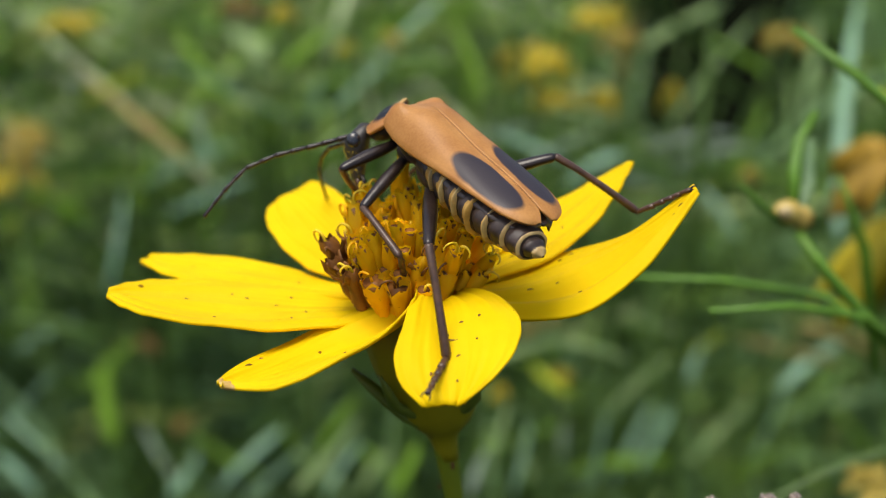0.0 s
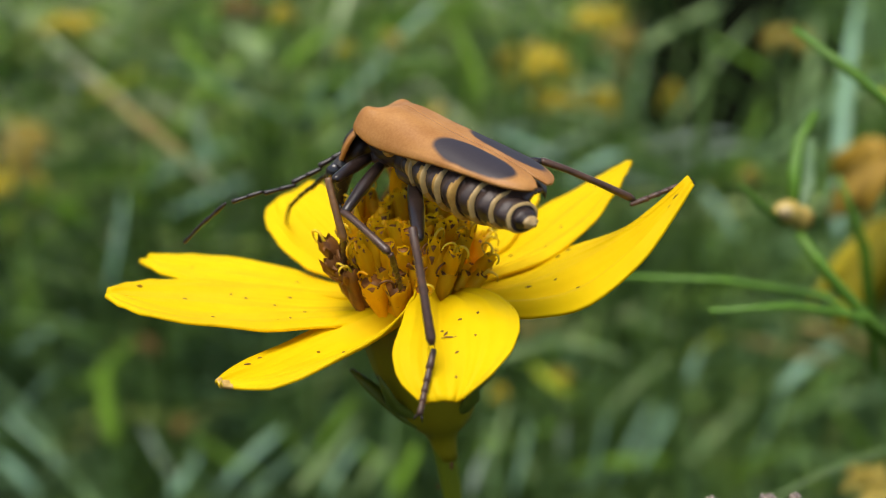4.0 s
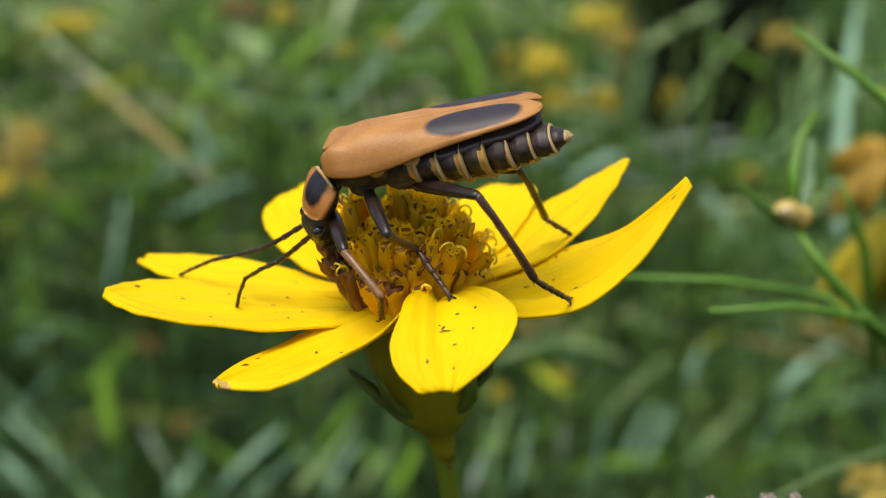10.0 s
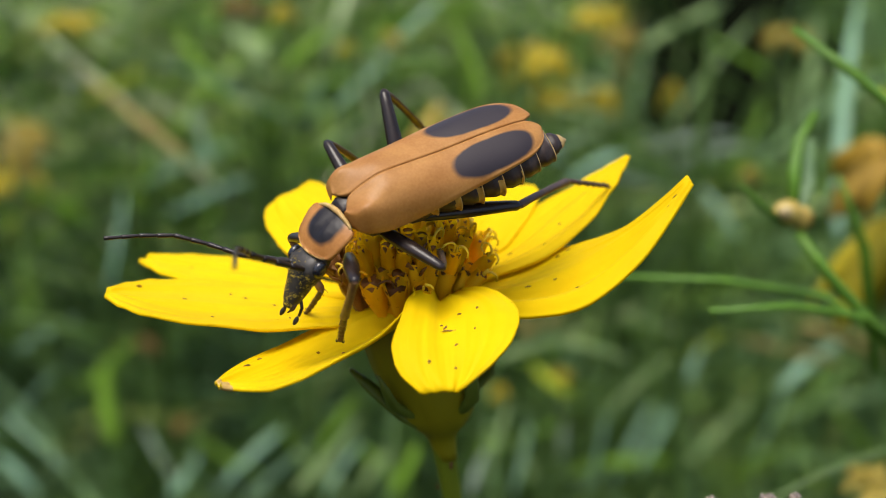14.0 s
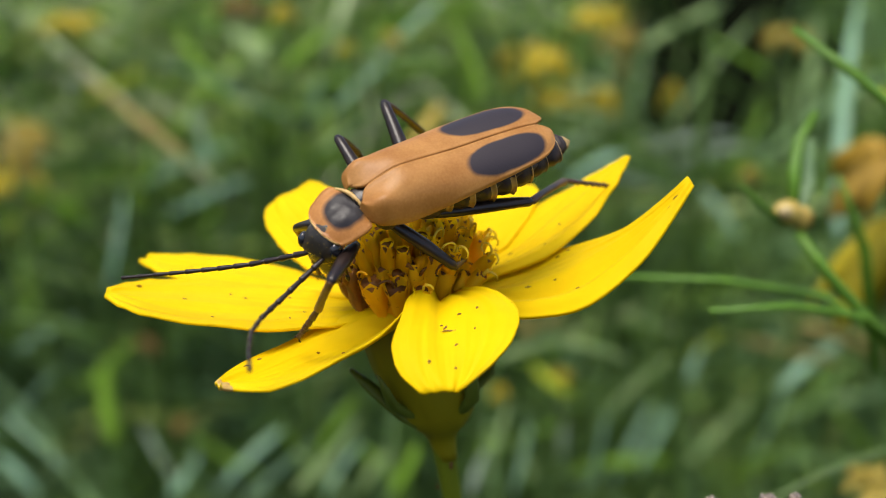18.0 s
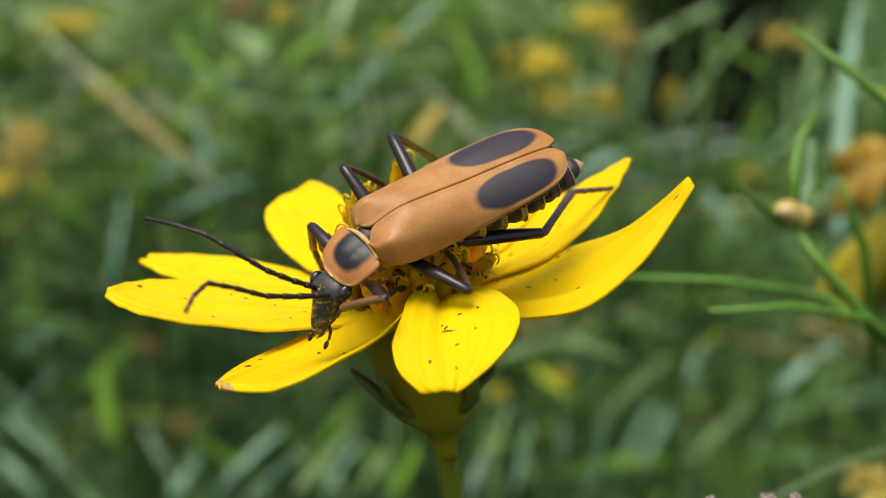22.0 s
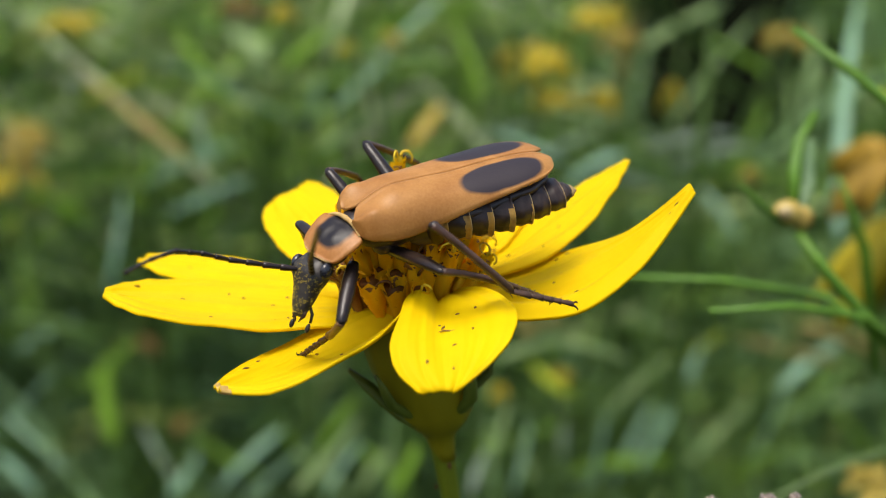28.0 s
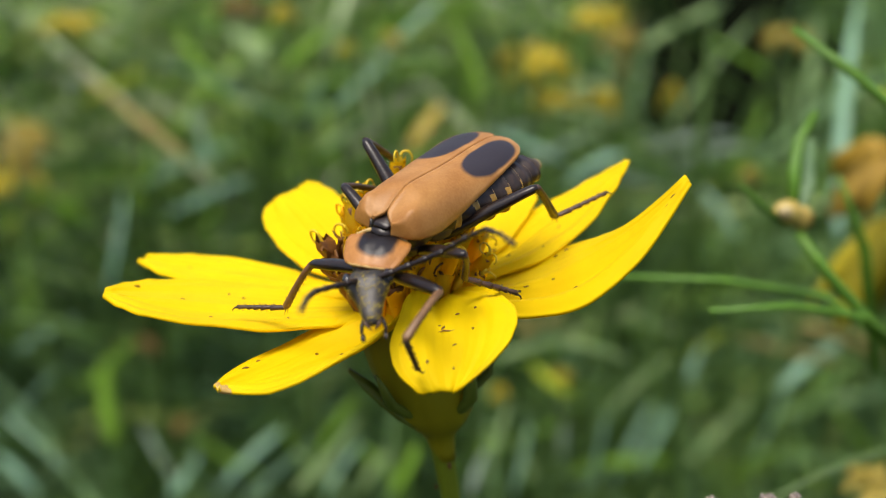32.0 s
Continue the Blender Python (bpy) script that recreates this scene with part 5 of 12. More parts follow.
blossom((40.8, 45.0, 361.5), 7.0, STRAW, FAR, 0.2, 31)
blossom((45.8, 58.0, 387.6), 16, EMBER, "withered orange-brown coreopsis blossom with drooping petals", 0.35, 16, 10)
blossom((48.5, 62.0, 380.0), 17, OCHRE, "drooping ochre blossom with long petals", 0.8, 17, 9)

blossom((19.9, 172.4, 369.9), 7.3, GOLD, FAR, 0.4, 41)
blossom((31.4, 170.3, 364.6), 5.2, GOLD, FAR, 0.8, 42)
blossom((34.8, 179.4, 373.7), 7.5, STRAW, "faded tan blossom far behind, out of focus", 0.5, 43)
blossom((44.9, 175.8, 364.8), 4.3, OCHRE, FAR, 1.2, 44)
blossom((-74.7, 156.6, 357.4), 8.0, STRAW, "faded tan blossom far behind, out of focus", 0.8, 45)
blossom((-8.5, 179.4, 373.7), 4.3, OCHRE, FAR, 0.8, 46)
blossom((52.2, 141.2, 359.3), 3.7, STRAW, "faded tan blossom far behind, out of focus", 0.6, 47)
blossom((-28.1, 176.1, 379.1), 4.7, OCHRE, FAR, 0.6, 48)

# dry fuzzy seed heads that reach up from below
FUZZ = surface("dry_fuzz", (0.13, 0.10, 0.08), (0.34, 0.28, 0.23), 0.8, 2500, bump=0.8, vary=0.2)
for x, z, r in ((14.05, 390.05, 0.42), (16.58, 390.0, 0.6), (17.75, 390.5, 0.28)):
    seed_head = thing("dry_seed_head", "dry grey-brown fuzzy seed head", "seed head", (x * MM, -0.0014, 0), "dry seed heads")
    strand("stalk", [(x, -1.4, 0), (x + 2, 1, 200), (x, -1.4, z)], [0.7, 0.6, 0.25], FLORET_BROWN, seed_head, Vector((x, -1.4, 0)))
    rng = random.Random(int(x * 10))
    bm = bmesh.new()
    for k in range(46 if r > 0.4 else 6):
        way = Vector((rng.gauss(0, 1), rng.gauss(0, 1), rng.uniform(-0.2, 1.4))).normalized()
        end = way * r * rng.uniform(0.7, 1.15) + Vector((0, 0, z))
        tube(bm, [(0, 0, z - 0.4), end * 0.9 + Vector((0, 0, z)) * 0.1, end], [0.10, 0.10, 0.05], 5)
    part("bristles", bm, FUZZ, seed_head)


def motions():
    # the beetle on the flower
    walk(BEETLE, [
        (0, mm(0.13, 2.40, 408.46, 3.8, -17.6, 129.3)), (1, mm(-1.26, 1.38, 408.70, 3.4, -0.5, 136.8)),
        (2, mm(-1.24, 0.72, 408.77, 4.4, -3.8, 136.8)), (3, mm(-1.43, 1.28, 408.62, 3.8, -6.7, 136.5)),
        (5.5, mm(-1.16, 0.87, 408.36, -4.1, -9.9, 146.3)), (6, mm(-1.25, -0.28, 407.99, -13.5, -12.3, 172.3)),
        (7, mm(-1.89, -0.39, 408.68, -7.9, -7.3, 178.4)), (8, mm(-1.65, -0.88, 408.09, -13.5, -0.1, 173.1)),
        (9, mm(-3.28, -0.68, 408.23, -5.9, 2.0, 167.6)), (10, mm(-3.56, -1.02, 407.32, -6.3, 15.2, 176.2)),
        (10.5, mm(-3.61, -0.30, 406.84, -13.1, 16.9, -173.1)), (11, mm(-3.10, -2.33, 406.77, 7.4, 21.4, -136.8)),
        (11.5, mm(-1.74, -4.48, 406.71, -7.0, 24.0, -131.0)), (12, mm(-1.80, -4.70, 406.19, -4.6, 25.9, -127.2)),
        (12.5, mm(-1.97, -5.02, 406.87, -15.7, 16.2, -136.1)), (13, mm(-2.04, -4.88, 406.98, -22.0, 12.1, -141.5)),
        (14, mm(-2.45, -4.94, 406.47, -28.8, 12.8, -149.7)), (17, mm(-2.35, -4.62, 406.30, -30.4, 10.0, -151.7)),
        (18, mm(-1.82, -4.52, 406.70, -28.2, 8.9, -147.8)), (19, mm(-1.36, -3.98, 406.67, -23.3, 6.3, -148.5)),
        (20, mm(-1.37, -4.79, 405.41, -31.8, 13.5, -150.9)), (21, mm(-1.53, -4.94, 405.11, -32.8, 14.6, -152.4)),
        (22, mm(-1.58, -4.85, 405.10, -33.0, 14.7, -152.5)), (23, mm(-1.59, -4.98, 405.13, -32.8, 14.5, -152.2)),
        (24, mm(-1.56, -4.53, 405.24, -35.9, 10.4, -153.5)), (25, mm(-1.50, -4.14, 405.07, -34.2, 9.4, -153.4)),
        (27.5, mm(-2.02, -4.05, 405.85, -15.5, 3.1, -151.6)), (28, mm(-2.24, -4.20, 405.81, -12.5, 7.3, -151.5)),
        (29, mm(-3.12, -3.33, 405.75, -2.8, 10.8, -157.7)), (30, mm(-2.84, -3.77, 405.01, -24.4, 7.2, -156.9)),
        (31, mm(-2.64, -3.45, 405.78, -0.1, 7.9, -146.9)), (32, mm(-0.83, -5.38, 406.00, -6.2, 6.6, -122.0)),])
    walk(LIMB['pronotum'], [
        (0, mm(0.40, 0.14, -1.04, -3.4, 45.1, 32.4)), (1, mm(0.54, 0.45, -1.38, -26.9, 69.8, 11.9)), (2, mm(0.59, 0.39, -1.19, -23.1, 70.4, 14.1)), (3, mm(0.47, 0.42, -1.41, -19.5, 73.7, 17.9)),
        (4.667, mm(0.32, 0.31, -1.33, 4.0, 52.0, 32.1)),
        (5.5, mm(0.34, 0.42, -1.50, -4.3, 44.2, 21.7)), (6, mm(0.30, 0.37, -1.54, -4.3, 44.0, 22.5)), (7, mm(0.22, 0.47, -1.48, 7.6, 41.5, 20.1)),
        (8, mm(0.35, 0.26, -1.26, -9.5, 39.2, 15.0)), (9, mm(0.28, 0.27, -1.46, -11.1, 41.8, 14.6)), (10, mm(0.31, 0.24, -1.62, -16.5, 44.1, 14.7)),
        (10.5, mm(0.67, 0.49, -1.63, -5.6, 36.2, 20.9)), (11, mm(0.66, 0.40, -1.78, -1.5, 35.4, 14.6)),
        (11.5, mm(0.55, 0.15, -1.27, 6.7, 28.0, 14.2)), (12, mm(0.44, 0.07, -1.18, 6.0, 27.8, 8.0)), (12.5, mm(0.35, 0.28, -1.32, 5.4, 25.7, 12.8)),
        (13, mm(0.35, 0.27, -1.24, 9.3, 25.2, 14.7)), (14, mm(0.41, 0.24, -1.09, 13.4, 28.1, 14.0)), (17, mm(0.31, 0.26, -1.07, -7.6, 13.5, 13.2)),
        (18, mm(0.32, 0.15, -1.01, -3.6, 13.7, 12.7)), (19, mm(0.36, 0.22, -1.09, -3.9, 17.0, 12.4)), (20, mm(0.33, 0.21, -1.02, -0.3, 19.2, 11.8)),
        (21, mm(0.33, 0.21, -1.01, 4.4, 19.6, 11.6)), (22, mm(0.28, 0.21, -0.98, 8.1, 21.4, 11.4)), (23, mm(0.24, 0.21, -0.96, 9.8, 22.9, 10.9)),
        (24, mm(0.31, 0.25, -0.98, 11.3, 18.5, 14.8)), (25, mm(0.32, 0.11, -0.92, 4.6, 13.9, 15.8)), (27.5, mm(0.32, 0.08, -1.02, 0.3, 19.7, 11.2)),
        (28, mm(0.32, 0.07, -1.03, -0.3, 20.2, 10.8)), (29, mm(0.32, 0.14, -1.00, 0.8, 15.8, 16.2)), (30, mm(0.43, 0.16, -1.04, -0.7, 14.9, 18.4)),
        (31, mm(0.37, 0.12, -0.98, -0.2, 12.6, 13.3)), (32, mm(0.28, 0.15, -1.22, 2.1, 9.7, 14.9)),])
    walk(LIMB['head'], [
        (0, mm(1.55, 1.09, -2.73, -67.9, 125.2, -21.2)), (1, mm(1.16, 0.79, -3.01, -97.6, 110.0, -55.9)), (2, mm(1.08, 0.68, -2.94, -88.5, 111.3, -47.6)), (3, mm(0.89, 0.62, -3.07, -84.2, 113.8, -43.6)),
        (5.5, mm(1.15, 0.72, -2.88, -58.8, 59.9, -44.0)),
        (5.75, mm(1.12, 0.72, -2.88, -98.3, 79.6, -75.2)), (6, mm(1.09, 0.67, -2.88, -32.9, 106.7, -2.9)),
        (6.6, mm(1.08, 0.74, -2.82, 39.9, 103.5, 52.1)), (7, mm(1.05, 0.83, -2.79, 73.6, 107.4, 79.0)),
        (8, mm(1.29, 0.45, -2.52, -97.2, 75.4, -79.6)), (9, mm(1.18, 0.43, -2.78, -82.5, 76.5, -62.8)),
        (10, mm(1.17, 0.36, -2.95, -104.0, 67.3, -82.6)), (10.25, mm(1.40, 0.59, -2.85, -39.9, 93.2, -9.8)),
        (10.5, mm(1.67, 0.83, -2.89, 74.8, 65.1, 114.2)), (10.75, mm(1.73, 0.81, -3.03, -74.4, 101.3, -47.1)),
        (11, mm(1.67, 0.65, -2.99, 26.6, 98.6, 40.7)), (11.5, mm(1.70, 0.48, -2.34, 65.6, 63.7, 87.9)),
        (11.75, mm(1.68, 0.35, -2.30, 33.0, 64.5, 45.8)), (12, mm(1.62, 0.27, -2.25, 11.1, 54.5, 15.5)),
        (12.5, mm(1.55, 0.59, -2.33, -14.9, 59.1, -15.9)), (12.75, mm(1.55, 0.65, -2.29, 0.1, 45.6, 2.7)),
        (13, mm(1.54, 0.65, -2.24, 8.2, 31.8, 12.4)), (14, mm(1.53, 0.61, -2.14, 19.4, 39.9, 24.9)), (17, mm(1.69, 0.53, -1.79, 13.4, 52.2, 48.9)),
        (17.6, mm(1.69, 0.48, -1.75, 56.0, 71.9, 87.0)), (18, mm(1.71, 0.45, -1.75, -70.6, 106.0, -43.2)),
        (19, mm(1.71, 0.50, -1.91, 80.5, 67.1, 113.9)), (19.4, mm(1.69, 0.50, -1.92, 40.7, 58.6, 74.5)),
        (19.8, mm(1.64, 0.48, -1.91, 15.4, 34.0, 47.1)), (20, mm(1.64, 0.48, -1.90, 13.0, 28.4, 43.9)), (21, mm(1.63, 0.51, -1.88, 15.1, 39.7, 32.7)),
        (22, mm(1.54, 0.53, -1.89, 20.4, 36.9, 36.1)), (23, mm(1.50, 0.52, -1.91, 20.0, 51.1, 27.3)), (24, mm(1.60, 0.67, -1.83, 13.0, 20.7, 19.9)),
        (25, mm(1.68, 0.52, -1.66, 6.7, 23.1, 22.6)), (26.458, mm(1.62, 0.38, -1.82, -0.4, 52.0, 11.3)),
        (27.5, mm(1.62, 0.33, -1.90, -9.3, 67.6, -1.4)), (28, mm(1.60, 0.32, -1.91, 12.0, 44.0, 33.2)),
        (28.6, mm(1.64, 0.47, -1.83, -8.7, 52.2, -0.9)), (29, mm(1.65, 0.54, -1.79, -22.2, 51.6, -22.2)),
        (29.6, mm(1.71, 0.58, -1.78, -5.1, 43.4, 8.2)), (30, mm(1.75, 0.59, -1.80, 0.2, 36.7, 20.5)),
        (30.6, mm(1.72, 0.50, -1.72, -13.1, 63.5, -3.5)), (31, mm(1.74, 0.45, -1.68, -43.1, 73.9, -39.1)),
        (31.4, mm(1.77, 0.42, -1.75, 0.8, 59.8, 14.8)), (31.6, mm(1.74, 0.44, -1.78, 7.6, 41.4, 29.8)), (32, mm(1.69, 0.54, -1.85, 7.9, 16.6, 39.9)),])
    walk(LIMB['abdomen'], [
        (0, mm(-3.40, 0.00, -1.60, 0.0, -2.0, 174.0)), (1, mm(-3.40, 0.00, -1.60, 0.0, 6.0, 172.0)), (2, mm(-3.40, 0.00, -1.60, 0.0, -1.0, 174.0)),
        (3, mm(-3.40, 0.00, -1.60, 0.0, -1.0, 172.0)), (5.5, mm(-3.40, 0.00, -1.60, 0.0, 0.0, 168.0)), (6, mm(-3.40, 0.00, -1.60, 0.0, 13.0, -180.0)),
        (7, mm(-3.40, 0.00, -1.60, 0.0, 8.0, -180.0)), (8, mm(-3.40, 0.00, -1.60, 0.0, 8.0, -176.0)), (9, mm(-3.40, 0.00, -1.60, 0.0, 1.0, 174.0)),
        (10, mm(-3.40, 0.00, -1.60, 0.0, 2.0, 172.0)), (10.5, mm(-3.40, 0.00, -1.60, 0.0, 8.0, 179.0)), (11, mm(-3.40, 0.00, -1.60, 0.0, 8.0, 172.0)),
        (11.5, mm(-3.40, 0.00, -1.60, 0.0, 6.0, 170.0)), (12, mm(-3.40, 0.00, -1.60, 0.0, 4.0, 170.0)),
        (12.5, mm(-3.40, 0.00, -1.60, 0.0, 1.0, 171.0)), (13, mm(-3.40, 0.00, -1.60, 0.0, -1.0, 171.0)),
        (14, mm(-3.40, 0.00, -1.60, 0.0, -5.0, 170.0)), (17, mm(-3.40, 0.00, -1.60, 0.0, -3.0, 171.0)),
        (18, mm(-3.40, 0.00, -1.60, 0.0, -3.0, 174.0)), (19, mm(-3.40, 0.00, -1.60, 0.0, -2.0, 175.0)),
        (20, mm(-3.40, 0.00, -1.60, 0.0, -2.0, 174.0)), (21, mm(-3.40, 0.00, -1.60, 0.0, -1.0, 174.0)),
        (22, mm(-3.40, 0.00, -1.60, 0.0, -1.0, 174.0)), (23, mm(-3.40, 0.00, -1.60, 0.0, -1.0, 174.0)), (24, mm(-3.40, 0.00, -1.60, 0.0, 0.0, 174.0)),
        (25, mm(-3.40, 0.00, -1.60, 0.0, 0.0, 174.0)), (27.5, mm(-3.40, 0.00, -1.60, 0.0, -2.0, 168.0)),
        (28, mm(-3.40, 0.00, -1.60, 0.0, 3.0, 170.0)), (29, mm(-3.40, 0.00, -1.60, 0.0, 3.0, 171.0)), (30, mm(-3.40, 0.00, -1.60, 0.0, 1.0, 171.0)),
        (31, mm(-3.40, 0.00, -1.60, 0.0, -2.0, 170.0)), (32, mm(-3.40, 0.00, -1.60, 0.0, 0.0, 166.0)),])
    walk(LIMB['antenna_L0'], [
        (0, mm(1.15, 1.35, -2.77, -34.6, 35.1, -7.0)), (0.2, mm(1.16, 1.30, -2.62, -23.9, 34.3, 7.9)), (0.4, mm(1.00, 1.24, -2.48, 4.2, 29.9, 41.9)),
        (0.6, mm(0.75, 1.17, -2.38, 35.7, 17.4, 77.6)), (0.8, mm(0.53, 1.12, -2.32, 59.3, 3.5, 104.7)), (1, mm(0.43, 1.09, -2.31, 68.6, -2.8, 115.7)),
        (1.2, mm(0.45, 1.09, -2.35, 59.6, 4.8, 104.0)), (1.4, mm(0.49, 1.07, -2.42, 36.1, 20.5, 75.3)), (1.6, mm(0.56, 1.05, -2.49, 1.9, 32.0, 35.7)),
        (1.8, mm(0.59, 1.03, -2.57, -30.1, 31.9, -2.2)), (2, mm(0.60, 1.03, -2.64, -42.6, 28.8, -17.9)),
        (3, mm(0.42, 0.98, -2.76, -47.9, 28.9, -20.2)), (4.667, mm(1.34, 0.97, -3.27, -26.3, 55.4, -2.3)),
        (5.5, mm(1.68, 0.99, -3.41, -8.0, 63.4, 12.6)), (5.75, mm(1.37, 1.14, -3.43, 30.2, 58.3, 55.5)), (6, mm(1.10, 1.21, -3.44, 55.8, 45.1, 78.9)),
        (6.4, mm(1.25, 1.10, -3.43, 15.3, 50.7, 33.1)), (6.6, mm(1.32, 1.07, -3.43, -18.6, 44.3, -1.6)),
        (6.8, mm(1.38, 1.06, -3.44, -39.3, 33.8, -23.5)), (7, mm(1.40, 1.06, -3.45, -46.0, 28.6, -31.1)),
        (7.6, mm(1.50, 0.85, -3.27, -23.8, 23.3, -1.3)), (8, mm(1.60, 0.79, -3.15, -12.1, 20.8, 15.6)),
        (8.4, mm(1.62, 0.83, -3.22, 11.7, 12.2, 42.3)), (8.6, mm(1.60, 0.83, -3.28, 30.3, 2.6, 61.8)), (8.8, mm(1.57, 0.80, -3.33, 46.2, -6.2, 77.5)),
        (9, mm(1.51, 0.80, -3.39, 54.0, -10.3, 83.9)), (9.2, mm(1.43, 0.79, -3.47, 43.0, -5.3, 73.3)), (9.4, mm(1.38, 0.75, -3.60, 16.8, 8.0, 49.1)),
        (9.6, mm(1.38, 0.70, -3.71, -14.7, 22.3, 18.5)), (9.8, mm(1.41, 0.65, -3.75, -43.0, 29.7, -10.5)),
        (10, mm(1.45, 0.61, -3.63, -55.0, 30.6, -22.9)), (10.25, mm(1.55, 1.10, -3.35, 5.2, 32.2, 34.0)),
        (10.5, mm(1.68, 1.59, -3.20, 50.2, 10.7, 79.0)), (10.75, mm(1.86, 1.40, -3.51, 61.1, 27.5, 83.5)),
        (11, mm(1.92, 1.07, -3.63, 78.8, 43.0, 89.9)), (11.5, mm(1.95, 1.18, -2.60, 75.1, 23.3, 100.8)),
        (11.75, mm(2.11, 0.94, -2.52, 59.8, -0.9, 87.5)), (12, mm(2.24, 0.75, -2.42, 32.9, -25.0, 75.9)),
        (12.25, mm(2.21, 0.80, -2.58, 12.5, -45.0, 63.5)), (12.5, mm(2.21, 0.90, -2.65, -20.1, -63.7, 40.4)),
        (13, mm(2.18, 1.11, -2.13, 12.5, -52.1, -6.0)), (14, mm(2.12, 1.12, -2.08, 18.2, -37.5, -17.5)),
        (16, mm(2.01, 1.18, -1.95, 3.6, -18.7, 10.2)), (17, mm(1.97, 1.25, -1.92, 0.6, -11.8, 17.9)), (18, mm(1.80, 1.07, -2.21, 3.7, 9.1, 18.4)),
        (19, mm(1.77, 1.21, -2.24, 9.4, 5.8, 22.0)), (19.4, mm(1.85, 1.21, -2.08, -3.3, 3.3, 4.8)), (19.8, mm(1.94, 1.19, -1.79, -7.4, -1.9, -22.3)),
        (20, mm(1.96, 1.18, -1.72, -5.8, -3.0, -27.7)), (21, mm(2.11, 1.13, -1.85, -5.7, -8.8, -31.6)),
        (21.8, mm(2.04, 1.14, -1.81, 11.0, -20.8, -14.5)), (22, mm(2.04, 1.14, -1.79, 12.7, -22.1, -12.3)),
        (23, mm(2.06, 1.05, -2.01, 14.4, -38.6, -7.7)), (24, mm(2.16, 1.16, -1.56, 18.5, -37.3, -12.4)),
        (24.4, mm(2.19, 1.15, -1.52, 13.3, -40.5, 9.9)), (24.8, mm(2.19, 1.11, -1.46, 5.1, -35.1, 44.5)),
        (25, mm(2.19, 1.09, -1.45, 4.2, -32.3, 50.6)), (26.875, mm(2.14, 0.80, -2.15, 4.3, -53.6, 69.0)),
        (27.5, mm(2.16, 0.76, -2.27, 6.9, -58.0, 74.2)), (28, mm(2.06, 0.96, -1.94, 10.0, -48.3, 67.6)),
        (28.4, mm(2.15, 0.91, -1.97, 4.7, -43.0, 45.5)), (28.6, mm(2.24, 0.87, -2.02, -2.1, -35.4, 30.7)),
        (29, mm(2.33, 0.81, -2.07, -10.2, -24.5, 16.7)), (29.6, mm(2.27, 1.06, -1.87, -0.8, -29.9, 37.0)),
        (30, mm(2.27, 1.18, -1.79, 1.9, -31.2, 48.5)), (30.4, mm(2.25, 1.01, -1.93, 5.9, -38.8, 67.6)),
        (30.6, mm(2.22, 0.90, -2.04, 21.1, -42.4, 87.2)), (30.8, mm(2.22, 0.81, -2.14, 58.2, -42.3, 104.4)),
        (31, mm(2.24, 0.75, -2.19, 83.4, -41.4, 111.4)), (31.2, mm(2.25, 0.77, -2.14, 67.7, -39.7, 112.3)),
        (31.4, mm(2.20, 0.88, -2.00, 41.5, -35.6, 114.6)), (31.6, mm(2.12, 0.99, -1.80, 20.2, -30.8, 117.5)),
        (32, mm(1.99, 1.20, -1.56, -1.1, -26.3, 122.0)),])
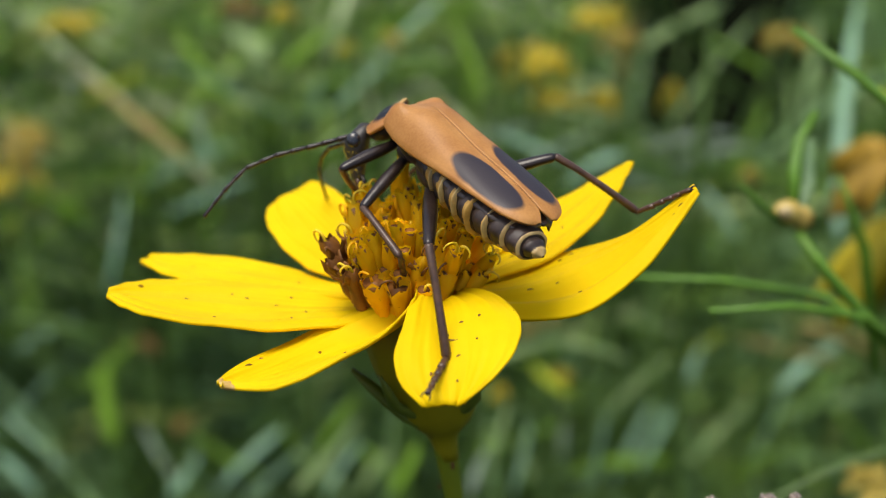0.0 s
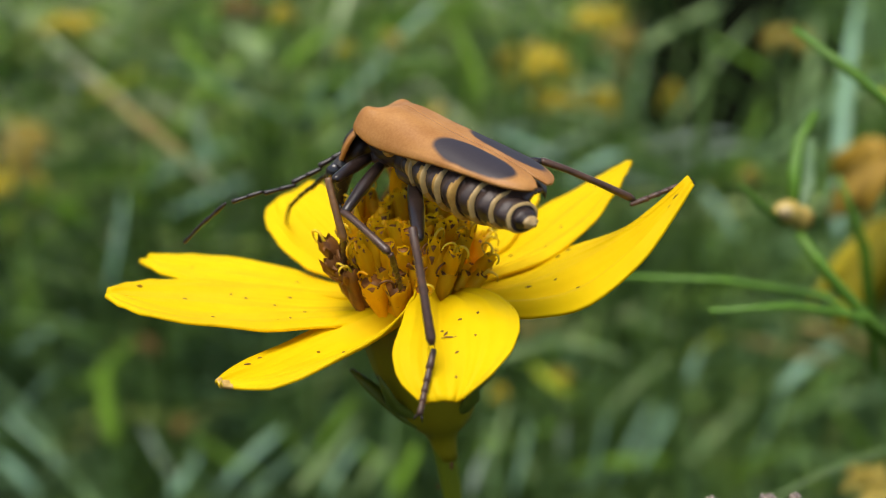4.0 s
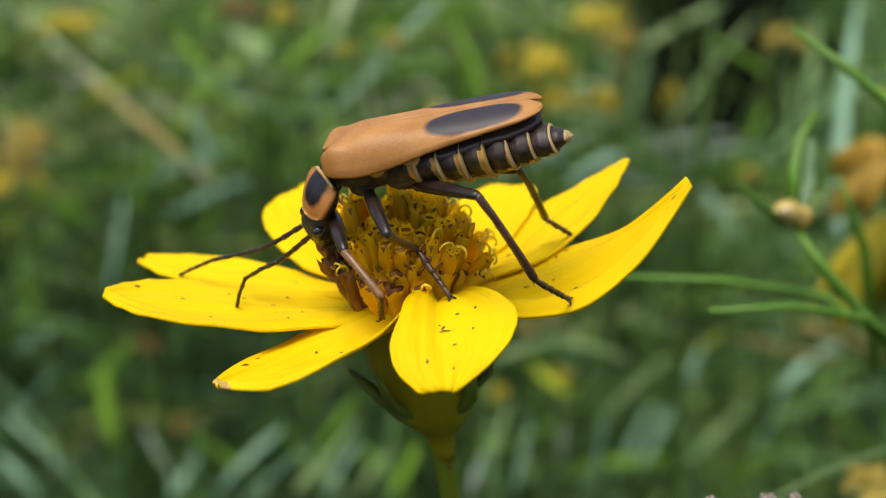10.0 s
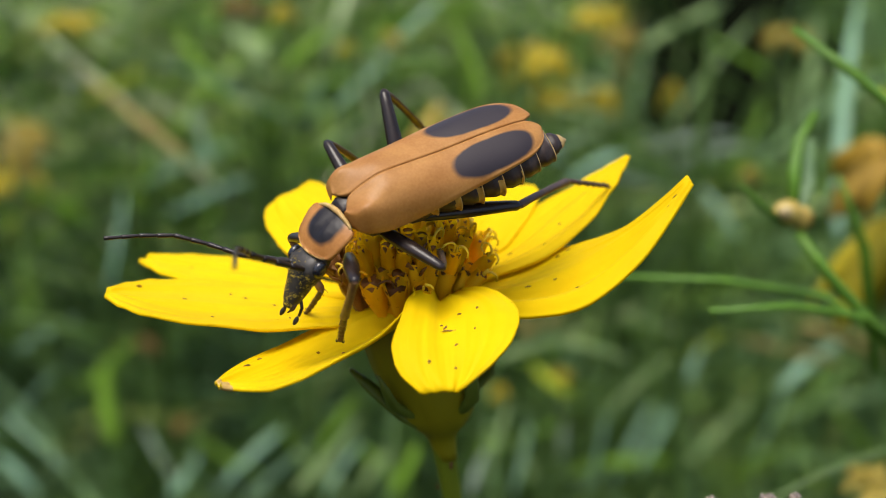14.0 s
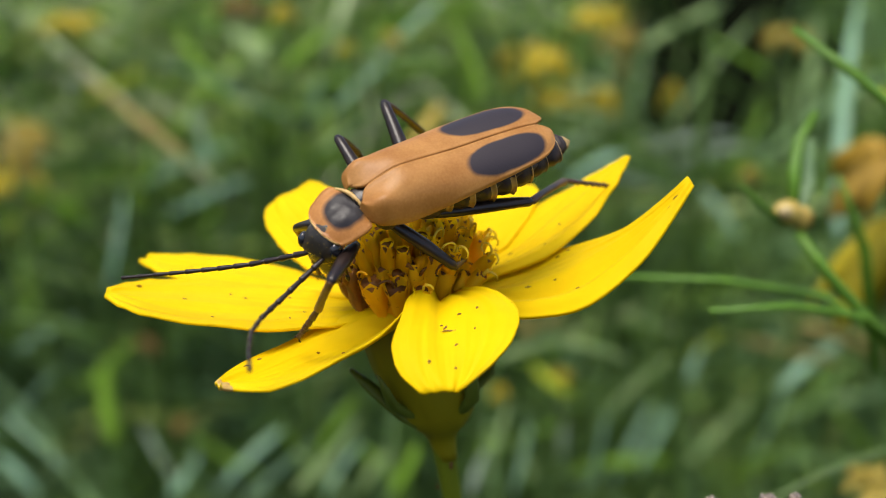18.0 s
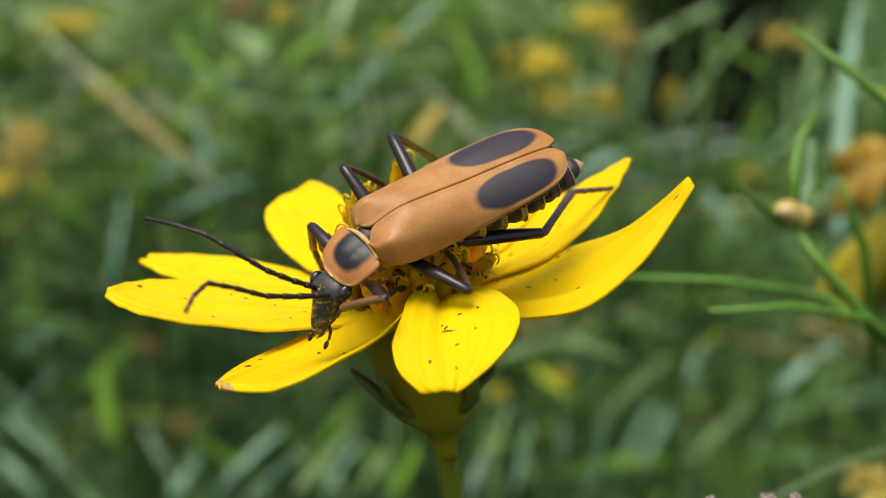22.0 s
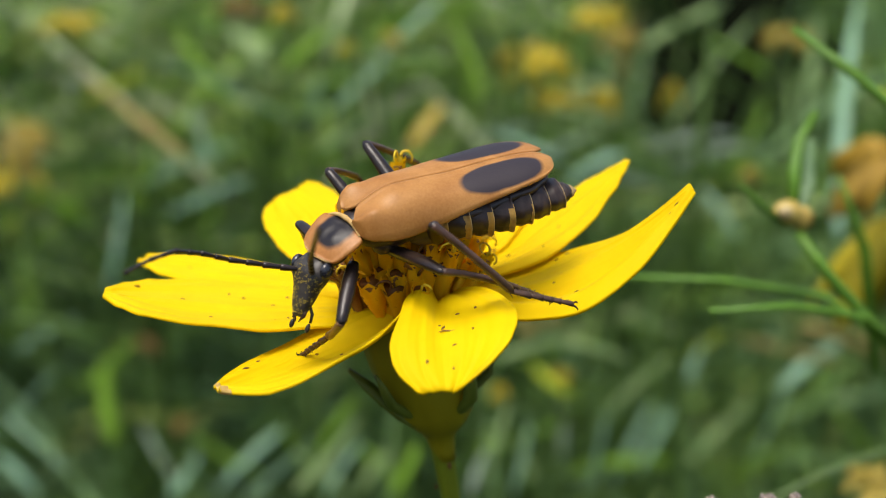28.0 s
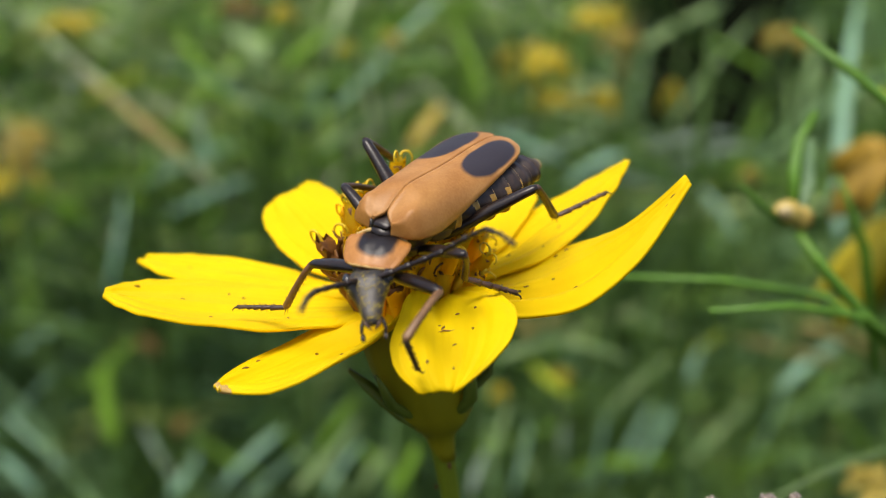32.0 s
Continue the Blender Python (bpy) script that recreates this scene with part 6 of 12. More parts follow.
    walk(LIMB['antenna_L1'], [
        (0, mm(2.31, 1.20, -3.59, -37.2, 39.3, -11.4)), (0.2, mm(2.32, 1.46, -3.41, -25.6, 40.4, 5.1)), (0.4, mm(1.91, 2.05, -3.19, 6.0, 36.8, 45.2)),
        (0.6, mm(1.04, 2.49, -2.80, 37.5, 20.0, 83.5)), (0.8, mm(0.17, 2.48, -2.40, 59.6, 1.5, 108.7)),
        (1, mm(-0.17, 2.36, -2.24, 68.3, -6.4, 118.6)), (1.2, mm(0.11, 2.44, -2.47, 59.7, -1.3, 105.6)),
        (1.4, mm(0.83, 2.34, -2.91, 35.8, 11.4, 74.1)), (1.6, mm(1.52, 1.75, -3.24, 0.5, 23.3, 32.7)),
        (1.8, mm(1.79, 0.99, -3.32, -31.3, 26.4, -4.6)), (2, mm(1.77, 0.65, -3.32, -43.6, 25.6, -20.1)),
        (3, mm(1.58, 0.56, -3.44, -48.7, 26.6, -21.7)), (4.458, mm(2.07, 0.87, -4.29, -30.5, 53.2, -5.0)),
        (5.5, mm(2.29, 1.13, -4.67, 0.3, 66.3, 21.7)), (6, mm(1.29, 2.16, -4.42, 52.0, 53.7, 74.0)), (6.4, mm(1.98, 1.58, -4.50, 7.8, 55.5, 23.7)),
        (6.6, mm(2.31, 1.05, -4.39, -23.4, 46.3, -8.4)), (7, mm(2.43, 0.43, -4.12, -46.9, 30.0, -32.9)),
        (7.6, mm(2.76, 0.82, -3.81, -24.5, 26.1, -2.9)), (8, mm(2.84, 1.14, -3.65, -12.7, 24.0, 14.2)),
        (8.4, mm(2.61, 1.75, -3.52, 12.1, 15.7, 43.7)), (8.6, mm(2.26, 2.04, -3.34, 30.4, 5.0, 64.7)), (8.8, mm(1.87, 2.15, -3.18, 45.8, -5.4, 81.1)),
        (9, mm(1.65, 2.16, -3.14, 53.3, -10.0, 87.8)), (9.2, mm(1.83, 2.11, -3.33, 42.7, -5.1, 76.5)), (9.4, mm(2.28, 1.79, -3.79, 17.0, 8.0, 50.8)),
        (9.6, mm(2.59, 1.11, -4.24, -14.7, 21.7, 18.3)), (9.8, mm(2.58, 0.44, -4.44, -43.8, 28.4, -12.2)),
        (10, mm(2.53, 0.15, -4.33, -56.2, 28.8, -25.0)), (10.25, mm(2.53, 1.77, -4.10, 5.5, 27.7, 34.5)),
        (10.5, mm(1.95, 2.98, -3.46, 50.7, 5.2, 82.4)), (10.75, mm(2.00, 2.66, -4.17, 61.4, 19.4, 84.2)),
        (11, mm(1.93, 2.10, -4.58, 76.9, 33.1, 86.8)), (11.5, mm(1.93, 2.72, -2.79, 79.3, 32.6, 109.8)),
        (11.75, mm(2.16, 2.33, -2.50, 59.9, 2.4, 92.2)), (12, mm(2.55, 1.98, -1.82, 35.0, -29.0, 71.3)),
        (12.25, mm(2.66, 1.69, -1.59, 14.2, -45.5, 61.1)), (12.5, mm(2.68, 1.29, -1.40, -24.0, -61.6, 44.7)),
        (13, mm(3.03, 1.02, -1.03, 6.3, -55.1, 1.8)), (14, mm(3.16, 0.79, -1.25, 12.3, -44.2, -8.3)), (16.2, mm(3.29, 1.49, -1.56, 0.0, -23.3, 20.0)),
        (17, mm(3.25, 1.66, -1.64, -1.3, -19.2, 24.7)), (18, mm(3.10, 1.51, -2.43, 4.2, 1.6, 22.4)), (19, mm(3.06, 1.73, -2.39, 9.5, -0.8, 23.8)),
        (19.4, mm(3.23, 1.32, -2.16, -3.3, -2.4, 5.2)), (19.8, mm(3.23, 0.66, -1.75, -7.4, -4.4, -23.4)),
        (20, mm(3.19, 0.54, -1.65, -5.7, -4.8, -29.1)), (21, mm(3.28, 0.41, -1.63, -5.4, -7.2, -34.5)),
        (21.6, mm(3.31, 0.70, -1.40, 7.5, -20.0, -21.2)), (22, mm(3.28, 0.87, -1.28, 12.9, -26.5, -12.8)),
        (23, mm(3.15, 0.91, -1.14, 8.7, -44.2, 1.0)), (24, mm(3.24, 0.93, -0.72, 12.9, -43.3, -3.9)), (24.4, mm(3.24, 1.34, -0.62, 8.1, -44.7, 17.6)),
        (24.8, mm(3.01, 1.91, -0.65, 2.8, -38.3, 48.5)), (25, mm(2.94, 2.01, -0.71, 2.3, -35.6, 53.8)),
        (27.083, mm(2.38, 1.52, -1.07, 4.9, -54.2, 72.3)), (27.5, mm(2.35, 1.47, -1.10, 6.9, -55.9, 74.2)),
        (28, mm(2.41, 1.81, -0.92, 9.1, -47.8, 68.9)), (28.4, mm(2.87, 1.63, -1.03, 1.9, -42.4, 49.8)),
        (28.6, mm(3.21, 1.44, -1.22, -5.6, -35.4, 36.6)), (29, mm(3.55, 1.18, -1.48, -13.3, -25.3, 24.0)),
        (29.6, mm(3.24, 1.77, -1.19, -3.1, -34.3, 41.3)), (30, mm(3.05, 2.06, -1.08, 0.1, -37.7, 51.5)),
        (30.4, mm(2.66, 2.00, -1.07, 5.3, -41.3, 68.6)), (30.6, mm(2.28, 1.91, -1.12, 23.0, -42.1, 84.3)),
        (30.8, mm(1.96, 1.79, -1.21, 62.8, -41.0, 97.5)), (31, mm(1.87, 1.72, -1.28, 89.1, -40.0, 102.9)),
        (31.2, mm(1.85, 1.76, -1.27, 73.1, -38.9, 103.7)), (31.4, mm(1.73, 1.89, -1.19, 46.5, -36.3, 106.2)),
        (31.6, mm(1.57, 2.04, -1.09, 24.7, -33.2, 109.2)), (32, mm(1.34, 2.26, -0.94, 2.8, -30.9, 113.9)),])
    walk(LIMB['antenna_L2'], [
        (0, mm(3.38, 0.98, -4.49, -47.0, 49.6, -25.3)), (0.2, mm(3.40, 1.56, -4.34, -32.3, 55.7, -3.8)),
        (0.4, mm(2.71, 2.86, -4.03, 14.9, 53.1, 57.6)), (0.6, mm(1.18, 3.80, -3.28, 43.2, 25.0, 98.0)),
        (0.8, mm(-0.27, 3.80, -2.44, 59.2, -4.7, 118.7)), (1, mm(-0.84, 3.59, -2.09, 66.6, -17.6, 127.4)),
        (1.2, mm(-0.26, 3.80, -2.44, 58.7, -20.0, 110.9)), (1.4, mm(1.21, 3.66, -3.19, 36.1, -19.3, 70.2)),
        (1.6, mm(2.61, 2.45, -3.80, -0.8, -6.2, 24.4)), (1.8, mm(3.05, 0.89, -3.94, -33.2, 9.6, -10.6)),
        (2, mm(2.97, 0.21, -3.93, -45.5, 16.0, -25.6)), (3, mm(2.75, 0.09, -4.07, -50.3, 19.6, -25.8)),
        (4.042, mm(2.90, 0.48, -4.95, -38.8, 43.0, -11.1)), (4.667, mm(2.89, 0.95, -5.62, -8.8, 61.5, 18.1)),
        (5.5, mm(2.81, 1.34, -5.96, 34.1, 65.8, 58.5)), (6, mm(1.45, 3.25, -5.29, -4.0, 72.8, 13.1)),
        (6.4, mm(2.69, 1.89, -5.63, -27.8, 59.8, -18.0)), (6.8, mm(3.44, 0.09, -4.99, -46.2, 36.8, -35.3)),
        (7, mm(3.44, -0.22, -4.80, -49.2, 32.4, -37.5)), (7.6, mm(4.00, 0.76, -4.42, -26.6, 30.7, -7.5)),
        (8, mm(4.07, 1.44, -4.20, -14.9, 29.6, 9.2)), (8.2, mm(3.97, 1.88, -4.14, -6.2, 28.7, 21.0)), (8.4, mm(3.58, 2.66, -3.89, 12.8, 23.2, 46.0)),
        (8.6, mm(2.84, 3.29, -3.46, 31.5, 10.6, 71.8)), (8.8, mm(2.08, 3.52, -3.05, 45.1, -2.9, 91.2)), (9, mm(1.70, 3.53, -2.89, 51.4, -9.1, 99.1)),
        (9.2, mm(2.14, 3.45, -3.21, 41.9, -5.4, 85.3)), (9.4, mm(3.15, 2.85, -3.98, 17.4, 5.3, 53.9)),
        (9.6, mm(3.81, 1.51, -4.75, -15.4, 16.3, 16.3)), (9.8, mm(3.76, 0.18, -5.09, -45.7, 20.6, -17.0)),
        (10, mm(3.45, 0.17, -4.73, -58.5, 20.3, -30.6)), (10.25, mm(3.55, 2.48, -4.75, 5.0, 10.9, 33.2)),
        (10.5, mm(2.13, 4.39, -3.59, 50.2, -11.8, 91.5)), (11, mm(2.14, 3.55, -5.15, 74.7, -3.2, 78.6)),
        (11.25, mm(1.69, 3.50, -4.42, 87.1, 32.8, 113.4)), (11.5, mm(1.85, 4.18, -3.02, -45.7, 125.1, 2.8)),
        (11.75, mm(2.11, 3.73, -2.56, 61.8, 12.5, 106.7)), (12, mm(2.94, 3.14, -1.15, 44.3, -39.8, 54.8)),
        (12.25, mm(3.13, 2.54, -0.60, 19.4, -46.7, 54.0)), (12.5, mm(3.16, 1.76, -0.17, -32.7, -55.0, 54.8)),
        (13, mm(3.83, 1.04, 0.12, -19.2, -61.0, 31.6)), (14, mm(4.14, 0.65, -0.28, -25.5, -58.8, 38.5)),
        (17, mm(4.43, 2.21, -1.18, -16.6, -42.1, 53.7)), (18, mm(4.37, 2.03, -2.47, 2.0, -23.0, 33.7)), (19, mm(4.34, 2.29, -2.37, 9.1, -20.4, 26.1)),
        (19.4, mm(4.62, 1.45, -2.11, -3.0, -21.4, 3.9)), (19.6, mm(4.64, 0.71, -1.86, -7.1, -19.7, -13.7)),
        (20, mm(4.41, -0.13, -1.53, -5.0, -14.9, -33.0)), (21, mm(4.42, -0.38, -1.46, -4.1, -7.9, -43.4)),
        (21.6, mm(4.52, 0.23, -0.92, 12.1, -28.5, -32.5)), (22, mm(4.50, 0.59, -0.66, 17.2, -37.7, -21.0)),
        (22.6, mm(4.29, 0.80, -0.33, -1.0, -54.1, 12.4)), (23, mm(4.14, 0.93, -0.17, -22.1, -57.1, 39.9)),
        (24, mm(4.25, 0.85, 0.23, -18.7, -57.7, 36.1)), (24.6, mm(3.99, 2.26, 0.34, -11.7, -50.9, 57.1)),
        (25, mm(3.61, 2.92, 0.11, -5.6, -44.9, 66.0)), (27.5, mm(2.56, 2.21, 0.05, 6.9, -50.2, 74.2)), (28, mm(2.74, 2.67, 0.11, 6.5, -46.0, 72.4)),
        (28.4, mm(3.52, 2.41, -0.10, -5.4, -40.6, 60.7)), (28.8, mm(4.54, 1.82, -0.75, -20.7, -29.8, 46.6)),
        (29, mm(4.70, 1.68, -0.89, -22.4, -27.5, 44.4)), (29.6, mm(4.09, 2.52, -0.41, -12.9, -47.8, 56.0)),
        (30, mm(3.72, 2.92, -0.23, -11.1, -57.9, 66.5)), (30.4, mm(3.04, 2.96, -0.16, 2.7, -49.0, 72.3)),
        (30.6, mm(2.38, 2.93, -0.19, 28.5, -41.5, 76.1)), (30.8, mm(1.83, 2.82, -0.31, 74.5, -35.1, 78.6)),
        (31, mm(1.64, 2.74, -0.40, 103.0, -32.3, 79.4)), (31.2, mm(1.59, 2.79, -0.41, 87.4, -33.3, 79.9)),
        (31.4, mm(1.42, 2.95, -0.38, 61.3, -35.6, 81.2)), (31.6, mm(1.20, 3.14, -0.34, 40.2, -38.5, 83.0)),
        (32, mm(0.86, 3.34, -0.23, 19.9, -43.8, 86.2)),])
    walk(LIMB['antenna_L3'], [
        (0, mm(4.22, 0.59, -5.58, -58.6, 54.8, -40.0)), (0.2, mm(4.19, 1.50, -5.51, -48.8, 65.6, -22.6)),
        (0.4, mm(3.16, 3.58, -5.16, 32.9, 67.2, 78.2)), (0.6, mm(1.01, 5.06, -3.88, 50.3, 28.7, 113.8)),
        (0.8, mm(-0.95, 5.03, -2.32, 58.5, -6.1, 126.0)), (1, mm(-1.66, 4.64, -1.66, 65.3, -20.6, 130.9)),
        (1.2, mm(-0.74, 5.03, -1.96, 57.8, -25.8, 113.5)), (1.4, mm(1.66, 4.92, -2.72, 36.4, -28.9, 69.3)),
        (1.6, mm(3.88, 3.02, -3.65, -0.3, -15.5, 21.6)), (1.8, mm(4.42, 0.63, -4.18, -33.4, 3.8, -12.8)),
        (2, mm(4.19, -0.37, -4.31, -46.0, 12.6, -27.7)), (3, mm(3.94, -0.49, -4.54, -50.7, 16.8, -27.2)),
        (4.042, mm(3.90, 0.28, -5.91, -43.6, 44.3, -18.1)), (4.667, mm(3.53, 1.16, -6.86, -17.4, 69.3, 8.8)),
        (5.5, mm(3.12, 1.83, -7.24, 53.4, 74.1, 79.0)), (6, mm(1.65, 4.27, -5.81, -45.4, 79.5, -29.3)),
        (6.4, mm(3.36, 1.67, -6.82, -48.1, 64.5, -40.7)), (6.8, mm(4.34, -0.55, -5.83, -50.9, 40.7, -42.8)),
        (7, mm(4.36, -0.92, -5.54, -52.3, 36.2, -42.9)), (7.6, mm(5.17, 0.60, -5.13, -28.4, 40.1, -10.6)),
        (8, mm(5.12, 1.97, -4.63, -15.1, 40.6, 8.7)), (8.2, mm(5.11, 2.31, -4.80, -5.1, 39.9, 23.1)), (8.4, mm(4.46, 3.58, -4.44, 15.8, 32.4, 52.4)),
        (8.6, mm(3.27, 4.59, -3.73, 33.0, 15.7, 78.5)), (8.8, mm(2.06, 4.90, -2.99, 45.0, -1.0, 95.8)), (9, mm(1.49, 4.88, -2.67, 50.9, -8.6, 102.7)),
        (9.2, mm(2.26, 4.83, -3.09, 41.5, -3.5, 89.8)), (9.4, mm(3.97, 3.96, -4.11, 18.1, 10.5, 59.5)),
        (9.6, mm(5.08, 1.88, -5.14, -14.4, 24.0, 19.2)), (9.8, mm(5.00, -0.19, -5.57, -46.3, 27.3, -18.4)),
        (10, mm(4.34, 0.12, -4.93, -59.5, 25.7, -33.3)), (10.25, mm(4.71, 3.23, -5.02, 6.4, 14.6, 39.5)),
        (10.5, mm(2.10, 5.79, -3.29, 48.5, -16.3, 98.3)), (11, mm(2.42, 4.92, -5.06, 74.8, -13.7, 77.7)),
        (11.25, mm(1.22, 4.57, -5.17, 90.1, 31.3, 119.1)), (11.5, mm(1.38, 4.48, -3.64, -30.8, 128.6, 21.3)),
        (11.75, mm(1.72, 5.04, -2.86, 62.9, 14.3, 111.8)), (12, mm(3.55, 4.01, -0.26, 48.6, -42.8, 48.5)),
        (12.25, mm(3.69, 3.32, 0.42, 21.3, -46.6, 51.4)), (12.5, mm(3.61, 2.41, 0.97, -34.3, -51.9, 56.9)),
        (13, mm(4.41, 1.40, 1.34, -29.5, -59.8, 43.3)), (14, mm(4.70, 1.09, 0.89, -43.4, -53.8, 60.0)),
        (17, mm(5.04, 3.04, -0.26, -27.3, -45.3, 69.1)), (18, mm(5.44, 2.74, -1.94, -2.9, -30.4, 44.6)),
        (19, mm(5.51, 2.87, -1.88, 5.1, -28.7, 35.7)), (19.4, mm(5.91, 1.54, -1.60, -5.5, -22.8, 10.4)),
        (19.6, mm(5.91, 0.40, -1.40, -8.2, -15.3, -10.1)), (20, mm(5.54, -0.86, -1.18, -4.7, -5.5, -34.1)),
        (21, mm(5.42, -1.32, -1.26, -4.1, 5.6, -44.8)), (21.4, mm(5.51, -0.88, -0.69, 3.5, -11.5, -32.0)),
        (21.6, mm(5.54, -0.43, -0.26, 6.9, -27.2, -21.3)), (22, mm(5.52, 0.20, 0.19, 8.0, -45.2, -6.9)),
        (22.6, mm(5.09, 0.97, 0.79, -19.1, -55.3, 34.5)), (23, mm(4.72, 1.40, 0.99, -38.6, -53.5, 59.9)),
        (24, mm(4.85, 1.30, 1.41, -35.7, -53.9, 56.6)), (24.6, mm(4.46, 3.00, 1.42, -18.3, -50.6, 65.7)),
        (25, mm(4.01, 3.83, 1.09, -8.2, -47.4, 69.6)), (27.5, mm(2.80, 3.06, 1.10, 6.6, -47.8, 74.5)), (28, mm(3.03, 3.58, 1.10, 5.3, -46.0, 74.1)),
        (28.4, mm(4.04, 3.33, 0.80, -9.2, -37.9, 66.7)), (29, mm(5.58, 2.54, -0.25, -27.4, -22.0, 56.1)),
        (29.6, mm(4.61, 3.30, 0.62, -20.0, -48.0, 65.6)), (30, mm(4.02, 3.58, 0.93, -18.7, -61.6, 75.3)),
        (30.4, mm(3.31, 3.83, 0.88, 1.7, -50.0, 73.5)), (30.6, mm(2.63, 3.93, 0.72, 30.6, -40.1, 72.9)),
        (30.8, mm(2.05, 3.92, 0.48, 77.9, -31.8, 72.5)), (31, mm(1.85, 3.88, 0.34, 106.7, -28.6, 72.2)),
        (31.2, mm(1.80, 3.92, 0.35, 91.7, -29.5, 71.5)), (31.4, mm(1.59, 4.06, 0.43, 67.5, -31.7, 70.1)),
        (31.6, mm(1.33, 4.20, 0.51, 48.8, -34.5, 68.4)), (32, mm(0.91, 4.34, 0.72, 32.8, -39.7, 66.9)),])
    walk(LIMB['antenna_L4'], [
        (0, mm(4.49, 0.37, -6.46, -77.1, 56.8, -62.3)), (0.2, mm(4.73, 1.28, -6.80, -96.3, 68.5, -73.7)),
        (0.4, mm(3.28, 4.12, -6.46, -61.6, 109.3, -12.3)), (0.6, mm(0.51, 6.19, -4.55, 64.2, 30.3, 141.7)),
        (0.8, mm(-1.77, 6.16, -2.17, 57.8, -4.1, 134.4)), (1, mm(-2.51, 5.64, -1.17, 65.2, -18.3, 131.3)),
        (1.2, mm(-1.24, 6.19, -1.35, 57.3, -23.5, 114.3)), (1.4, mm(2.09, 6.07, -2.04, 35.8, -27.2, 70.6)),
        (1.6, mm(5.14, 3.52, -3.27, -0.3, -14.3, 21.6)), (1.8, mm(5.78, 0.32, -4.28, -33.5, 4.7, -13.3)),
        (2, mm(5.41, -1.02, -4.63, -46.1, 13.2, -28.0)), (3, mm(5.14, -1.10, -4.95, -50.6, 16.6, -26.9)),
        (4.042, mm(4.86, -0.03, -6.89, -57.5, 44.8, -37.9)), (4.667, mm(4.03, 1.24, -8.18, -90.5, 70.1, -67.9)),
        (5.5, mm(3.19, 2.21, -8.60, 8.9, 105.3, 36.0)), (6, mm(1.59, 5.55, -5.92, -8.8, 104.7, 6.4)),
        (6.4, mm(3.80, 1.29, -8.07, -94.7, 75.7, -89.9)), (6.6, mm(4.70, -0.12, -7.48, -66.1, 61.6, -62.9)),
        (7, mm(5.17, -1.68, -6.36, -58.6, 42.6, -52.8)), (7.4, mm(5.88, -0.60, -6.19, -46.5, 52.5, -35.3)),
        (7.8, mm(6.29, 1.31, -5.86, -17.2, 63.0, 4.8)), (8, mm(5.96, 2.67, -5.14, -9.9, 63.5, 15.3)), (8.2, mm(6.08, 2.73, -5.69, 6.1, 61.4, 37.2)),
        (8.4, mm(5.17, 4.51, -5.18, 27.7, 47.0, 70.8)), (8.6, mm(3.54, 5.89, -4.10, 36.4, 22.9, 88.7)), (8.8, mm(1.92, 6.28, -2.96, 45.0, 1.2, 97.9)),
        (9, mm(1.19, 6.22, -2.46, 51.1, -8.3, 101.2)), (9.2, mm(2.27, 6.22, -3.00, 41.5, 1.2, 92.5)), (9.4, mm(4.66, 5.13, -4.36, 21.8, 25.1, 71.3)),
        (9.6, mm(6.27, 2.30, -5.70, -6.1, 48.5, 32.9)), (9.8, mm(6.16, -0.58, -6.20, -45.9, 51.9, -17.6)),
        (10, mm(4.81, 0.92, -4.79, -61.1, 46.9, -36.0)), (10.25, mm(5.76, 4.10, -5.37, 16.9, 38.7, 62.3)),
        (10.5, mm(1.89, 7.15, -2.90, 46.5, -12.3, 106.3)), (11, mm(2.70, 6.24, -4.73, 74.1, -11.2, 81.1)),
        (11.25, mm(0.64, 5.61, -5.89, 90.4, 28.0, 119.7)), (11.5, mm(1.41, 5.08, -3.38, -39.8, 127.7, 9.9)),
        (11.75, mm(1.22, 6.29, -3.21, 62.7, 10.1, 110.8)), (12, mm(4.24, 4.78, 0.70, 47.2, -42.2, 50.6)),
        (12.25, mm(4.29, 4.06, 1.43, 21.1, -45.7, 51.6)), (12.5, mm(4.09, 3.13, 2.07, -32.7, -50.8, 54.9)),
        (13, mm(4.91, 1.88, 2.55, -27.9, -56.3, 41.5)), (14, mm(5.11, 1.79, 2.00, -45.4, -42.2, 62.7)),
        (17, mm(5.39, 3.94, 0.73, -30.3, -40.0, 73.4)), (18, mm(6.29, 3.58, -1.23, -10.2, -27.2, 59.5)),
        (19, mm(6.51, 3.58, -1.21, -5.8, -29.7, 57.8)), (19.2, mm(6.76, 3.07, -1.16, -7.5, -24.1, 47.6)),
        (19.4, mm(7.17, 1.77, -1.06, -9.7, -8.4, 26.1)), (19.6, mm(7.23, 0.16, -1.02, -8.7, 11.4, 1.8)),
        (19.8, mm(6.91, -1.12, -1.05, -5.9, 26.1, -21.5)), (20, mm(6.67, -1.64, -1.04, -4.5, 30.8, -32.8)),
        (21, mm(6.40, -2.29, -1.40, -1.0, 46.3, -38.1)), (21.2, mm(6.49, -2.11, -1.10, 4.7, 40.0, -24.6)),
        (21.4, mm(6.66, -1.59, -0.41, 5.9, 20.0, -1.5)), (21.6, mm(6.70, -0.87, 0.37, -5.5, -7.4, 18.4)),
        (21.8, mm(6.58, -0.21, 0.95, -20.3, -30.5, 35.6)), (22, mm(6.49, 0.08, 1.17, -28.0, -39.4, 44.6)),
        (23, mm(5.13, 2.13, 2.11, -42.4, -42.7, 65.1)), (24, mm(5.30, 1.98, 2.54, -38.7, -42.2, 60.6)),
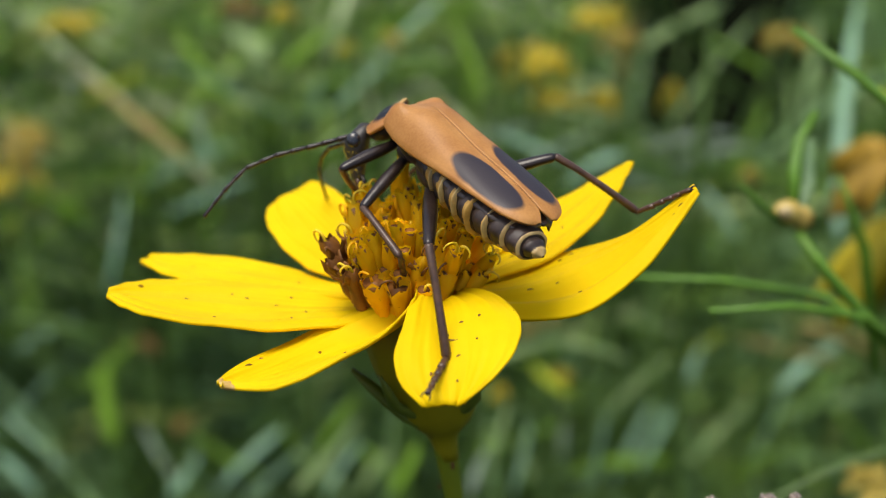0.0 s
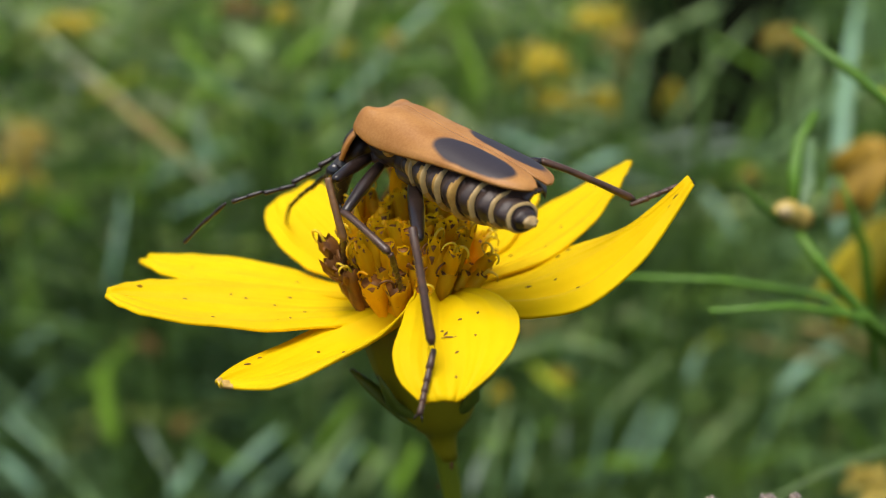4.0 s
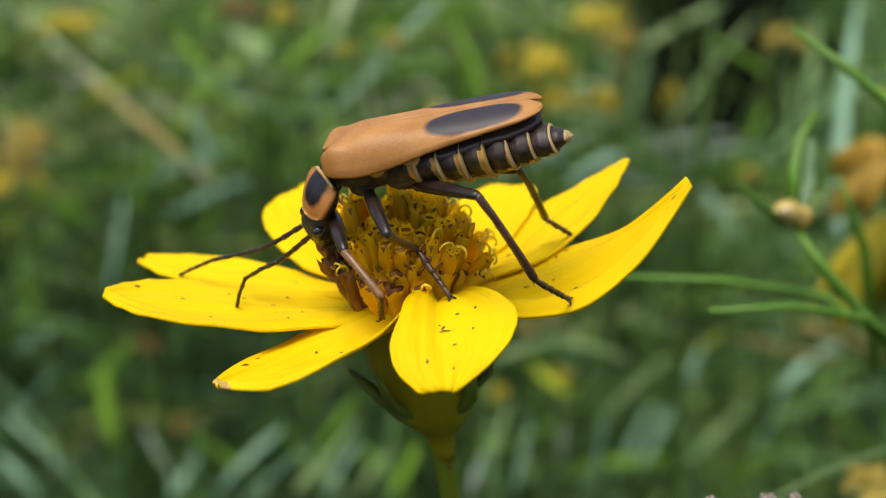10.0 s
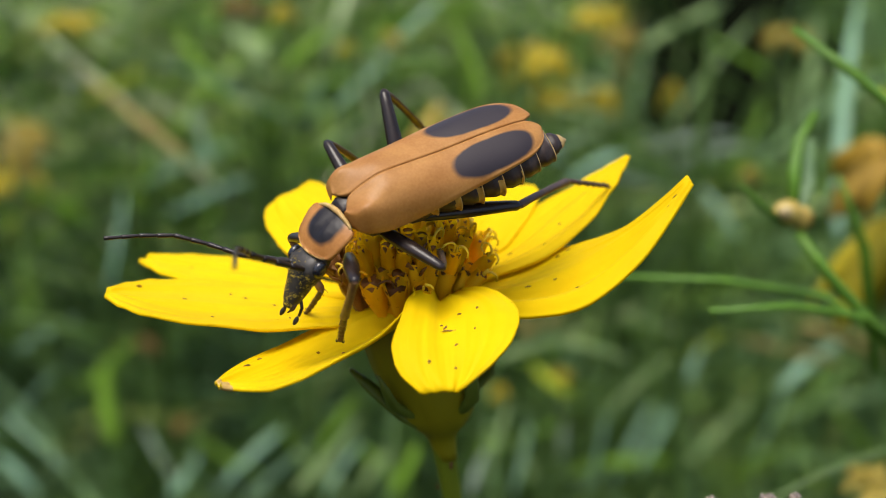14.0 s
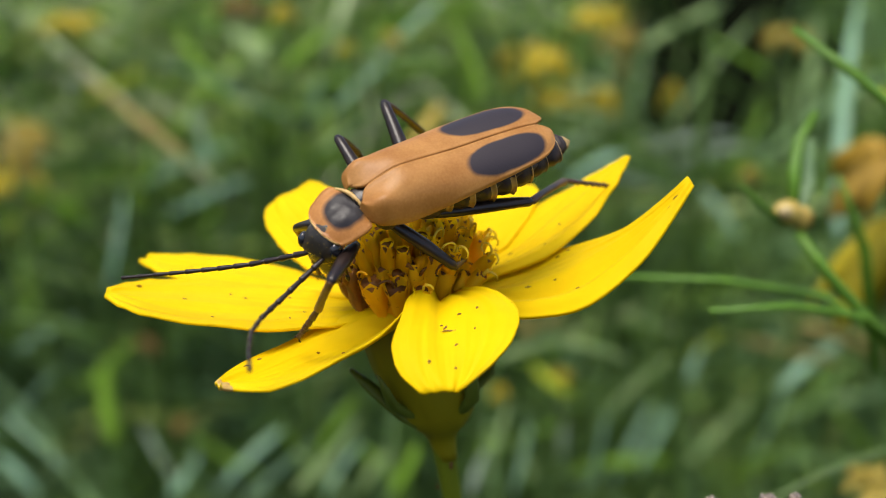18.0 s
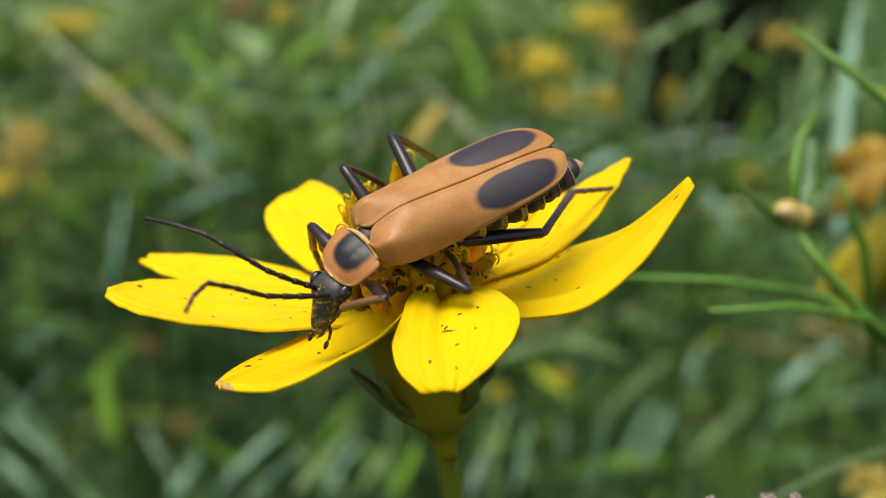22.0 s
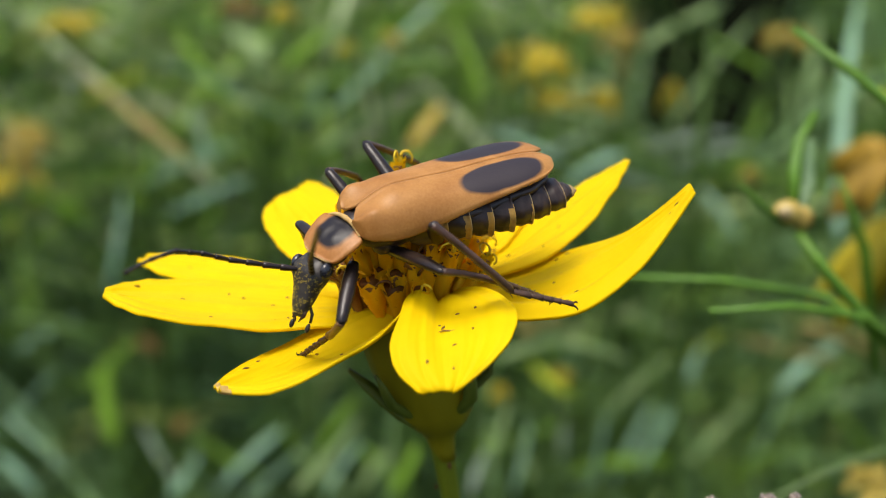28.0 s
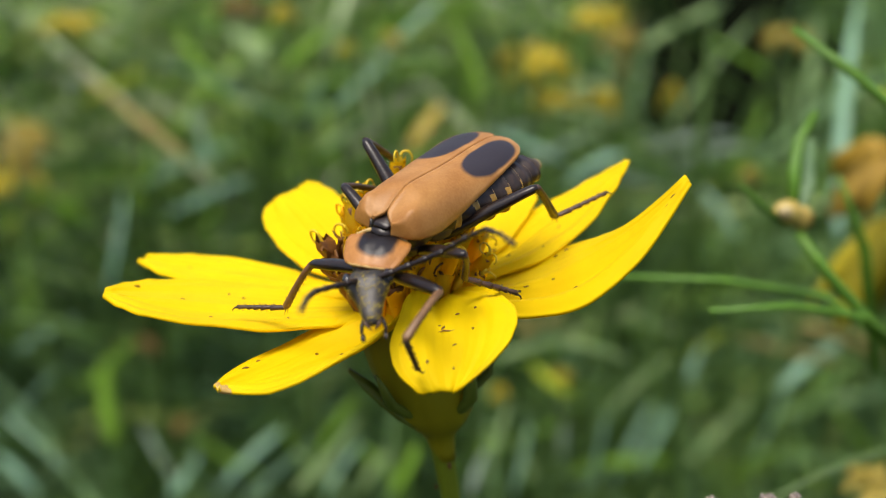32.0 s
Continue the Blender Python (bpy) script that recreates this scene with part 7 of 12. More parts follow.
        (24.6, mm(4.82, 3.81, 2.50, -16.7, -45.5, 63.5)), (25, mm(4.34, 4.71, 2.12, -5.0, -46.2, 65.3)),
        (27.5, mm(3.06, 3.95, 2.13, 5.9, -47.5, 75.4)), (28, mm(3.30, 4.50, 2.10, 4.5, -47.9, 75.1)),
        (28.4, mm(4.47, 4.33, 1.65, -11.7, -33.9, 71.0)), (28.8, mm(6.05, 3.77, 0.51, -28.5, -11.8, 66.6)),
        (29, mm(6.30, 3.62, 0.27, -29.9, -7.5, 65.9)), (29.4, mm(5.64, 3.95, 1.09, -27.1, -24.3, 67.9)),
        (29.8, mm(4.41, 4.22, 2.02, -18.8, -50.1, 72.2)), (30, mm(4.18, 4.22, 2.15, -17.0, -55.0, 73.3)),
        (30.4, mm(3.56, 4.67, 1.94, 2.5, -45.6, 72.5)), (30.6, mm(2.93, 4.93, 1.60, 30.9, -37.7, 72.4)),
        (30.8, mm(2.40, 5.03, 1.21, 78.0, -31.1, 72.3)), (31, mm(2.22, 5.03, 0.99, 106.7, -28.4, 72.2)),
        (31.2, mm(2.18, 5.06, 1.03, 92.6, -27.6, 69.8)), (31.4, mm(1.99, 5.16, 1.14, 70.1, -25.5, 64.4)),
        (31.6, mm(1.74, 5.26, 1.30, 53.6, -22.8, 58.5)), (32, mm(1.34, 5.33, 1.61, 40.2, -20.8, 52.6)),])
    walk(LIMB['antenna_L5'], [
        (0, mm(4.40, 0.06, -7.29, -84.0, 56.6, -70.4)), (0.2, mm(4.88, 0.78, -8.12, -110.8, 66.1, -89.4)),
        (0.4, mm(2.82, 4.21, -7.79, -46.7, 115.8, 3.8)), (0.6, mm(-0.45, 6.94, -5.26, 68.6, 29.6, 150.5)),
        (0.8, mm(-2.75, 7.17, -2.07, 57.6, -3.8, 137.5)), (1, mm(-3.39, 6.64, -0.73, 65.0, -18.2, 131.8)),
        (1.2, mm(-1.77, 7.37, -0.78, 57.1, -23.7, 114.9)), (1.4, mm(2.50, 7.24, -1.40, 35.7, -28.2, 70.8)),
        (1.6, mm(6.41, 4.03, -2.92, -0.2, -15.4, 21.3)), (1.8, mm(7.16, -0.00, -4.39, -33.5, 4.2, -13.7)),
        (2, mm(6.63, -1.66, -4.95, -46.2, 12.9, -28.4)), (3, mm(6.34, -1.71, -5.35, -50.6, 16.2, -27.1)),
        (4.042, mm(5.64, -0.65, -7.89, -61.6, 44.4, -43.6)), (4.667, mm(4.21, 0.79, -9.50, -103.8, 65.8, -82.2)),
        (5.5, mm(2.88, 1.99, -9.95, 14.7, 113.0, 42.1)), (6, mm(1.14, 6.12, -6.63, -9.9, 111.4, 5.2)),
        (6.4, mm(3.81, 0.95, -9.40, 63.7, 105.6, 67.8)), (6.6, mm(5.00, -0.70, -8.70, -74.7, 63.3, -72.8)),
        (7, mm(5.79, -2.49, -7.29, -61.2, 44.4, -56.5)), (7.4, mm(6.57, -1.09, -7.28, -50.2, 56.5, -39.9)),
        (7.8, mm(6.91, 1.37, -7.09, -16.3, 69.5, 5.7)), (8, mm(6.33, 3.35, -5.93, -6.6, 70.3, 19.0)), (8.2, mm(6.60, 3.13, -6.90, 13.3, 67.4, 45.2)),
        (8.4, mm(5.48, 5.39, -6.19, 33.3, 50.9, 78.1)), (8.6, mm(3.56, 7.17, -4.64, 37.9, 25.2, 92.4)), (8.8, mm(1.73, 7.66, -2.99, 44.9, 2.1, 99.0)),
        (9, mm(0.92, 7.57, -2.26, 51.1, -8.2, 101.3)), (9.2, mm(2.21, 7.61, -3.03, 41.5, 2.6, 93.8)), (9.4, mm(5.05, 6.32, -4.95, 23.6, 28.9, 75.4)),
        (9.6, mm(7.04, 2.79, -6.73, -1.5, 54.5, 38.7)), (9.8, mm(6.97, -0.84, -7.29, -45.9, 58.5, -17.7)),
        (10, mm(5.17, 1.36, -5.27, -62.3, 52.5, -37.6)), (10.25, mm(6.27, 5.06, -6.25, 22.3, 43.6, 70.3)),
        (10.5, mm(1.50, 8.49, -2.59, 45.9, -11.9, 109.2)), (11, mm(2.92, 7.60, -4.45, 73.9, -12.1, 82.0)),
        (11.25, mm(0.03, 6.67, -6.55, 90.9, 26.8, 120.6)), (11.5, mm(1.15, 5.48, -3.58, -40.0, 128.1, 9.5)),
        (11.75, mm(0.73, 7.58, -3.46, 62.8, 9.3, 111.2)), (12, mm(4.89, 5.59, 1.64, 47.5, -42.5, 50.1)),
        (12.25, mm(4.89, 4.83, 2.43, 21.3, -45.5, 51.3)), (12.5, mm(4.60, 3.86, 3.15, -32.5, -50.0, 54.7)),
        (13, mm(5.49, 2.40, 3.70, -28.7, -55.2, 42.6)), (14, mm(5.57, 2.70, 2.92, -47.0, -38.2, 65.0)),
        (17, mm(5.68, 4.96, 1.61, -32.2, -38.8, 76.5)), (18, mm(6.92, 4.64, -0.59, -12.6, -26.9, 64.8)),
        (19, mm(7.15, 4.60, -0.52, -9.3, -30.2, 64.8)), (19.2, mm(7.62, 4.01, -0.58, -9.8, -23.5, 53.4)),
        (19.4, mm(8.41, 2.38, -0.85, -10.2, -5.1, 30.4)), (19.6, mm(8.60, 0.21, -1.29, -7.8, 17.9, 5.0)),
        (19.8, mm(8.08, -1.58, -1.66, -5.0, 34.5, -19.9)), (20, mm(7.68, -2.29, -1.75, -4.4, 39.7, -32.6)),
        (21, mm(7.16, -2.88, -2.40, 1.0, 56.1, -35.7)), (21.2, mm(7.46, -2.55, -2.00, 8.9, 49.1, -18.7)),
        (21.4, mm(7.96, -1.63, -0.89, 9.1, 26.9, 6.4)), (21.6, mm(8.00, -0.44, 0.55, -6.3, -2.4, 26.7)),
        (21.8, mm(7.56, 0.48, 1.66, -24.8, -26.2, 45.2)), (22, mm(7.25, 0.83, 2.06, -34.6, -35.3, 55.3)),
        (23, mm(5.56, 3.05, 3.05, -44.3, -39.2, 68.0)), (24, mm(5.81, 2.87, 3.46, -40.3, -38.4, 63.2)),
        (24.6, mm(5.26, 4.69, 3.49, -17.0, -44.2, 64.0)), (25, mm(4.75, 5.60, 3.14, -4.6, -46.2, 64.7)),
        (27.5, mm(3.29, 4.85, 3.14, 5.7, -47.2, 75.7)), (28, mm(3.54, 5.40, 3.12, 4.2, -48.3, 75.6)),
        (28.4, mm(4.84, 5.42, 2.42, -12.7, -32.5, 72.7)), (28.8, mm(6.59, 5.02, 0.80, -29.1, -7.8, 69.9)),
        (29, mm(6.86, 4.87, 0.45, -30.2, -3.0, 69.4)), (29.4, mm(6.12, 5.12, 1.66, -28.1, -20.8, 70.7)),
        (29.8, mm(4.68, 5.07, 3.09, -19.7, -48.5, 73.4)), (30, mm(4.42, 4.97, 3.28, -17.6, -53.9, 74.0)),
        (30.4, mm(3.85, 5.59, 2.92, 2.6, -44.6, 72.4)), (30.6, mm(3.27, 5.98, 2.44, 31.2, -36.9, 71.8)),
        (30.8, mm(2.77, 6.15, 1.91, 78.4, -30.5, 71.4)), (31, mm(2.58, 6.18, 1.65, 107.2, -27.8, 71.2)),
        (31.2, mm(2.60, 6.20, 1.66, 93.2, -26.5, 68.2)), (31.4, mm(2.53, 6.28, 1.73, 71.3, -23.2, 61.8)),
        (31.6, mm(2.40, 6.35, 1.83, 54.9, -19.0, 54.8)), (32, mm(2.12, 6.35, 2.10, 41.6, -15.1, 48.0)),])
    walk(LIMB['antenna_R0'], [
        (0, mm(1.41, 0.65, -2.52, 26.2, 23.0, 64.9)), (1, mm(0.81, 0.43, -2.33, 25.3, 28.4, 59.3)), (2, mm(0.86, 0.34, -2.39, 22.6, 31.0, 60.4)),
        (3, mm(0.72, 0.31, -2.51, 25.6, 34.4, 63.8)), (5.5, mm(1.80, 0.30, -3.08, 23.3, 26.5, 57.1)), (5.75, mm(1.63, 0.47, -3.33, -1.4, 40.2, 26.5)),
        (6, mm(1.46, 0.56, -3.56, -46.1, 42.4, -14.4)), (7, mm(1.47, 0.34, -3.23, -57.8, 29.9, -44.3)),
        (8, mm(1.82, 0.09, -2.97, -72.7, 27.5, -51.2)), (8.4, mm(1.86, 0.14, -3.03, -54.1, 29.1, -29.6)),
        (8.8, mm(1.82, 0.11, -3.15, -27.3, 24.2, 0.2)), (9, mm(1.76, 0.11, -3.21, -22.4, 23.0, 5.5)),
        (10, mm(1.72, -0.04, -3.35, -48.9, 22.8, -13.8)), (10.5, mm(2.14, 1.05, -3.52, -61.0, 21.9, -32.4)),
        (10.75, mm(2.19, 0.75, -3.64, -81.3, 25.7, -53.0)), (11, mm(2.12, 0.32, -3.57, -94.5, 27.0, -75.9)),
        (11.5, mm(2.24, 0.55, -2.91, -71.9, 11.3, -62.5)), (12, mm(2.32, -0.01, -2.50, -51.7, 21.8, -71.5)),
        (12.25, mm(2.23, 0.05, -2.57, -39.4, 5.9, -59.7)), (12.5, mm(2.17, 0.14, -2.55, -30.7, -10.2, -46.6)),
        (13, mm(2.28, 0.36, -2.22, -0.1, -18.7, -47.3)), (13.4, mm(2.27, 0.33, -2.24, -11.1, -2.1, -50.9)),
        (13.8, mm(2.28, 0.40, -2.28, -30.3, 23.2, -57.9)), (14, mm(2.27, 0.40, -2.28, -34.4, 27.8, -59.6)),
        (15.2, mm(2.32, 0.47, -2.17, -20.0, 8.1, -37.9)), (15.8, mm(2.37, 0.55, -2.11, -10.9, -9.7, -21.6)),
        (16.6, mm(2.42, 0.63, -2.05, -1.6, -27.4, -3.4)), (17, mm(2.42, 0.66, -2.03, 0.2, -30.2, -0.4)),
        (17.2, mm(2.38, 0.65, -2.06, -4.8, -23.9, -5.4)), (17.4, mm(2.31, 0.59, -2.15, -20.7, -8.0, -15.3)),
        (17.6, mm(2.22, 0.51, -2.26, -42.4, 11.5, -25.9)), (17.8, mm(2.14, 0.45, -2.36, -60.2, 27.6, -35.7)),
        (18, mm(2.13, 0.42, -2.41, -67.8, 34.0, -40.8)), (19, mm(2.17, 0.63, -2.54, -64.9, 46.3, -36.4)),
        (19.2, mm(2.20, 0.62, -2.48, -54.0, 36.6, -30.4)), (19.4, mm(2.26, 0.62, -2.33, -28.3, 12.5, -20.3)),
        (19.6, mm(2.33, 0.61, -2.13, 1.3, -16.3, -10.1)), (19.8, mm(2.40, 0.60, -1.96, 18.6, -39.9, 1.1)),
        (20, mm(2.42, 0.60, -1.87, 21.8, -49.5, 8.0)), (21, mm(2.41, 0.44, -1.99, 19.6, -48.4, -8.3)),
        (22, mm(2.32, 0.47, -2.01, 27.5, -49.1, -10.1)), (22.2, mm(2.30, 0.46, -2.02, 22.6, -41.6, -17.3)),
        (22.4, mm(2.28, 0.42, -2.07, 6.6, -22.1, -29.3)), (22.6, mm(2.25, 0.38, -2.11, -14.2, 2.2, -40.0)),
        (22.8, mm(2.21, 0.34, -2.16, -31.3, 22.2, -48.9)), (23, mm(2.22, 0.33, -2.17, -38.6, 30.2, -53.2)),
        (23.4, mm(2.25, 0.38, -2.01, -23.3, 13.4, -51.8)), (23.6, mm(2.29, 0.41, -1.87, -8.1, -1.2, -51.0)),
        (24, mm(2.35, 0.45, -1.72, 11.5, -18.6, -50.5)), (25, mm(2.45, 0.38, -1.53, 8.3, -25.6, -35.7)),
        (27.5, mm(2.25, 0.01, -2.22, -25.2, -19.0, -29.1)), (28, mm(2.38, 0.29, -2.06, -3.6, -16.8, -20.1)),
        (28.4, mm(2.34, 0.22, -1.98, -15.4, -13.6, -29.9)), (29, mm(2.29, 0.07, -1.89, -33.1, -6.4, -46.7)),
        (29.6, mm(2.44, 0.34, -1.81, -16.6, -8.0, -24.9)), (30, mm(2.53, 0.47, -1.79, -9.3, -7.6, -13.8)),
        (30.4, mm(2.42, 0.30, -1.89, -22.7, 0.2, -27.2)), (30.6, mm(2.34, 0.16, -1.95, -36.0, 7.0, -37.9)),
        (31, mm(2.28, 0.02, -2.05, -52.6, 15.0, -50.8)), (31.4, mm(2.38, 0.17, -1.93, -29.5, 3.8, -34.1)),
        (31.6, mm(2.42, 0.33, -1.81, -9.9, -6.2, -20.4)), (32, mm(2.45, 0.61, -1.66, 8.6, -18.3, -3.4)),])
    walk(LIMB['antenna_R1'], [
        (0, mm(1.96, 1.84, -3.08, 26.7, 23.3, 66.2)), (1, mm(1.45, 1.50, -3.00, 24.7, 23.1, 58.0)), (2, mm(1.46, 1.39, -3.12, 21.7, 25.2, 58.7)),
        (3, mm(1.22, 1.36, -3.30, 24.6, 29.4, 62.0)), (5.5, mm(2.48, 1.37, -3.71, 22.7, 26.8, 55.9)), (5.75, mm(2.59, 0.95, -4.23, -2.3, 38.5, 24.9)),
        (6, mm(2.45, 0.31, -4.49, -46.2, 39.4, -14.4)), (7, mm(2.33, -0.50, -3.93, -58.2, 32.8, -45.0)),
        (8, mm(2.59, -0.86, -3.60, -72.5, 28.4, -50.8)), (8.4, mm(2.91, -0.45, -3.71, -55.0, 29.1, -31.5)),
        (8.8, mm(3.08, 0.11, -3.72, -29.7, 24.4, -5.6)), (9, mm(3.03, 0.23, -3.75, -24.9, 23.4, -0.9)),
        (10, mm(2.94, -0.34, -3.88, -49.2, 19.4, -14.8)), (10.5, mm(3.27, 0.33, -4.05, -60.2, 18.5, -30.1)),
        (10.75, mm(2.97, -0.28, -4.26, -81.1, 22.8, -52.6)), (11, mm(2.42, -0.88, -4.20, -95.0, 24.7, -77.2)),
        (11.5, mm(2.87, -0.66, -3.18, -72.5, 11.1, -65.5)), (12, mm(2.74, -1.24, -3.03, -49.5, 15.3, -64.4)),
        (12.5, mm(3.12, -0.86, -2.30, -30.2, -2.9, -50.7)), (12.75, mm(3.17, -0.68, -2.02, -14.8, -9.9, -50.0)),
        (13, mm(3.18, -0.61, -1.77, 0.9, -16.3, -51.0)), (13.6, mm(3.06, -0.73, -2.54, -20.9, 7.9, -54.0)),
        (14, mm(2.89, -0.64, -2.92, -33.2, 21.2, -56.5)), (15.2, mm(3.40, -0.36, -2.35, -20.0, 3.1, -37.5)),
        (16, mm(3.67, 0.19, -1.72, -7.7, -17.8, -18.0)), (17, mm(3.62, 0.66, -1.33, 1.9, -31.3, -3.5)),
        (17.2, mm(3.65, 0.53, -1.50, -3.7, -25.1, -8.0)), (17.4, mm(3.62, 0.23, -1.95, -20.4, -9.7, -17.0)),
        (17.6, mm(3.43, -0.08, -2.54, -42.5, 9.1, -26.4)), (17.8, mm(3.14, -0.26, -3.00, -59.9, 24.6, -34.8)),
        (18, mm(3.00, -0.33, -3.18, -66.9, 30.9, -39.1)), (19, mm(2.95, 0.05, -3.54, -63.4, 40.7, -34.3)),
        (19.2, mm(3.16, 0.06, -3.30, -53.8, 31.4, -30.0)), (19.4, mm(3.54, 0.15, -2.62, -28.8, 8.7, -22.4)),
        (19.6, mm(3.65, 0.38, -1.74, 2.6, -18.5, -14.4)), (19.8, mm(3.46, 0.62, -1.07, 23.0, -41.4, -5.6)),
        (20, mm(3.31, 0.71, -0.81, 28.4, -50.9, -0.6)), (21, mm(3.32, 0.31, -0.96, 26.0, -47.4, -16.9)),
        (22, mm(3.22, 0.31, -0.96, 36.0, -44.7, -21.7)), (22.2, mm(3.30, 0.15, -1.11, 28.2, -37.9, -26.0)),
        (22.4, mm(3.40, -0.20, -1.55, 8.3, -21.8, -33.8)), (22.6, mm(3.31, -0.51, -2.17, -14.2, -2.5, -41.4)),
        (22.8, mm(3.07, -0.63, -2.68, -31.0, 13.8, -48.0)), (23, mm(2.93, -0.64, -2.87, -37.6, 20.6, -51.1)),
        (23.4, mm(3.10, -0.69, -2.32, -23.3, 7.5, -51.8)), (23.6, mm(3.16, -0.67, -1.84, -8.1, -3.1, -52.8)),
        (24, mm(3.19, -0.57, -1.28, 12.5, -15.6, -54.3)), (25, mm(3.48, -0.36, -0.94, 7.6, -31.0, -34.3)),
        (27.083, mm(3.39, -0.59, -1.71, -21.7, -14.3, -34.2)), (27.5, mm(3.39, -0.62, -1.78, -23.6, -12.8, -34.5)),
        (27.75, mm(3.51, -0.40, -1.72, -13.6, -17.3, -24.2)), (28, mm(3.61, -0.17, -1.66, -5.8, -21.5, -13.5)),
        (28.4, mm(3.50, -0.45, -1.66, -16.6, -18.3, -25.6)), (28.8, mm(3.28, -0.85, -1.73, -31.0, -10.8, -43.0)),
        (29, mm(3.23, -0.93, -1.73, -33.2, -9.2, -46.2)), (29.6, mm(3.68, -0.24, -1.62, -16.2, -5.5, -28.6)),
        (30, mm(3.86, 0.14, -1.61, -8.9, -2.7, -19.5)), (30.4, mm(3.65, -0.34, -1.89, -22.9, 4.0, -30.3)),
        (30.8, mm(3.20, -0.90, -2.32, -47.6, 14.3, -46.1)), (31, mm(3.12, -1.01, -2.40, -52.1, 16.4, -49.2)),
        (31.4, mm(3.52, -0.60, -2.02, -29.2, 4.5, -30.3)), (31.6, mm(3.71, -0.13, -1.66, -10.5, -6.3, -15.0)),
        (32, mm(3.76, 0.53, -1.22, 6.4, -20.0, 3.5)),])
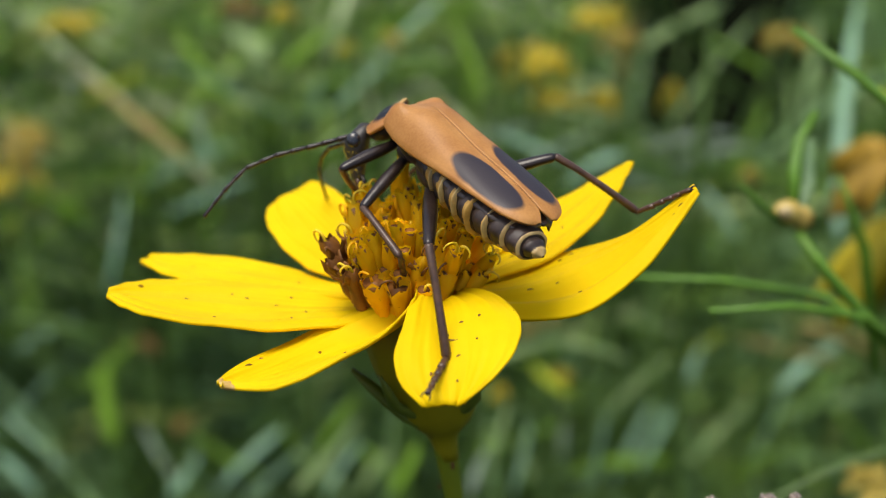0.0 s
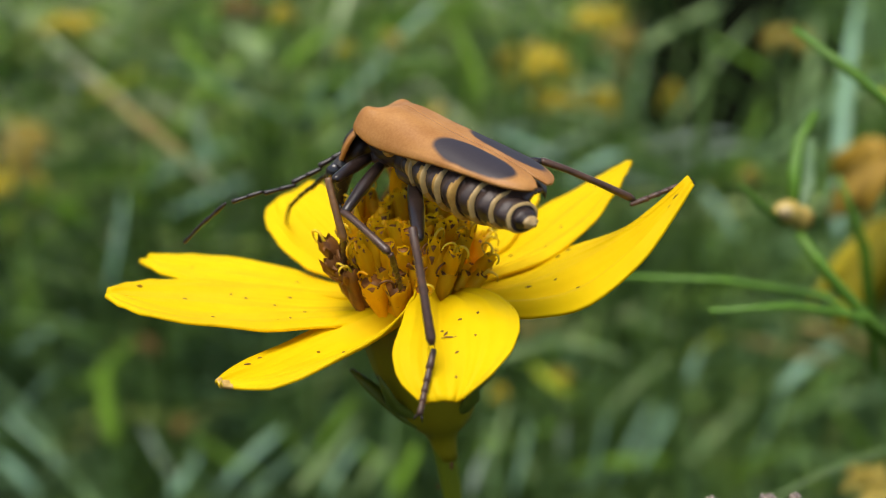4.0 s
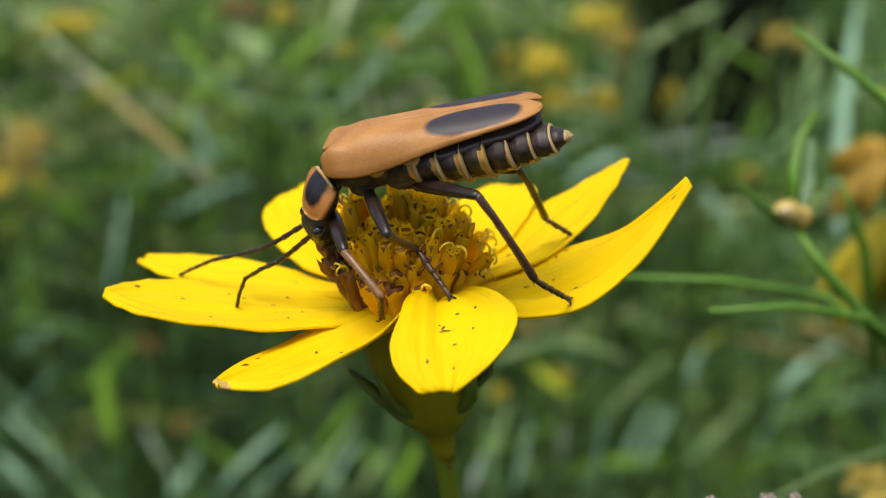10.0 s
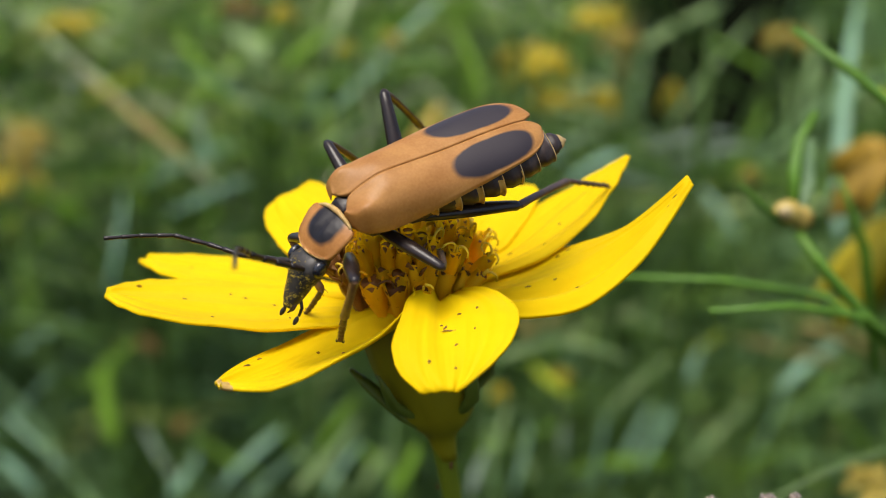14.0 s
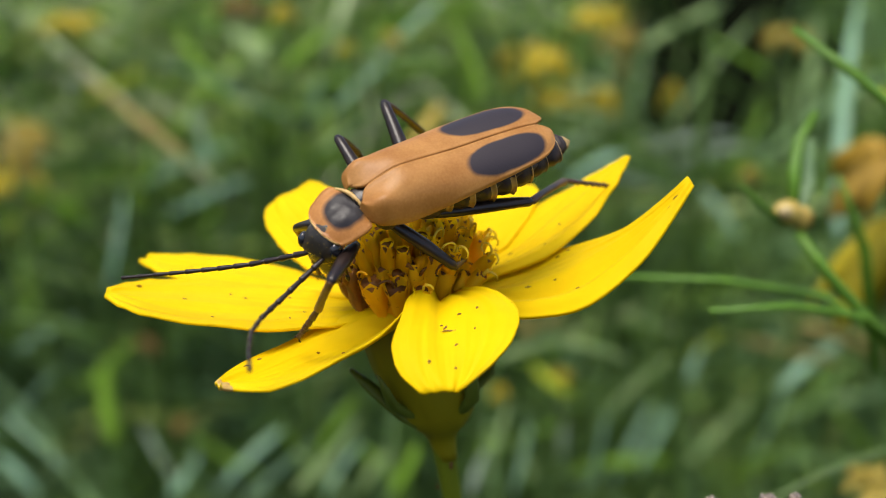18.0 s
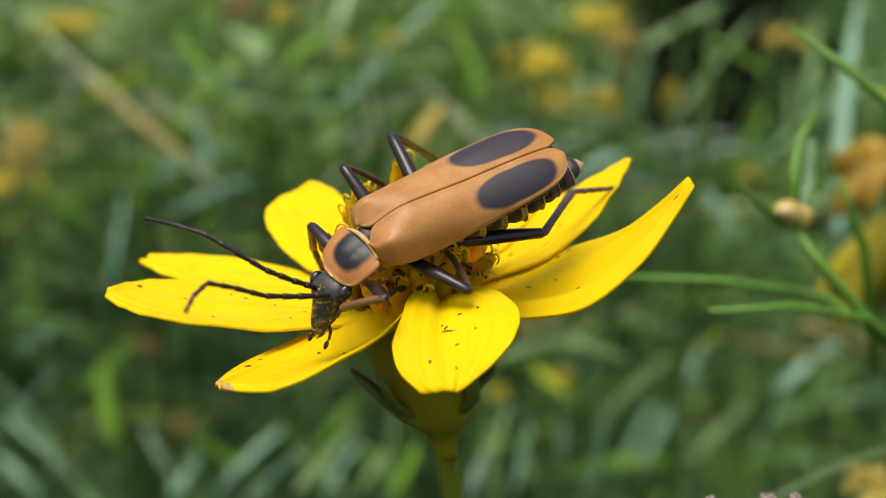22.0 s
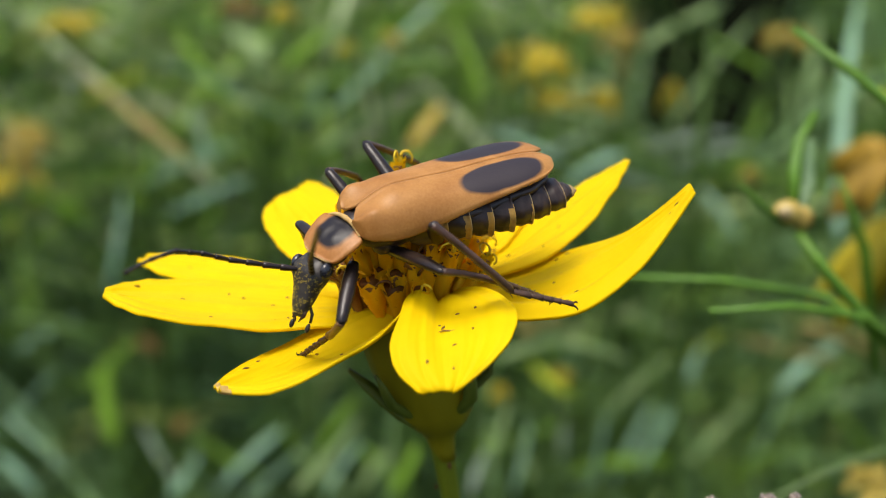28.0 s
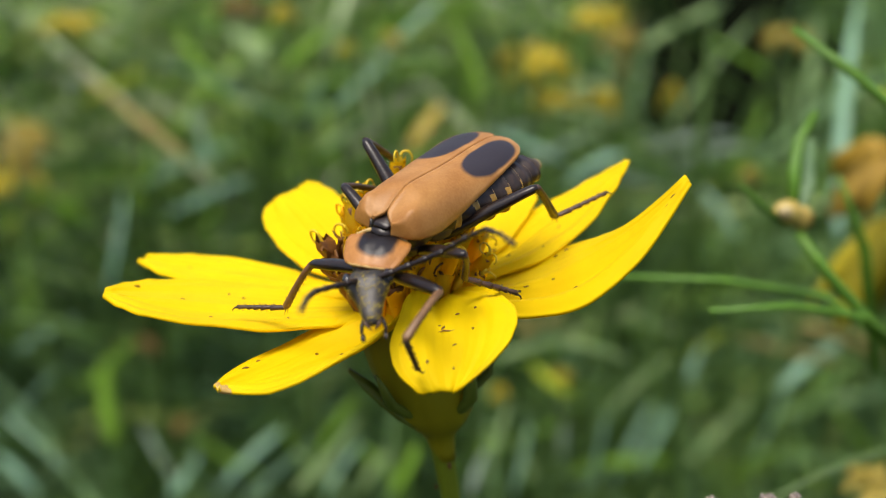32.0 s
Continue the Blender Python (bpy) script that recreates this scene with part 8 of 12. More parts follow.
    walk(LIMB['antenna_R2'], [
        (0, mm(2.50, 3.04, -3.64, 27.2, 21.8, 67.5)), (1, mm(2.13, 2.59, -3.54, 24.4, 4.0, 56.5)), (2, mm(2.12, 2.48, -3.72, 21.0, 4.5, 55.7)),
        (3, mm(1.80, 2.43, -3.99, 23.1, 11.1, 57.7)), (5.5, mm(3.20, 2.40, -4.35, 22.1, 22.9, 54.5)), (5.75, mm(3.57, 1.41, -5.10, -3.6, 31.4, 22.6)),
        (6, mm(3.48, 0.04, -5.36, -46.8, 30.0, -15.6)), (7, mm(3.15, -1.31, -4.67, -58.0, 40.4, -44.7)),
        (8, mm(3.36, -1.80, -4.25, -71.6, 29.5, -48.8)), (8.6, mm(4.22, -0.50, -4.37, -46.0, 23.3, -28.8)),
        (9, mm(4.30, 0.21, -4.30, -32.2, 19.7, -20.5)), (10, mm(4.20, -0.67, -4.33, -49.6, 7.4, -16.2)),
        (10.5, mm(4.45, -0.35, -4.50, -59.2, 8.1, -25.7)), (10.75, mm(3.77, -1.32, -4.81, -81.0, 14.2, -52.5)),
        (11, mm(2.87, -1.72, -4.56, -96.7, 17.8, -81.6)), (11.5, mm(3.43, -1.91, -3.45, -74.1, 9.5, -74.8)),
        (11.75, mm(3.40, -2.24, -3.43, -59.9, -2.0, -58.8)), (12, mm(3.32, -2.46, -3.39, -48.8, -11.8, -42.2)),
        (12.25, mm(3.66, -2.33, -2.86, -38.9, 4.3, -54.2)), (12.5, mm(4.00, -1.94, -2.23, -32.6, 19.6, -65.8)),
        (12.75, mm(4.06, -1.73, -1.78, -14.0, 3.2, -63.3)), (13, mm(4.02, -1.65, -1.38, 3.9, -12.3, -63.0)),
        (13.6, mm(3.86, -1.85, -2.73, -21.0, -4.5, -55.5)), (14, mm(3.60, -1.71, -3.42, -32.2, 0.5, -51.4)),
        (15.4, mm(4.65, -0.98, -2.14, -16.3, -15.2, -36.2)), (16.2, mm(4.91, 0.04, -1.08, -1.0, -28.1, -22.6)),
        (17, mm(4.79, 0.59, -0.61, 8.5, -33.9, -15.8)), (17.2, mm(4.88, 0.36, -0.91, 1.1, -28.3, -18.5)),
        (17.4, mm(4.93, -0.17, -1.72, -19.0, -14.6, -23.6)), (17.6, mm(4.65, -0.68, -2.76, -42.6, 2.0, -28.4)),
        (18, mm(3.92, -1.08, -3.89, -64.8, 21.5, -34.4)), (19, mm(3.82, -0.54, -4.46, -60.9, 22.0, -29.5)),
        (19.2, mm(4.20, -0.53, -4.03, -53.7, 14.5, -29.8)), (19.4, mm(4.81, -0.38, -2.83, -29.1, -3.3, -30.2)),
        (19.6, mm(4.93, 0.04, -1.29, 8.6, -24.6, -30.7)), (19.8, mm(4.50, 0.52, -0.15, 40.3, -42.5, -31.2)),
        (20, mm(4.18, 0.71, 0.27, 53.0, -50.1, -32.3)), (21, mm(4.22, 0.04, 0.07, 45.5, -39.1, -44.9)),
        (22, mm(4.13, -0.05, 0.01, 52.4, -29.1, -48.5)), (22.2, mm(4.28, -0.33, -0.26, 40.2, -27.7, -48.0)),
        (22.4, mm(4.47, -0.92, -1.03, 13.5, -24.4, -47.1)), (22.6, mm(4.35, -1.43, -2.11, -13.2, -20.6, -46.4)),
        (23, mm(3.75, -1.65, -3.37, -37.4, -16.6, -45.8)), (23.6, mm(4.00, -1.78, -1.77, -7.2, -12.1, -59.5)),
        (24, mm(3.98, -1.66, -0.90, 15.3, -9.3, -66.6)), (24.6, mm(4.33, -1.28, -0.44, 13.9, -35.6, -48.4)),
        (25, mm(4.46, -1.03, -0.21, 5.7, -48.3, -31.3)), (26.25, mm(4.49, -1.20, -0.82, -6.4, -23.1, -41.9)),
        (27.292, mm(4.49, -1.36, -1.44, -21.7, 3.4, -50.5)), (27.5, mm(4.49, -1.38, -1.46, -22.5, 4.5, -50.9)),
        (27.75, mm(4.71, -0.93, -1.31, -13.3, -18.8, -24.9)), (28, mm(4.86, -0.47, -1.15, -17.0, -36.7, 8.9)),
        (28.4, mm(4.68, -1.02, -1.23, -22.7, -34.8, -12.1)), (28.6, mm(4.49, -1.45, -1.34, -27.8, -29.6, -27.6)),
        (29, mm(4.17, -1.92, -1.51, -33.8, -20.5, -43.5)), (29.6, mm(4.88, -0.90, -1.49, -15.6, -0.2, -39.7)),
        (30, mm(5.15, -0.31, -1.55, -10.3, 11.2, -38.7)), (30.6, mm(4.48, -1.52, -2.35, -36.8, 15.4, -41.4)),
        (31, mm(4.05, -1.78, -2.68, -50.2, 17.7, -42.6)), (31.4, mm(4.71, -1.28, -2.13, -28.3, 4.9, -18.5)),
        (31.6, mm(5.03, -0.50, -1.50, -12.4, -7.0, 1.1)), (32, mm(5.06, 0.61, -0.75, -1.7, -22.4, 25.4)),])
    walk(LIMB['antenna_R3'], [
        (0, mm(3.00, 4.25, -4.16, 30.1, 28.1, 74.3)), (0.8, mm(2.94, 3.81, -3.67, 23.1, 8.1, 53.8)), (1, mm(2.90, 3.76, -3.64, 24.0, 5.2, 51.8)),
        (2, mm(2.92, 3.65, -3.84, 20.5, 5.4, 51.1)), (3, mm(2.54, 3.61, -4.26, 22.7, 13.1, 55.3)), (5.5, mm(3.95, 3.46, -4.90, 19.0, 33.1, 47.8)),
        (5.75, mm(4.68, 1.86, -5.82, -6.6, 34.4, 17.2)), (6, mm(4.62, -0.28, -6.05, -45.5, 28.5, -12.8)),
        (7, mm(3.90, -2.06, -5.56, -62.2, 44.8, -50.7)), (8, mm(4.14, -2.70, -4.93, -71.9, 33.9, -49.4)),
        (8.8, mm(5.54, -0.51, -4.77, -38.8, 26.8, -29.1)), (9, mm(5.53, -0.25, -4.77, -34.9, 26.6, -27.3)),
        (10, mm(5.51, -1.05, -4.52, -50.0, 7.7, -19.9)), (10.5, mm(5.72, -0.96, -4.71, -58.5, 5.1, -20.0)),
        (10.75, mm(4.61, -2.42, -5.16, -80.3, 12.1, -49.2)), (11, mm(3.30, -2.47, -4.66, -96.5, 15.9, -81.0)),
        (11.5, mm(3.80, -3.23, -3.68, -74.4, 10.5, -76.4)), (11.75, mm(4.12, -3.43, -3.38, -59.9, -0.3, -57.0)),
        (12, mm(4.33, -3.38, -3.11, -49.7, -9.3, -37.1)), (12.25, mm(4.48, -3.46, -2.96, -38.5, 10.6, -51.6)),
        (12.5, mm(4.54, -3.14, -2.70, -32.8, 29.4, -66.6)), (12.75, mm(4.69, -2.98, -1.86, -14.0, 13.0, -63.3)),
        (13, mm(4.64, -2.86, -1.08, 3.9, -3.2, -62.7)), (13.6, mm(4.64, -2.98, -2.62, -21.6, -6.1, -49.6)),
        (14, mm(4.46, -2.79, -3.43, -32.7, -6.7, -42.3)), (15.6, mm(5.87, -1.45, -1.41, -14.5, -22.4, -27.4)),
        (16.8, mm(5.92, 0.22, 0.10, 6.2, -33.6, -13.9)), (17, mm(5.89, 0.28, 0.15, 7.2, -34.1, -13.6)),
        (17.2, mm(6.03, -0.03, -0.26, 0.1, -28.8, -16.5)), (17.4, mm(6.16, -0.70, -1.38, -19.4, -15.8, -21.9)),
        (17.6, mm(5.87, -1.34, -2.80, -42.6, -0.1, -27.2)), (18, mm(4.98, -1.81, -4.40, -64.5, 18.3, -33.6)),
        (19, mm(4.95, -1.17, -4.98, -60.3, 19.4, -27.8)), (19.2, mm(5.36, -1.20, -4.38, -53.3, 12.1, -28.1)),
        (19.4, mm(6.01, -1.07, -2.75, -29.2, -5.3, -28.7)), (19.6, mm(6.02, -0.60, -0.72, 8.1, -26.1, -29.6)),
        (19.8, mm(5.38, -0.02, 0.79, 39.7, -43.6, -30.4)), (20, mm(4.94, 0.23, 1.33, 52.5, -51.0, -31.6)),
        (21, mm(4.98, -0.73, 0.94, 43.2, -39.6, -41.4)), (22, mm(4.94, -0.96, 0.69, 54.9, -13.1, -55.3)),
        (22.2, mm(5.10, -1.24, 0.40, 42.4, -13.5, -54.2)), (22.4, mm(5.33, -1.84, -0.45, 14.9, -14.6, -51.0)),
        (22.6, mm(5.24, -2.37, -1.62, -13.0, -16.1, -46.8)), (23, mm(4.68, -2.60, -2.96, -38.5, -17.5, -41.8)),
        (23.6, mm(4.69, -2.95, -1.48, -7.3, -6.6, -58.8)), (24, mm(4.52, -2.92, -0.68, 15.3, -0.1, -67.3)),
        (24.4, mm(4.87, -2.54, -0.08, 15.0, -19.5, -55.6)), (24.6, mm(5.08, -2.12, 0.36, 11.1, -35.3, -43.7)),
        (25, mm(5.26, -1.52, 0.83, -2.0, -52.1, -21.3)), (26.042, mm(5.43, -1.93, 0.03, -4.9, -26.9, -36.0)),
        (26.667, mm(5.44, -2.26, -0.89, -13.4, -1.0, -47.6)), (27.5, mm(5.37, -2.44, -1.58, -23.4, 17.2, -55.8)),
        (27.75, mm(5.90, -1.48, -0.87, -14.7, -10.8, -19.8)), (28, mm(5.96, -0.29, -0.33, -25.0, -34.6, 22.8)),
        (28.4, mm(5.79, -1.26, -0.44, -27.4, -32.5, -3.7)), (28.6, mm(5.55, -2.01, -0.67, -29.6, -26.5, -24.1)),
        (29, mm(5.12, -2.81, -1.03, -33.3, -16.4, -45.2)), (29.6, mm(5.94, -1.78, -1.48, -15.8, 7.0, -42.4)),
        (30, mm(6.21, -1.16, -1.82, -11.2, 19.6, -41.9)), (30.6, mm(5.47, -2.40, -2.72, -37.7, 22.9, -44.3)),
        (31, mm(5.21, -2.07, -2.79, -51.1, 24.2, -45.2)), (31.2, mm(5.33, -2.61, -2.95, -43.9, 20.4, -36.0)),
        (31.4, mm(6.01, -1.72, -2.24, -28.0, 9.5, -15.7)), (31.6, mm(6.40, -0.47, -1.33, -13.0, -5.5, 6.5)),
        (31.8, mm(6.35, 0.65, -0.55, -6.4, -18.6, 25.4)), (32, mm(6.22, 1.16, -0.23, -5.1, -24.6, 33.9)),])
    walk(LIMB['antenna_R4'], [
        (0, mm(3.34, 5.46, -4.84, 42.6, 43.7, 95.2)), (0.6, mm(3.72, 5.10, -4.12, 20.6, 36.1, 55.4)), (1, mm(3.76, 4.86, -3.77, 20.9, 25.3, 40.2)),
        (2, mm(3.79, 4.74, -3.97, 17.8, 25.8, 40.9)), (3, mm(3.31, 4.73, -4.58, 21.5, 34.4, 52.5)), (4.875, mm(4.53, 4.38, -5.56, -1.0, 58.5, 22.0)),
        (5.5, mm(4.74, 4.33, -5.67, -7.3, 61.7, 13.5)), (5.75, mm(5.77, 2.21, -6.62, -16.1, 47.4, 2.7)),
        (6, mm(5.80, -0.55, -6.72, -41.5, 33.2, -5.3)), (6.6, mm(5.01, -2.28, -6.61, -61.5, 44.7, -44.8)),
        (7, mm(4.52, -2.81, -6.53, -73.5, 47.1, -66.5)), (8, mm(4.89, -3.57, -5.70, -74.1, 43.2, -53.1)),
        (9, mm(6.63, -0.82, -5.39, -35.0, 48.9, -27.5)), (9.6, mm(6.64, -1.31, -5.23, -46.3, 30.4, -28.4)),
        (10, mm(6.80, -1.51, -4.70, -51.9, 18.8, -28.0)), (10.5, mm(7.06, -1.44, -4.83, -57.4, 7.5, -9.9)),
        (10.75, mm(5.53, -3.48, -5.46, -78.5, 14.5, -41.7)), (11, mm(3.73, -3.22, -4.73, -95.0, 17.4, -75.9)),
        (11.5, mm(4.13, -4.57, -3.93, -73.5, 14.5, -71.8)), (11.75, mm(4.88, -4.60, -3.37, -60.1, 17.4, -58.1)),
        (12, mm(5.44, -4.21, -2.88, -50.4, 20.7, -43.6)), (12.25, mm(5.33, -4.54, -3.22, -37.5, 27.8, -48.7)),
        (12.5, mm(5.02, -4.26, -3.38, -25.5, 34.2, -52.6)), (12.75, mm(5.30, -4.19, -2.17, -9.9, 24.7, -50.7)),
        (13, mm(5.28, -4.11, -1.01, 5.2, 16.1, -51.2)), (13.4, mm(5.46, -4.15, -1.78, -10.4, 7.7, -42.3)),
        (14, mm(5.47, -3.70, -3.26, -34.9, -6.3, -23.8)), (15.8, mm(7.12, -1.62, -0.46, -17.7, -22.4, -7.0)),
        (17, mm(7.01, 0.01, 0.93, -1.6, -31.0, 2.8)), (17.2, mm(7.20, -0.37, 0.40, -6.5, -26.2, -2.2)),
        (17.4, mm(7.39, -1.19, -1.00, -21.9, -13.9, -12.1)), (17.6, mm(7.10, -1.98, -2.80, -42.5, 1.4, -22.5)),
        (18, mm(6.08, -2.54, -4.84, -65.0, 19.3, -35.1)), (19, mm(6.14, -1.73, -5.38, -59.8, 29.8, -26.6)),
        (19.2, mm(6.57, -1.84, -4.68, -52.1, 21.2, -23.9)), (19.4, mm(7.23, -1.74, -2.62, -29.6, 0.6, -18.6)),
        (19.6, mm(7.10, -1.21, -0.10, 0.6, -24.1, -12.1)), (19.8, mm(6.24, -0.53, 1.75, 21.4, -44.7, -4.3)),
        (20, mm(5.68, -0.22, 2.41, 27.2, -53.4, 0.1)), (21, mm(5.78, -1.44, 1.83, 18.7, -45.1, -5.6)),
        (21.4, mm(5.77, -1.69, 1.55, 39.3, -25.8, -27.6)), (21.6, mm(5.75, -1.88, 1.31, 49.1, -8.2, -40.7)),
        (22, mm(5.70, -2.07, 1.00, 54.8, 12.9, -55.3)), (22.2, mm(5.90, -2.33, 0.72, 42.4, 12.9, -53.4)),
        (22.4, mm(6.18, -2.90, -0.11, 14.9, 13.0, -48.7)), (22.6, mm(6.15, -3.35, -1.23, -13.1, 12.7, -43.2)),
        (23, mm(5.67, -3.48, -2.55, -38.9, 11.9, -36.7)), (23.4, mm(5.60, -3.91, -1.88, -23.6, 13.5, -44.3)),
        (23.6, mm(5.41, -4.13, -1.32, -6.7, 14.9, -50.6)), (24, mm(5.05, -4.20, -0.68, 16.6, 16.4, -58.1)),
        (24.4, mm(5.62, -3.62, 0.38, 12.0, -6.1, -42.4)), (24.6, mm(5.90, -2.91, 1.18, 3.6, -24.8, -28.7)),
        (25, mm(6.06, -1.82, 1.93, -14.4, -44.4, -4.8)), (25.833, mm(6.36, -2.39, 1.09, -10.3, -24.4, -18.3)),
        (26.25, mm(6.45, -2.91, 0.15, -9.2, -5.2, -29.2)), (26.875, mm(6.29, -3.40, -1.31, -15.5, 22.2, -44.6)),
        (27.5, mm(6.11, -3.54, -1.99, -22.3, 34.4, -53.3)), (27.75, mm(7.17, -1.95, -0.62, -14.5, 11.5, -6.8)),
        (28, mm(7.00, 0.14, 0.46, -28.9, -18.4, 31.4)), (28.4, mm(6.96, -1.33, 0.31, -29.2, -12.7, 1.0)),
        (28.6, mm(6.69, -2.51, -0.05, -29.8, -5.3, -23.3)), (29, mm(6.06, -3.76, -0.63, -32.6, 4.5, -51.5)),
        (29.6, mm(6.96, -2.71, -1.65, -14.9, 19.9, -38.6)), (30, mm(7.18, -2.03, -2.28, -7.0, 28.3, -31.7)),
        (30.6, mm(6.38, -3.29, -3.25, -40.2, 35.5, -49.5)), (31, mm(6.25, -2.36, -3.03, -58.9, 38.5, -59.9)),
        (31.2, mm(6.36, -3.36, -3.43, -48.8, 34.6, -46.5)), (31.4, mm(7.31, -2.09, -2.47, -28.9, 20.2, -19.8)),
        (31.6, mm(7.77, -0.31, -1.20, -13.0, -1.5, 5.4)), (31.8, mm(7.54, 1.21, -0.11, -6.5, -20.9, 25.8)),
        (32, mm(7.27, 1.86, 0.36, -5.8, -29.4, 35.4)),])
    walk(LIMB['antenna_R5'], [
        (0, mm(3.24, 6.49, -5.82, 48.1, 47.1, 103.1)), (0.4, mm(3.95, 6.25, -5.37, 28.6, 47.9, 74.5)), (0.8, mm(4.64, 5.79, -4.54, 18.3, 33.8, 41.0)),
        (1, mm(4.73, 5.68, -4.37, 19.1, 30.0, 36.3)), (2, mm(4.76, 5.57, -4.58, 16.1, 30.6, 37.3)), (3, mm(4.02, 5.65, -5.38, 20.7, 39.6, 51.3)),
        (4.667, mm(5.08, 4.78, -6.63, -6.5, 61.8, 15.8)), (5.5, mm(5.39, 4.48, -6.91, -23.7, 66.0, -4.8)),
        (5.75, mm(6.71, 2.25, -7.64, -20.3, 50.4, -2.8)), (6, mm(6.96, -0.66, -7.47, -40.3, 34.1, -3.0)),
        (6.6, mm(5.71, -2.97, -7.58, -62.9, 46.3, -47.0)), (7, mm(4.89, -3.68, -7.55, -77.2, 47.7, -71.7)),
        (8, mm(5.49, -4.37, -6.64, -75.0, 46.1, -54.2)), (9, mm(7.44, -1.25, -6.44, -36.2, 55.0, -29.1)),
        (9.6, mm(7.69, -1.88, -5.92, -47.5, 34.2, -30.7)), (10, mm(7.95, -2.13, -5.14, -52.8, 21.4, -30.7)),
        (10.5, mm(8.47, -1.69, -5.02, -57.0, 7.6, -6.7)), (10.75, mm(6.56, -4.40, -5.82, -77.9, 14.7, -39.3)),
        (11, mm(4.60, -3.02, -4.33, -94.7, 17.4, -74.5)), (11.5, mm(4.54, -5.84, -4.28, -73.2, 15.7, -70.9)),
        (11.75, mm(5.58, -5.73, -3.79, -60.1, 21.9, -58.1)), (12, mm(6.38, -5.11, -3.37, -50.7, 27.8, -44.5)),
        (12.25, mm(6.15, -5.47, -3.87, -36.9, 32.6, -47.4)), (12.5, mm(5.72, -5.17, -4.17, -23.3, 36.5, -48.8)),
        (12.75, mm(6.11, -5.18, -2.76, -8.4, 28.8, -47.1)), (13, mm(6.12, -5.15, -1.39, 6.2, 21.8, -48.2)),
        (13.4, mm(6.48, -5.08, -1.96, -9.8, 11.1, -38.5)), (13.8, mm(6.73, -4.43, -2.94, -31.7, -4.3, -21.6)),
        (14, mm(6.72, -4.26, -3.12, -35.5, -7.1, -18.1)), (15.8, mm(8.38, -1.78, 0.06, -19.5, -21.7, -2.2)),
        (17, mm(8.19, 0.07, 1.64, -3.6, -29.9, 6.8)), (17.2, mm(8.44, -0.42, 1.01, -8.1, -25.3, 1.5)),
        (17.4, mm(8.70, -1.47, -0.67, -22.5, -13.5, -9.6)), (17.6, mm(8.38, -2.50, -2.83, -42.5, 1.4, -21.2)),
        (18, mm(7.15, -3.29, -5.30, -65.1, 19.1, -35.3)), (19, mm(7.38, -1.83, -5.54, -59.5, 32.0, -26.0)),
        (19.2, mm(7.75, -2.37, -5.17, -51.6, 23.1, -22.7)), (19.4, mm(8.54, -2.19, -2.64, -29.6, 1.8, -16.0)),
        (19.6, mm(8.35, -1.48, 0.46, -1.2, -23.5, -7.7)), (19.8, mm(7.23, -0.60, 2.73, 16.9, -44.2, 2.0)),
        (20, mm(6.52, -0.22, 3.53, 21.0, -52.8, 7.8)), (21, mm(6.76, -1.53, 2.82, 12.3, -44.5, 3.4)),
        (21.4, mm(6.88, -2.27, 2.16, 37.5, -23.7, -23.3)), (21.6, mm(6.79, -2.78, 1.51, 48.9, -3.3, -38.8)),
        (22, mm(6.47, -3.18, 0.69, 54.5, 21.2, -56.1)), (22.2, mm(6.70, -3.41, 0.41, 42.3, 21.0, -53.9)),
        (22.4, mm(7.07, -3.91, -0.42, 14.9, 20.5, -48.6)), (22.6, mm(7.15, -4.27, -1.55, -13.0, 19.8, -42.4)),
        (23, mm(6.76, -4.30, -2.84, -38.4, 18.4, -34.9)), (23.4, mm(6.57, -4.86, -2.20, -23.1, 19.6, -42.2)),
        (23.6, mm(6.26, -5.16, -1.68, -6.0, 20.6, -48.5)), (24, mm(5.76, -5.33, -1.07, 17.4, 21.6, -55.8)),
        (24.4, mm(6.64, -4.55, 0.52, 11.8, -2.2, -39.2)), (24.6, mm(7.02, -3.52, 1.76, 2.1, -21.9, -25.0)),
        (25, mm(7.05, -1.91, 2.92, -17.6, -42.5, -0.1)), (25.833, mm(7.56, -2.79, 1.66, -11.6, -21.5, -14.9)),
        (26.25, mm(7.66, -3.58, 0.27, -9.4, -1.4, -26.5)), (26.667, mm(7.40, -4.14, -1.20, -11.9, 18.9, -37.8)),
        (27.5, mm(6.79, -4.45, -2.77, -22.3, 40.3, -53.3)), (27.75, mm(8.51, -2.10, -0.89, -13.7, 17.6, -3.0)),
        (28, mm(8.12, 0.82, 0.90, -29.8, -13.9, 34.7)), (28.2, mm(8.23, 0.19, 0.87, -29.8, -12.6, 25.1)),
        (28.4, mm(8.31, -1.31, 0.61, -29.5, -7.7, 2.9)), (28.6, mm(7.95, -3.06, 0.09, -29.8, 0.0, -22.7)),
        (28.8, mm(7.29, -4.36, -0.49, -31.5, 7.1, -44.0)), (29, mm(6.92, -4.84, -0.74, -32.9, 10.0, -53.1)),
        (29.6, mm(7.98, -3.52, -2.12, -14.7, 24.0, -38.0)), (30, mm(8.21, -2.67, -2.94, -5.8, 31.5, -29.3)),
        (30.6, mm(7.10, -4.13, -4.04, -41.5, 39.5, -51.6)), (31, mm(6.93, -2.68, -3.56, -62.0, 42.5, -64.8)),
        (31.2, mm(7.15, -4.17, -4.22, -50.7, 38.7, -49.6)), (31.4, mm(8.52, -2.52, -2.95, -29.2, 23.5, -20.4)),
        (31.6, mm(9.13, -0.19, -1.16, -12.9, -0.4, 5.9)), (31.8, mm(8.69, 1.78, 0.38, -7.0, -21.6, 27.1)),
        (32, mm(8.25, 2.57, 1.03, -6.6, -30.9, 37.2)),])
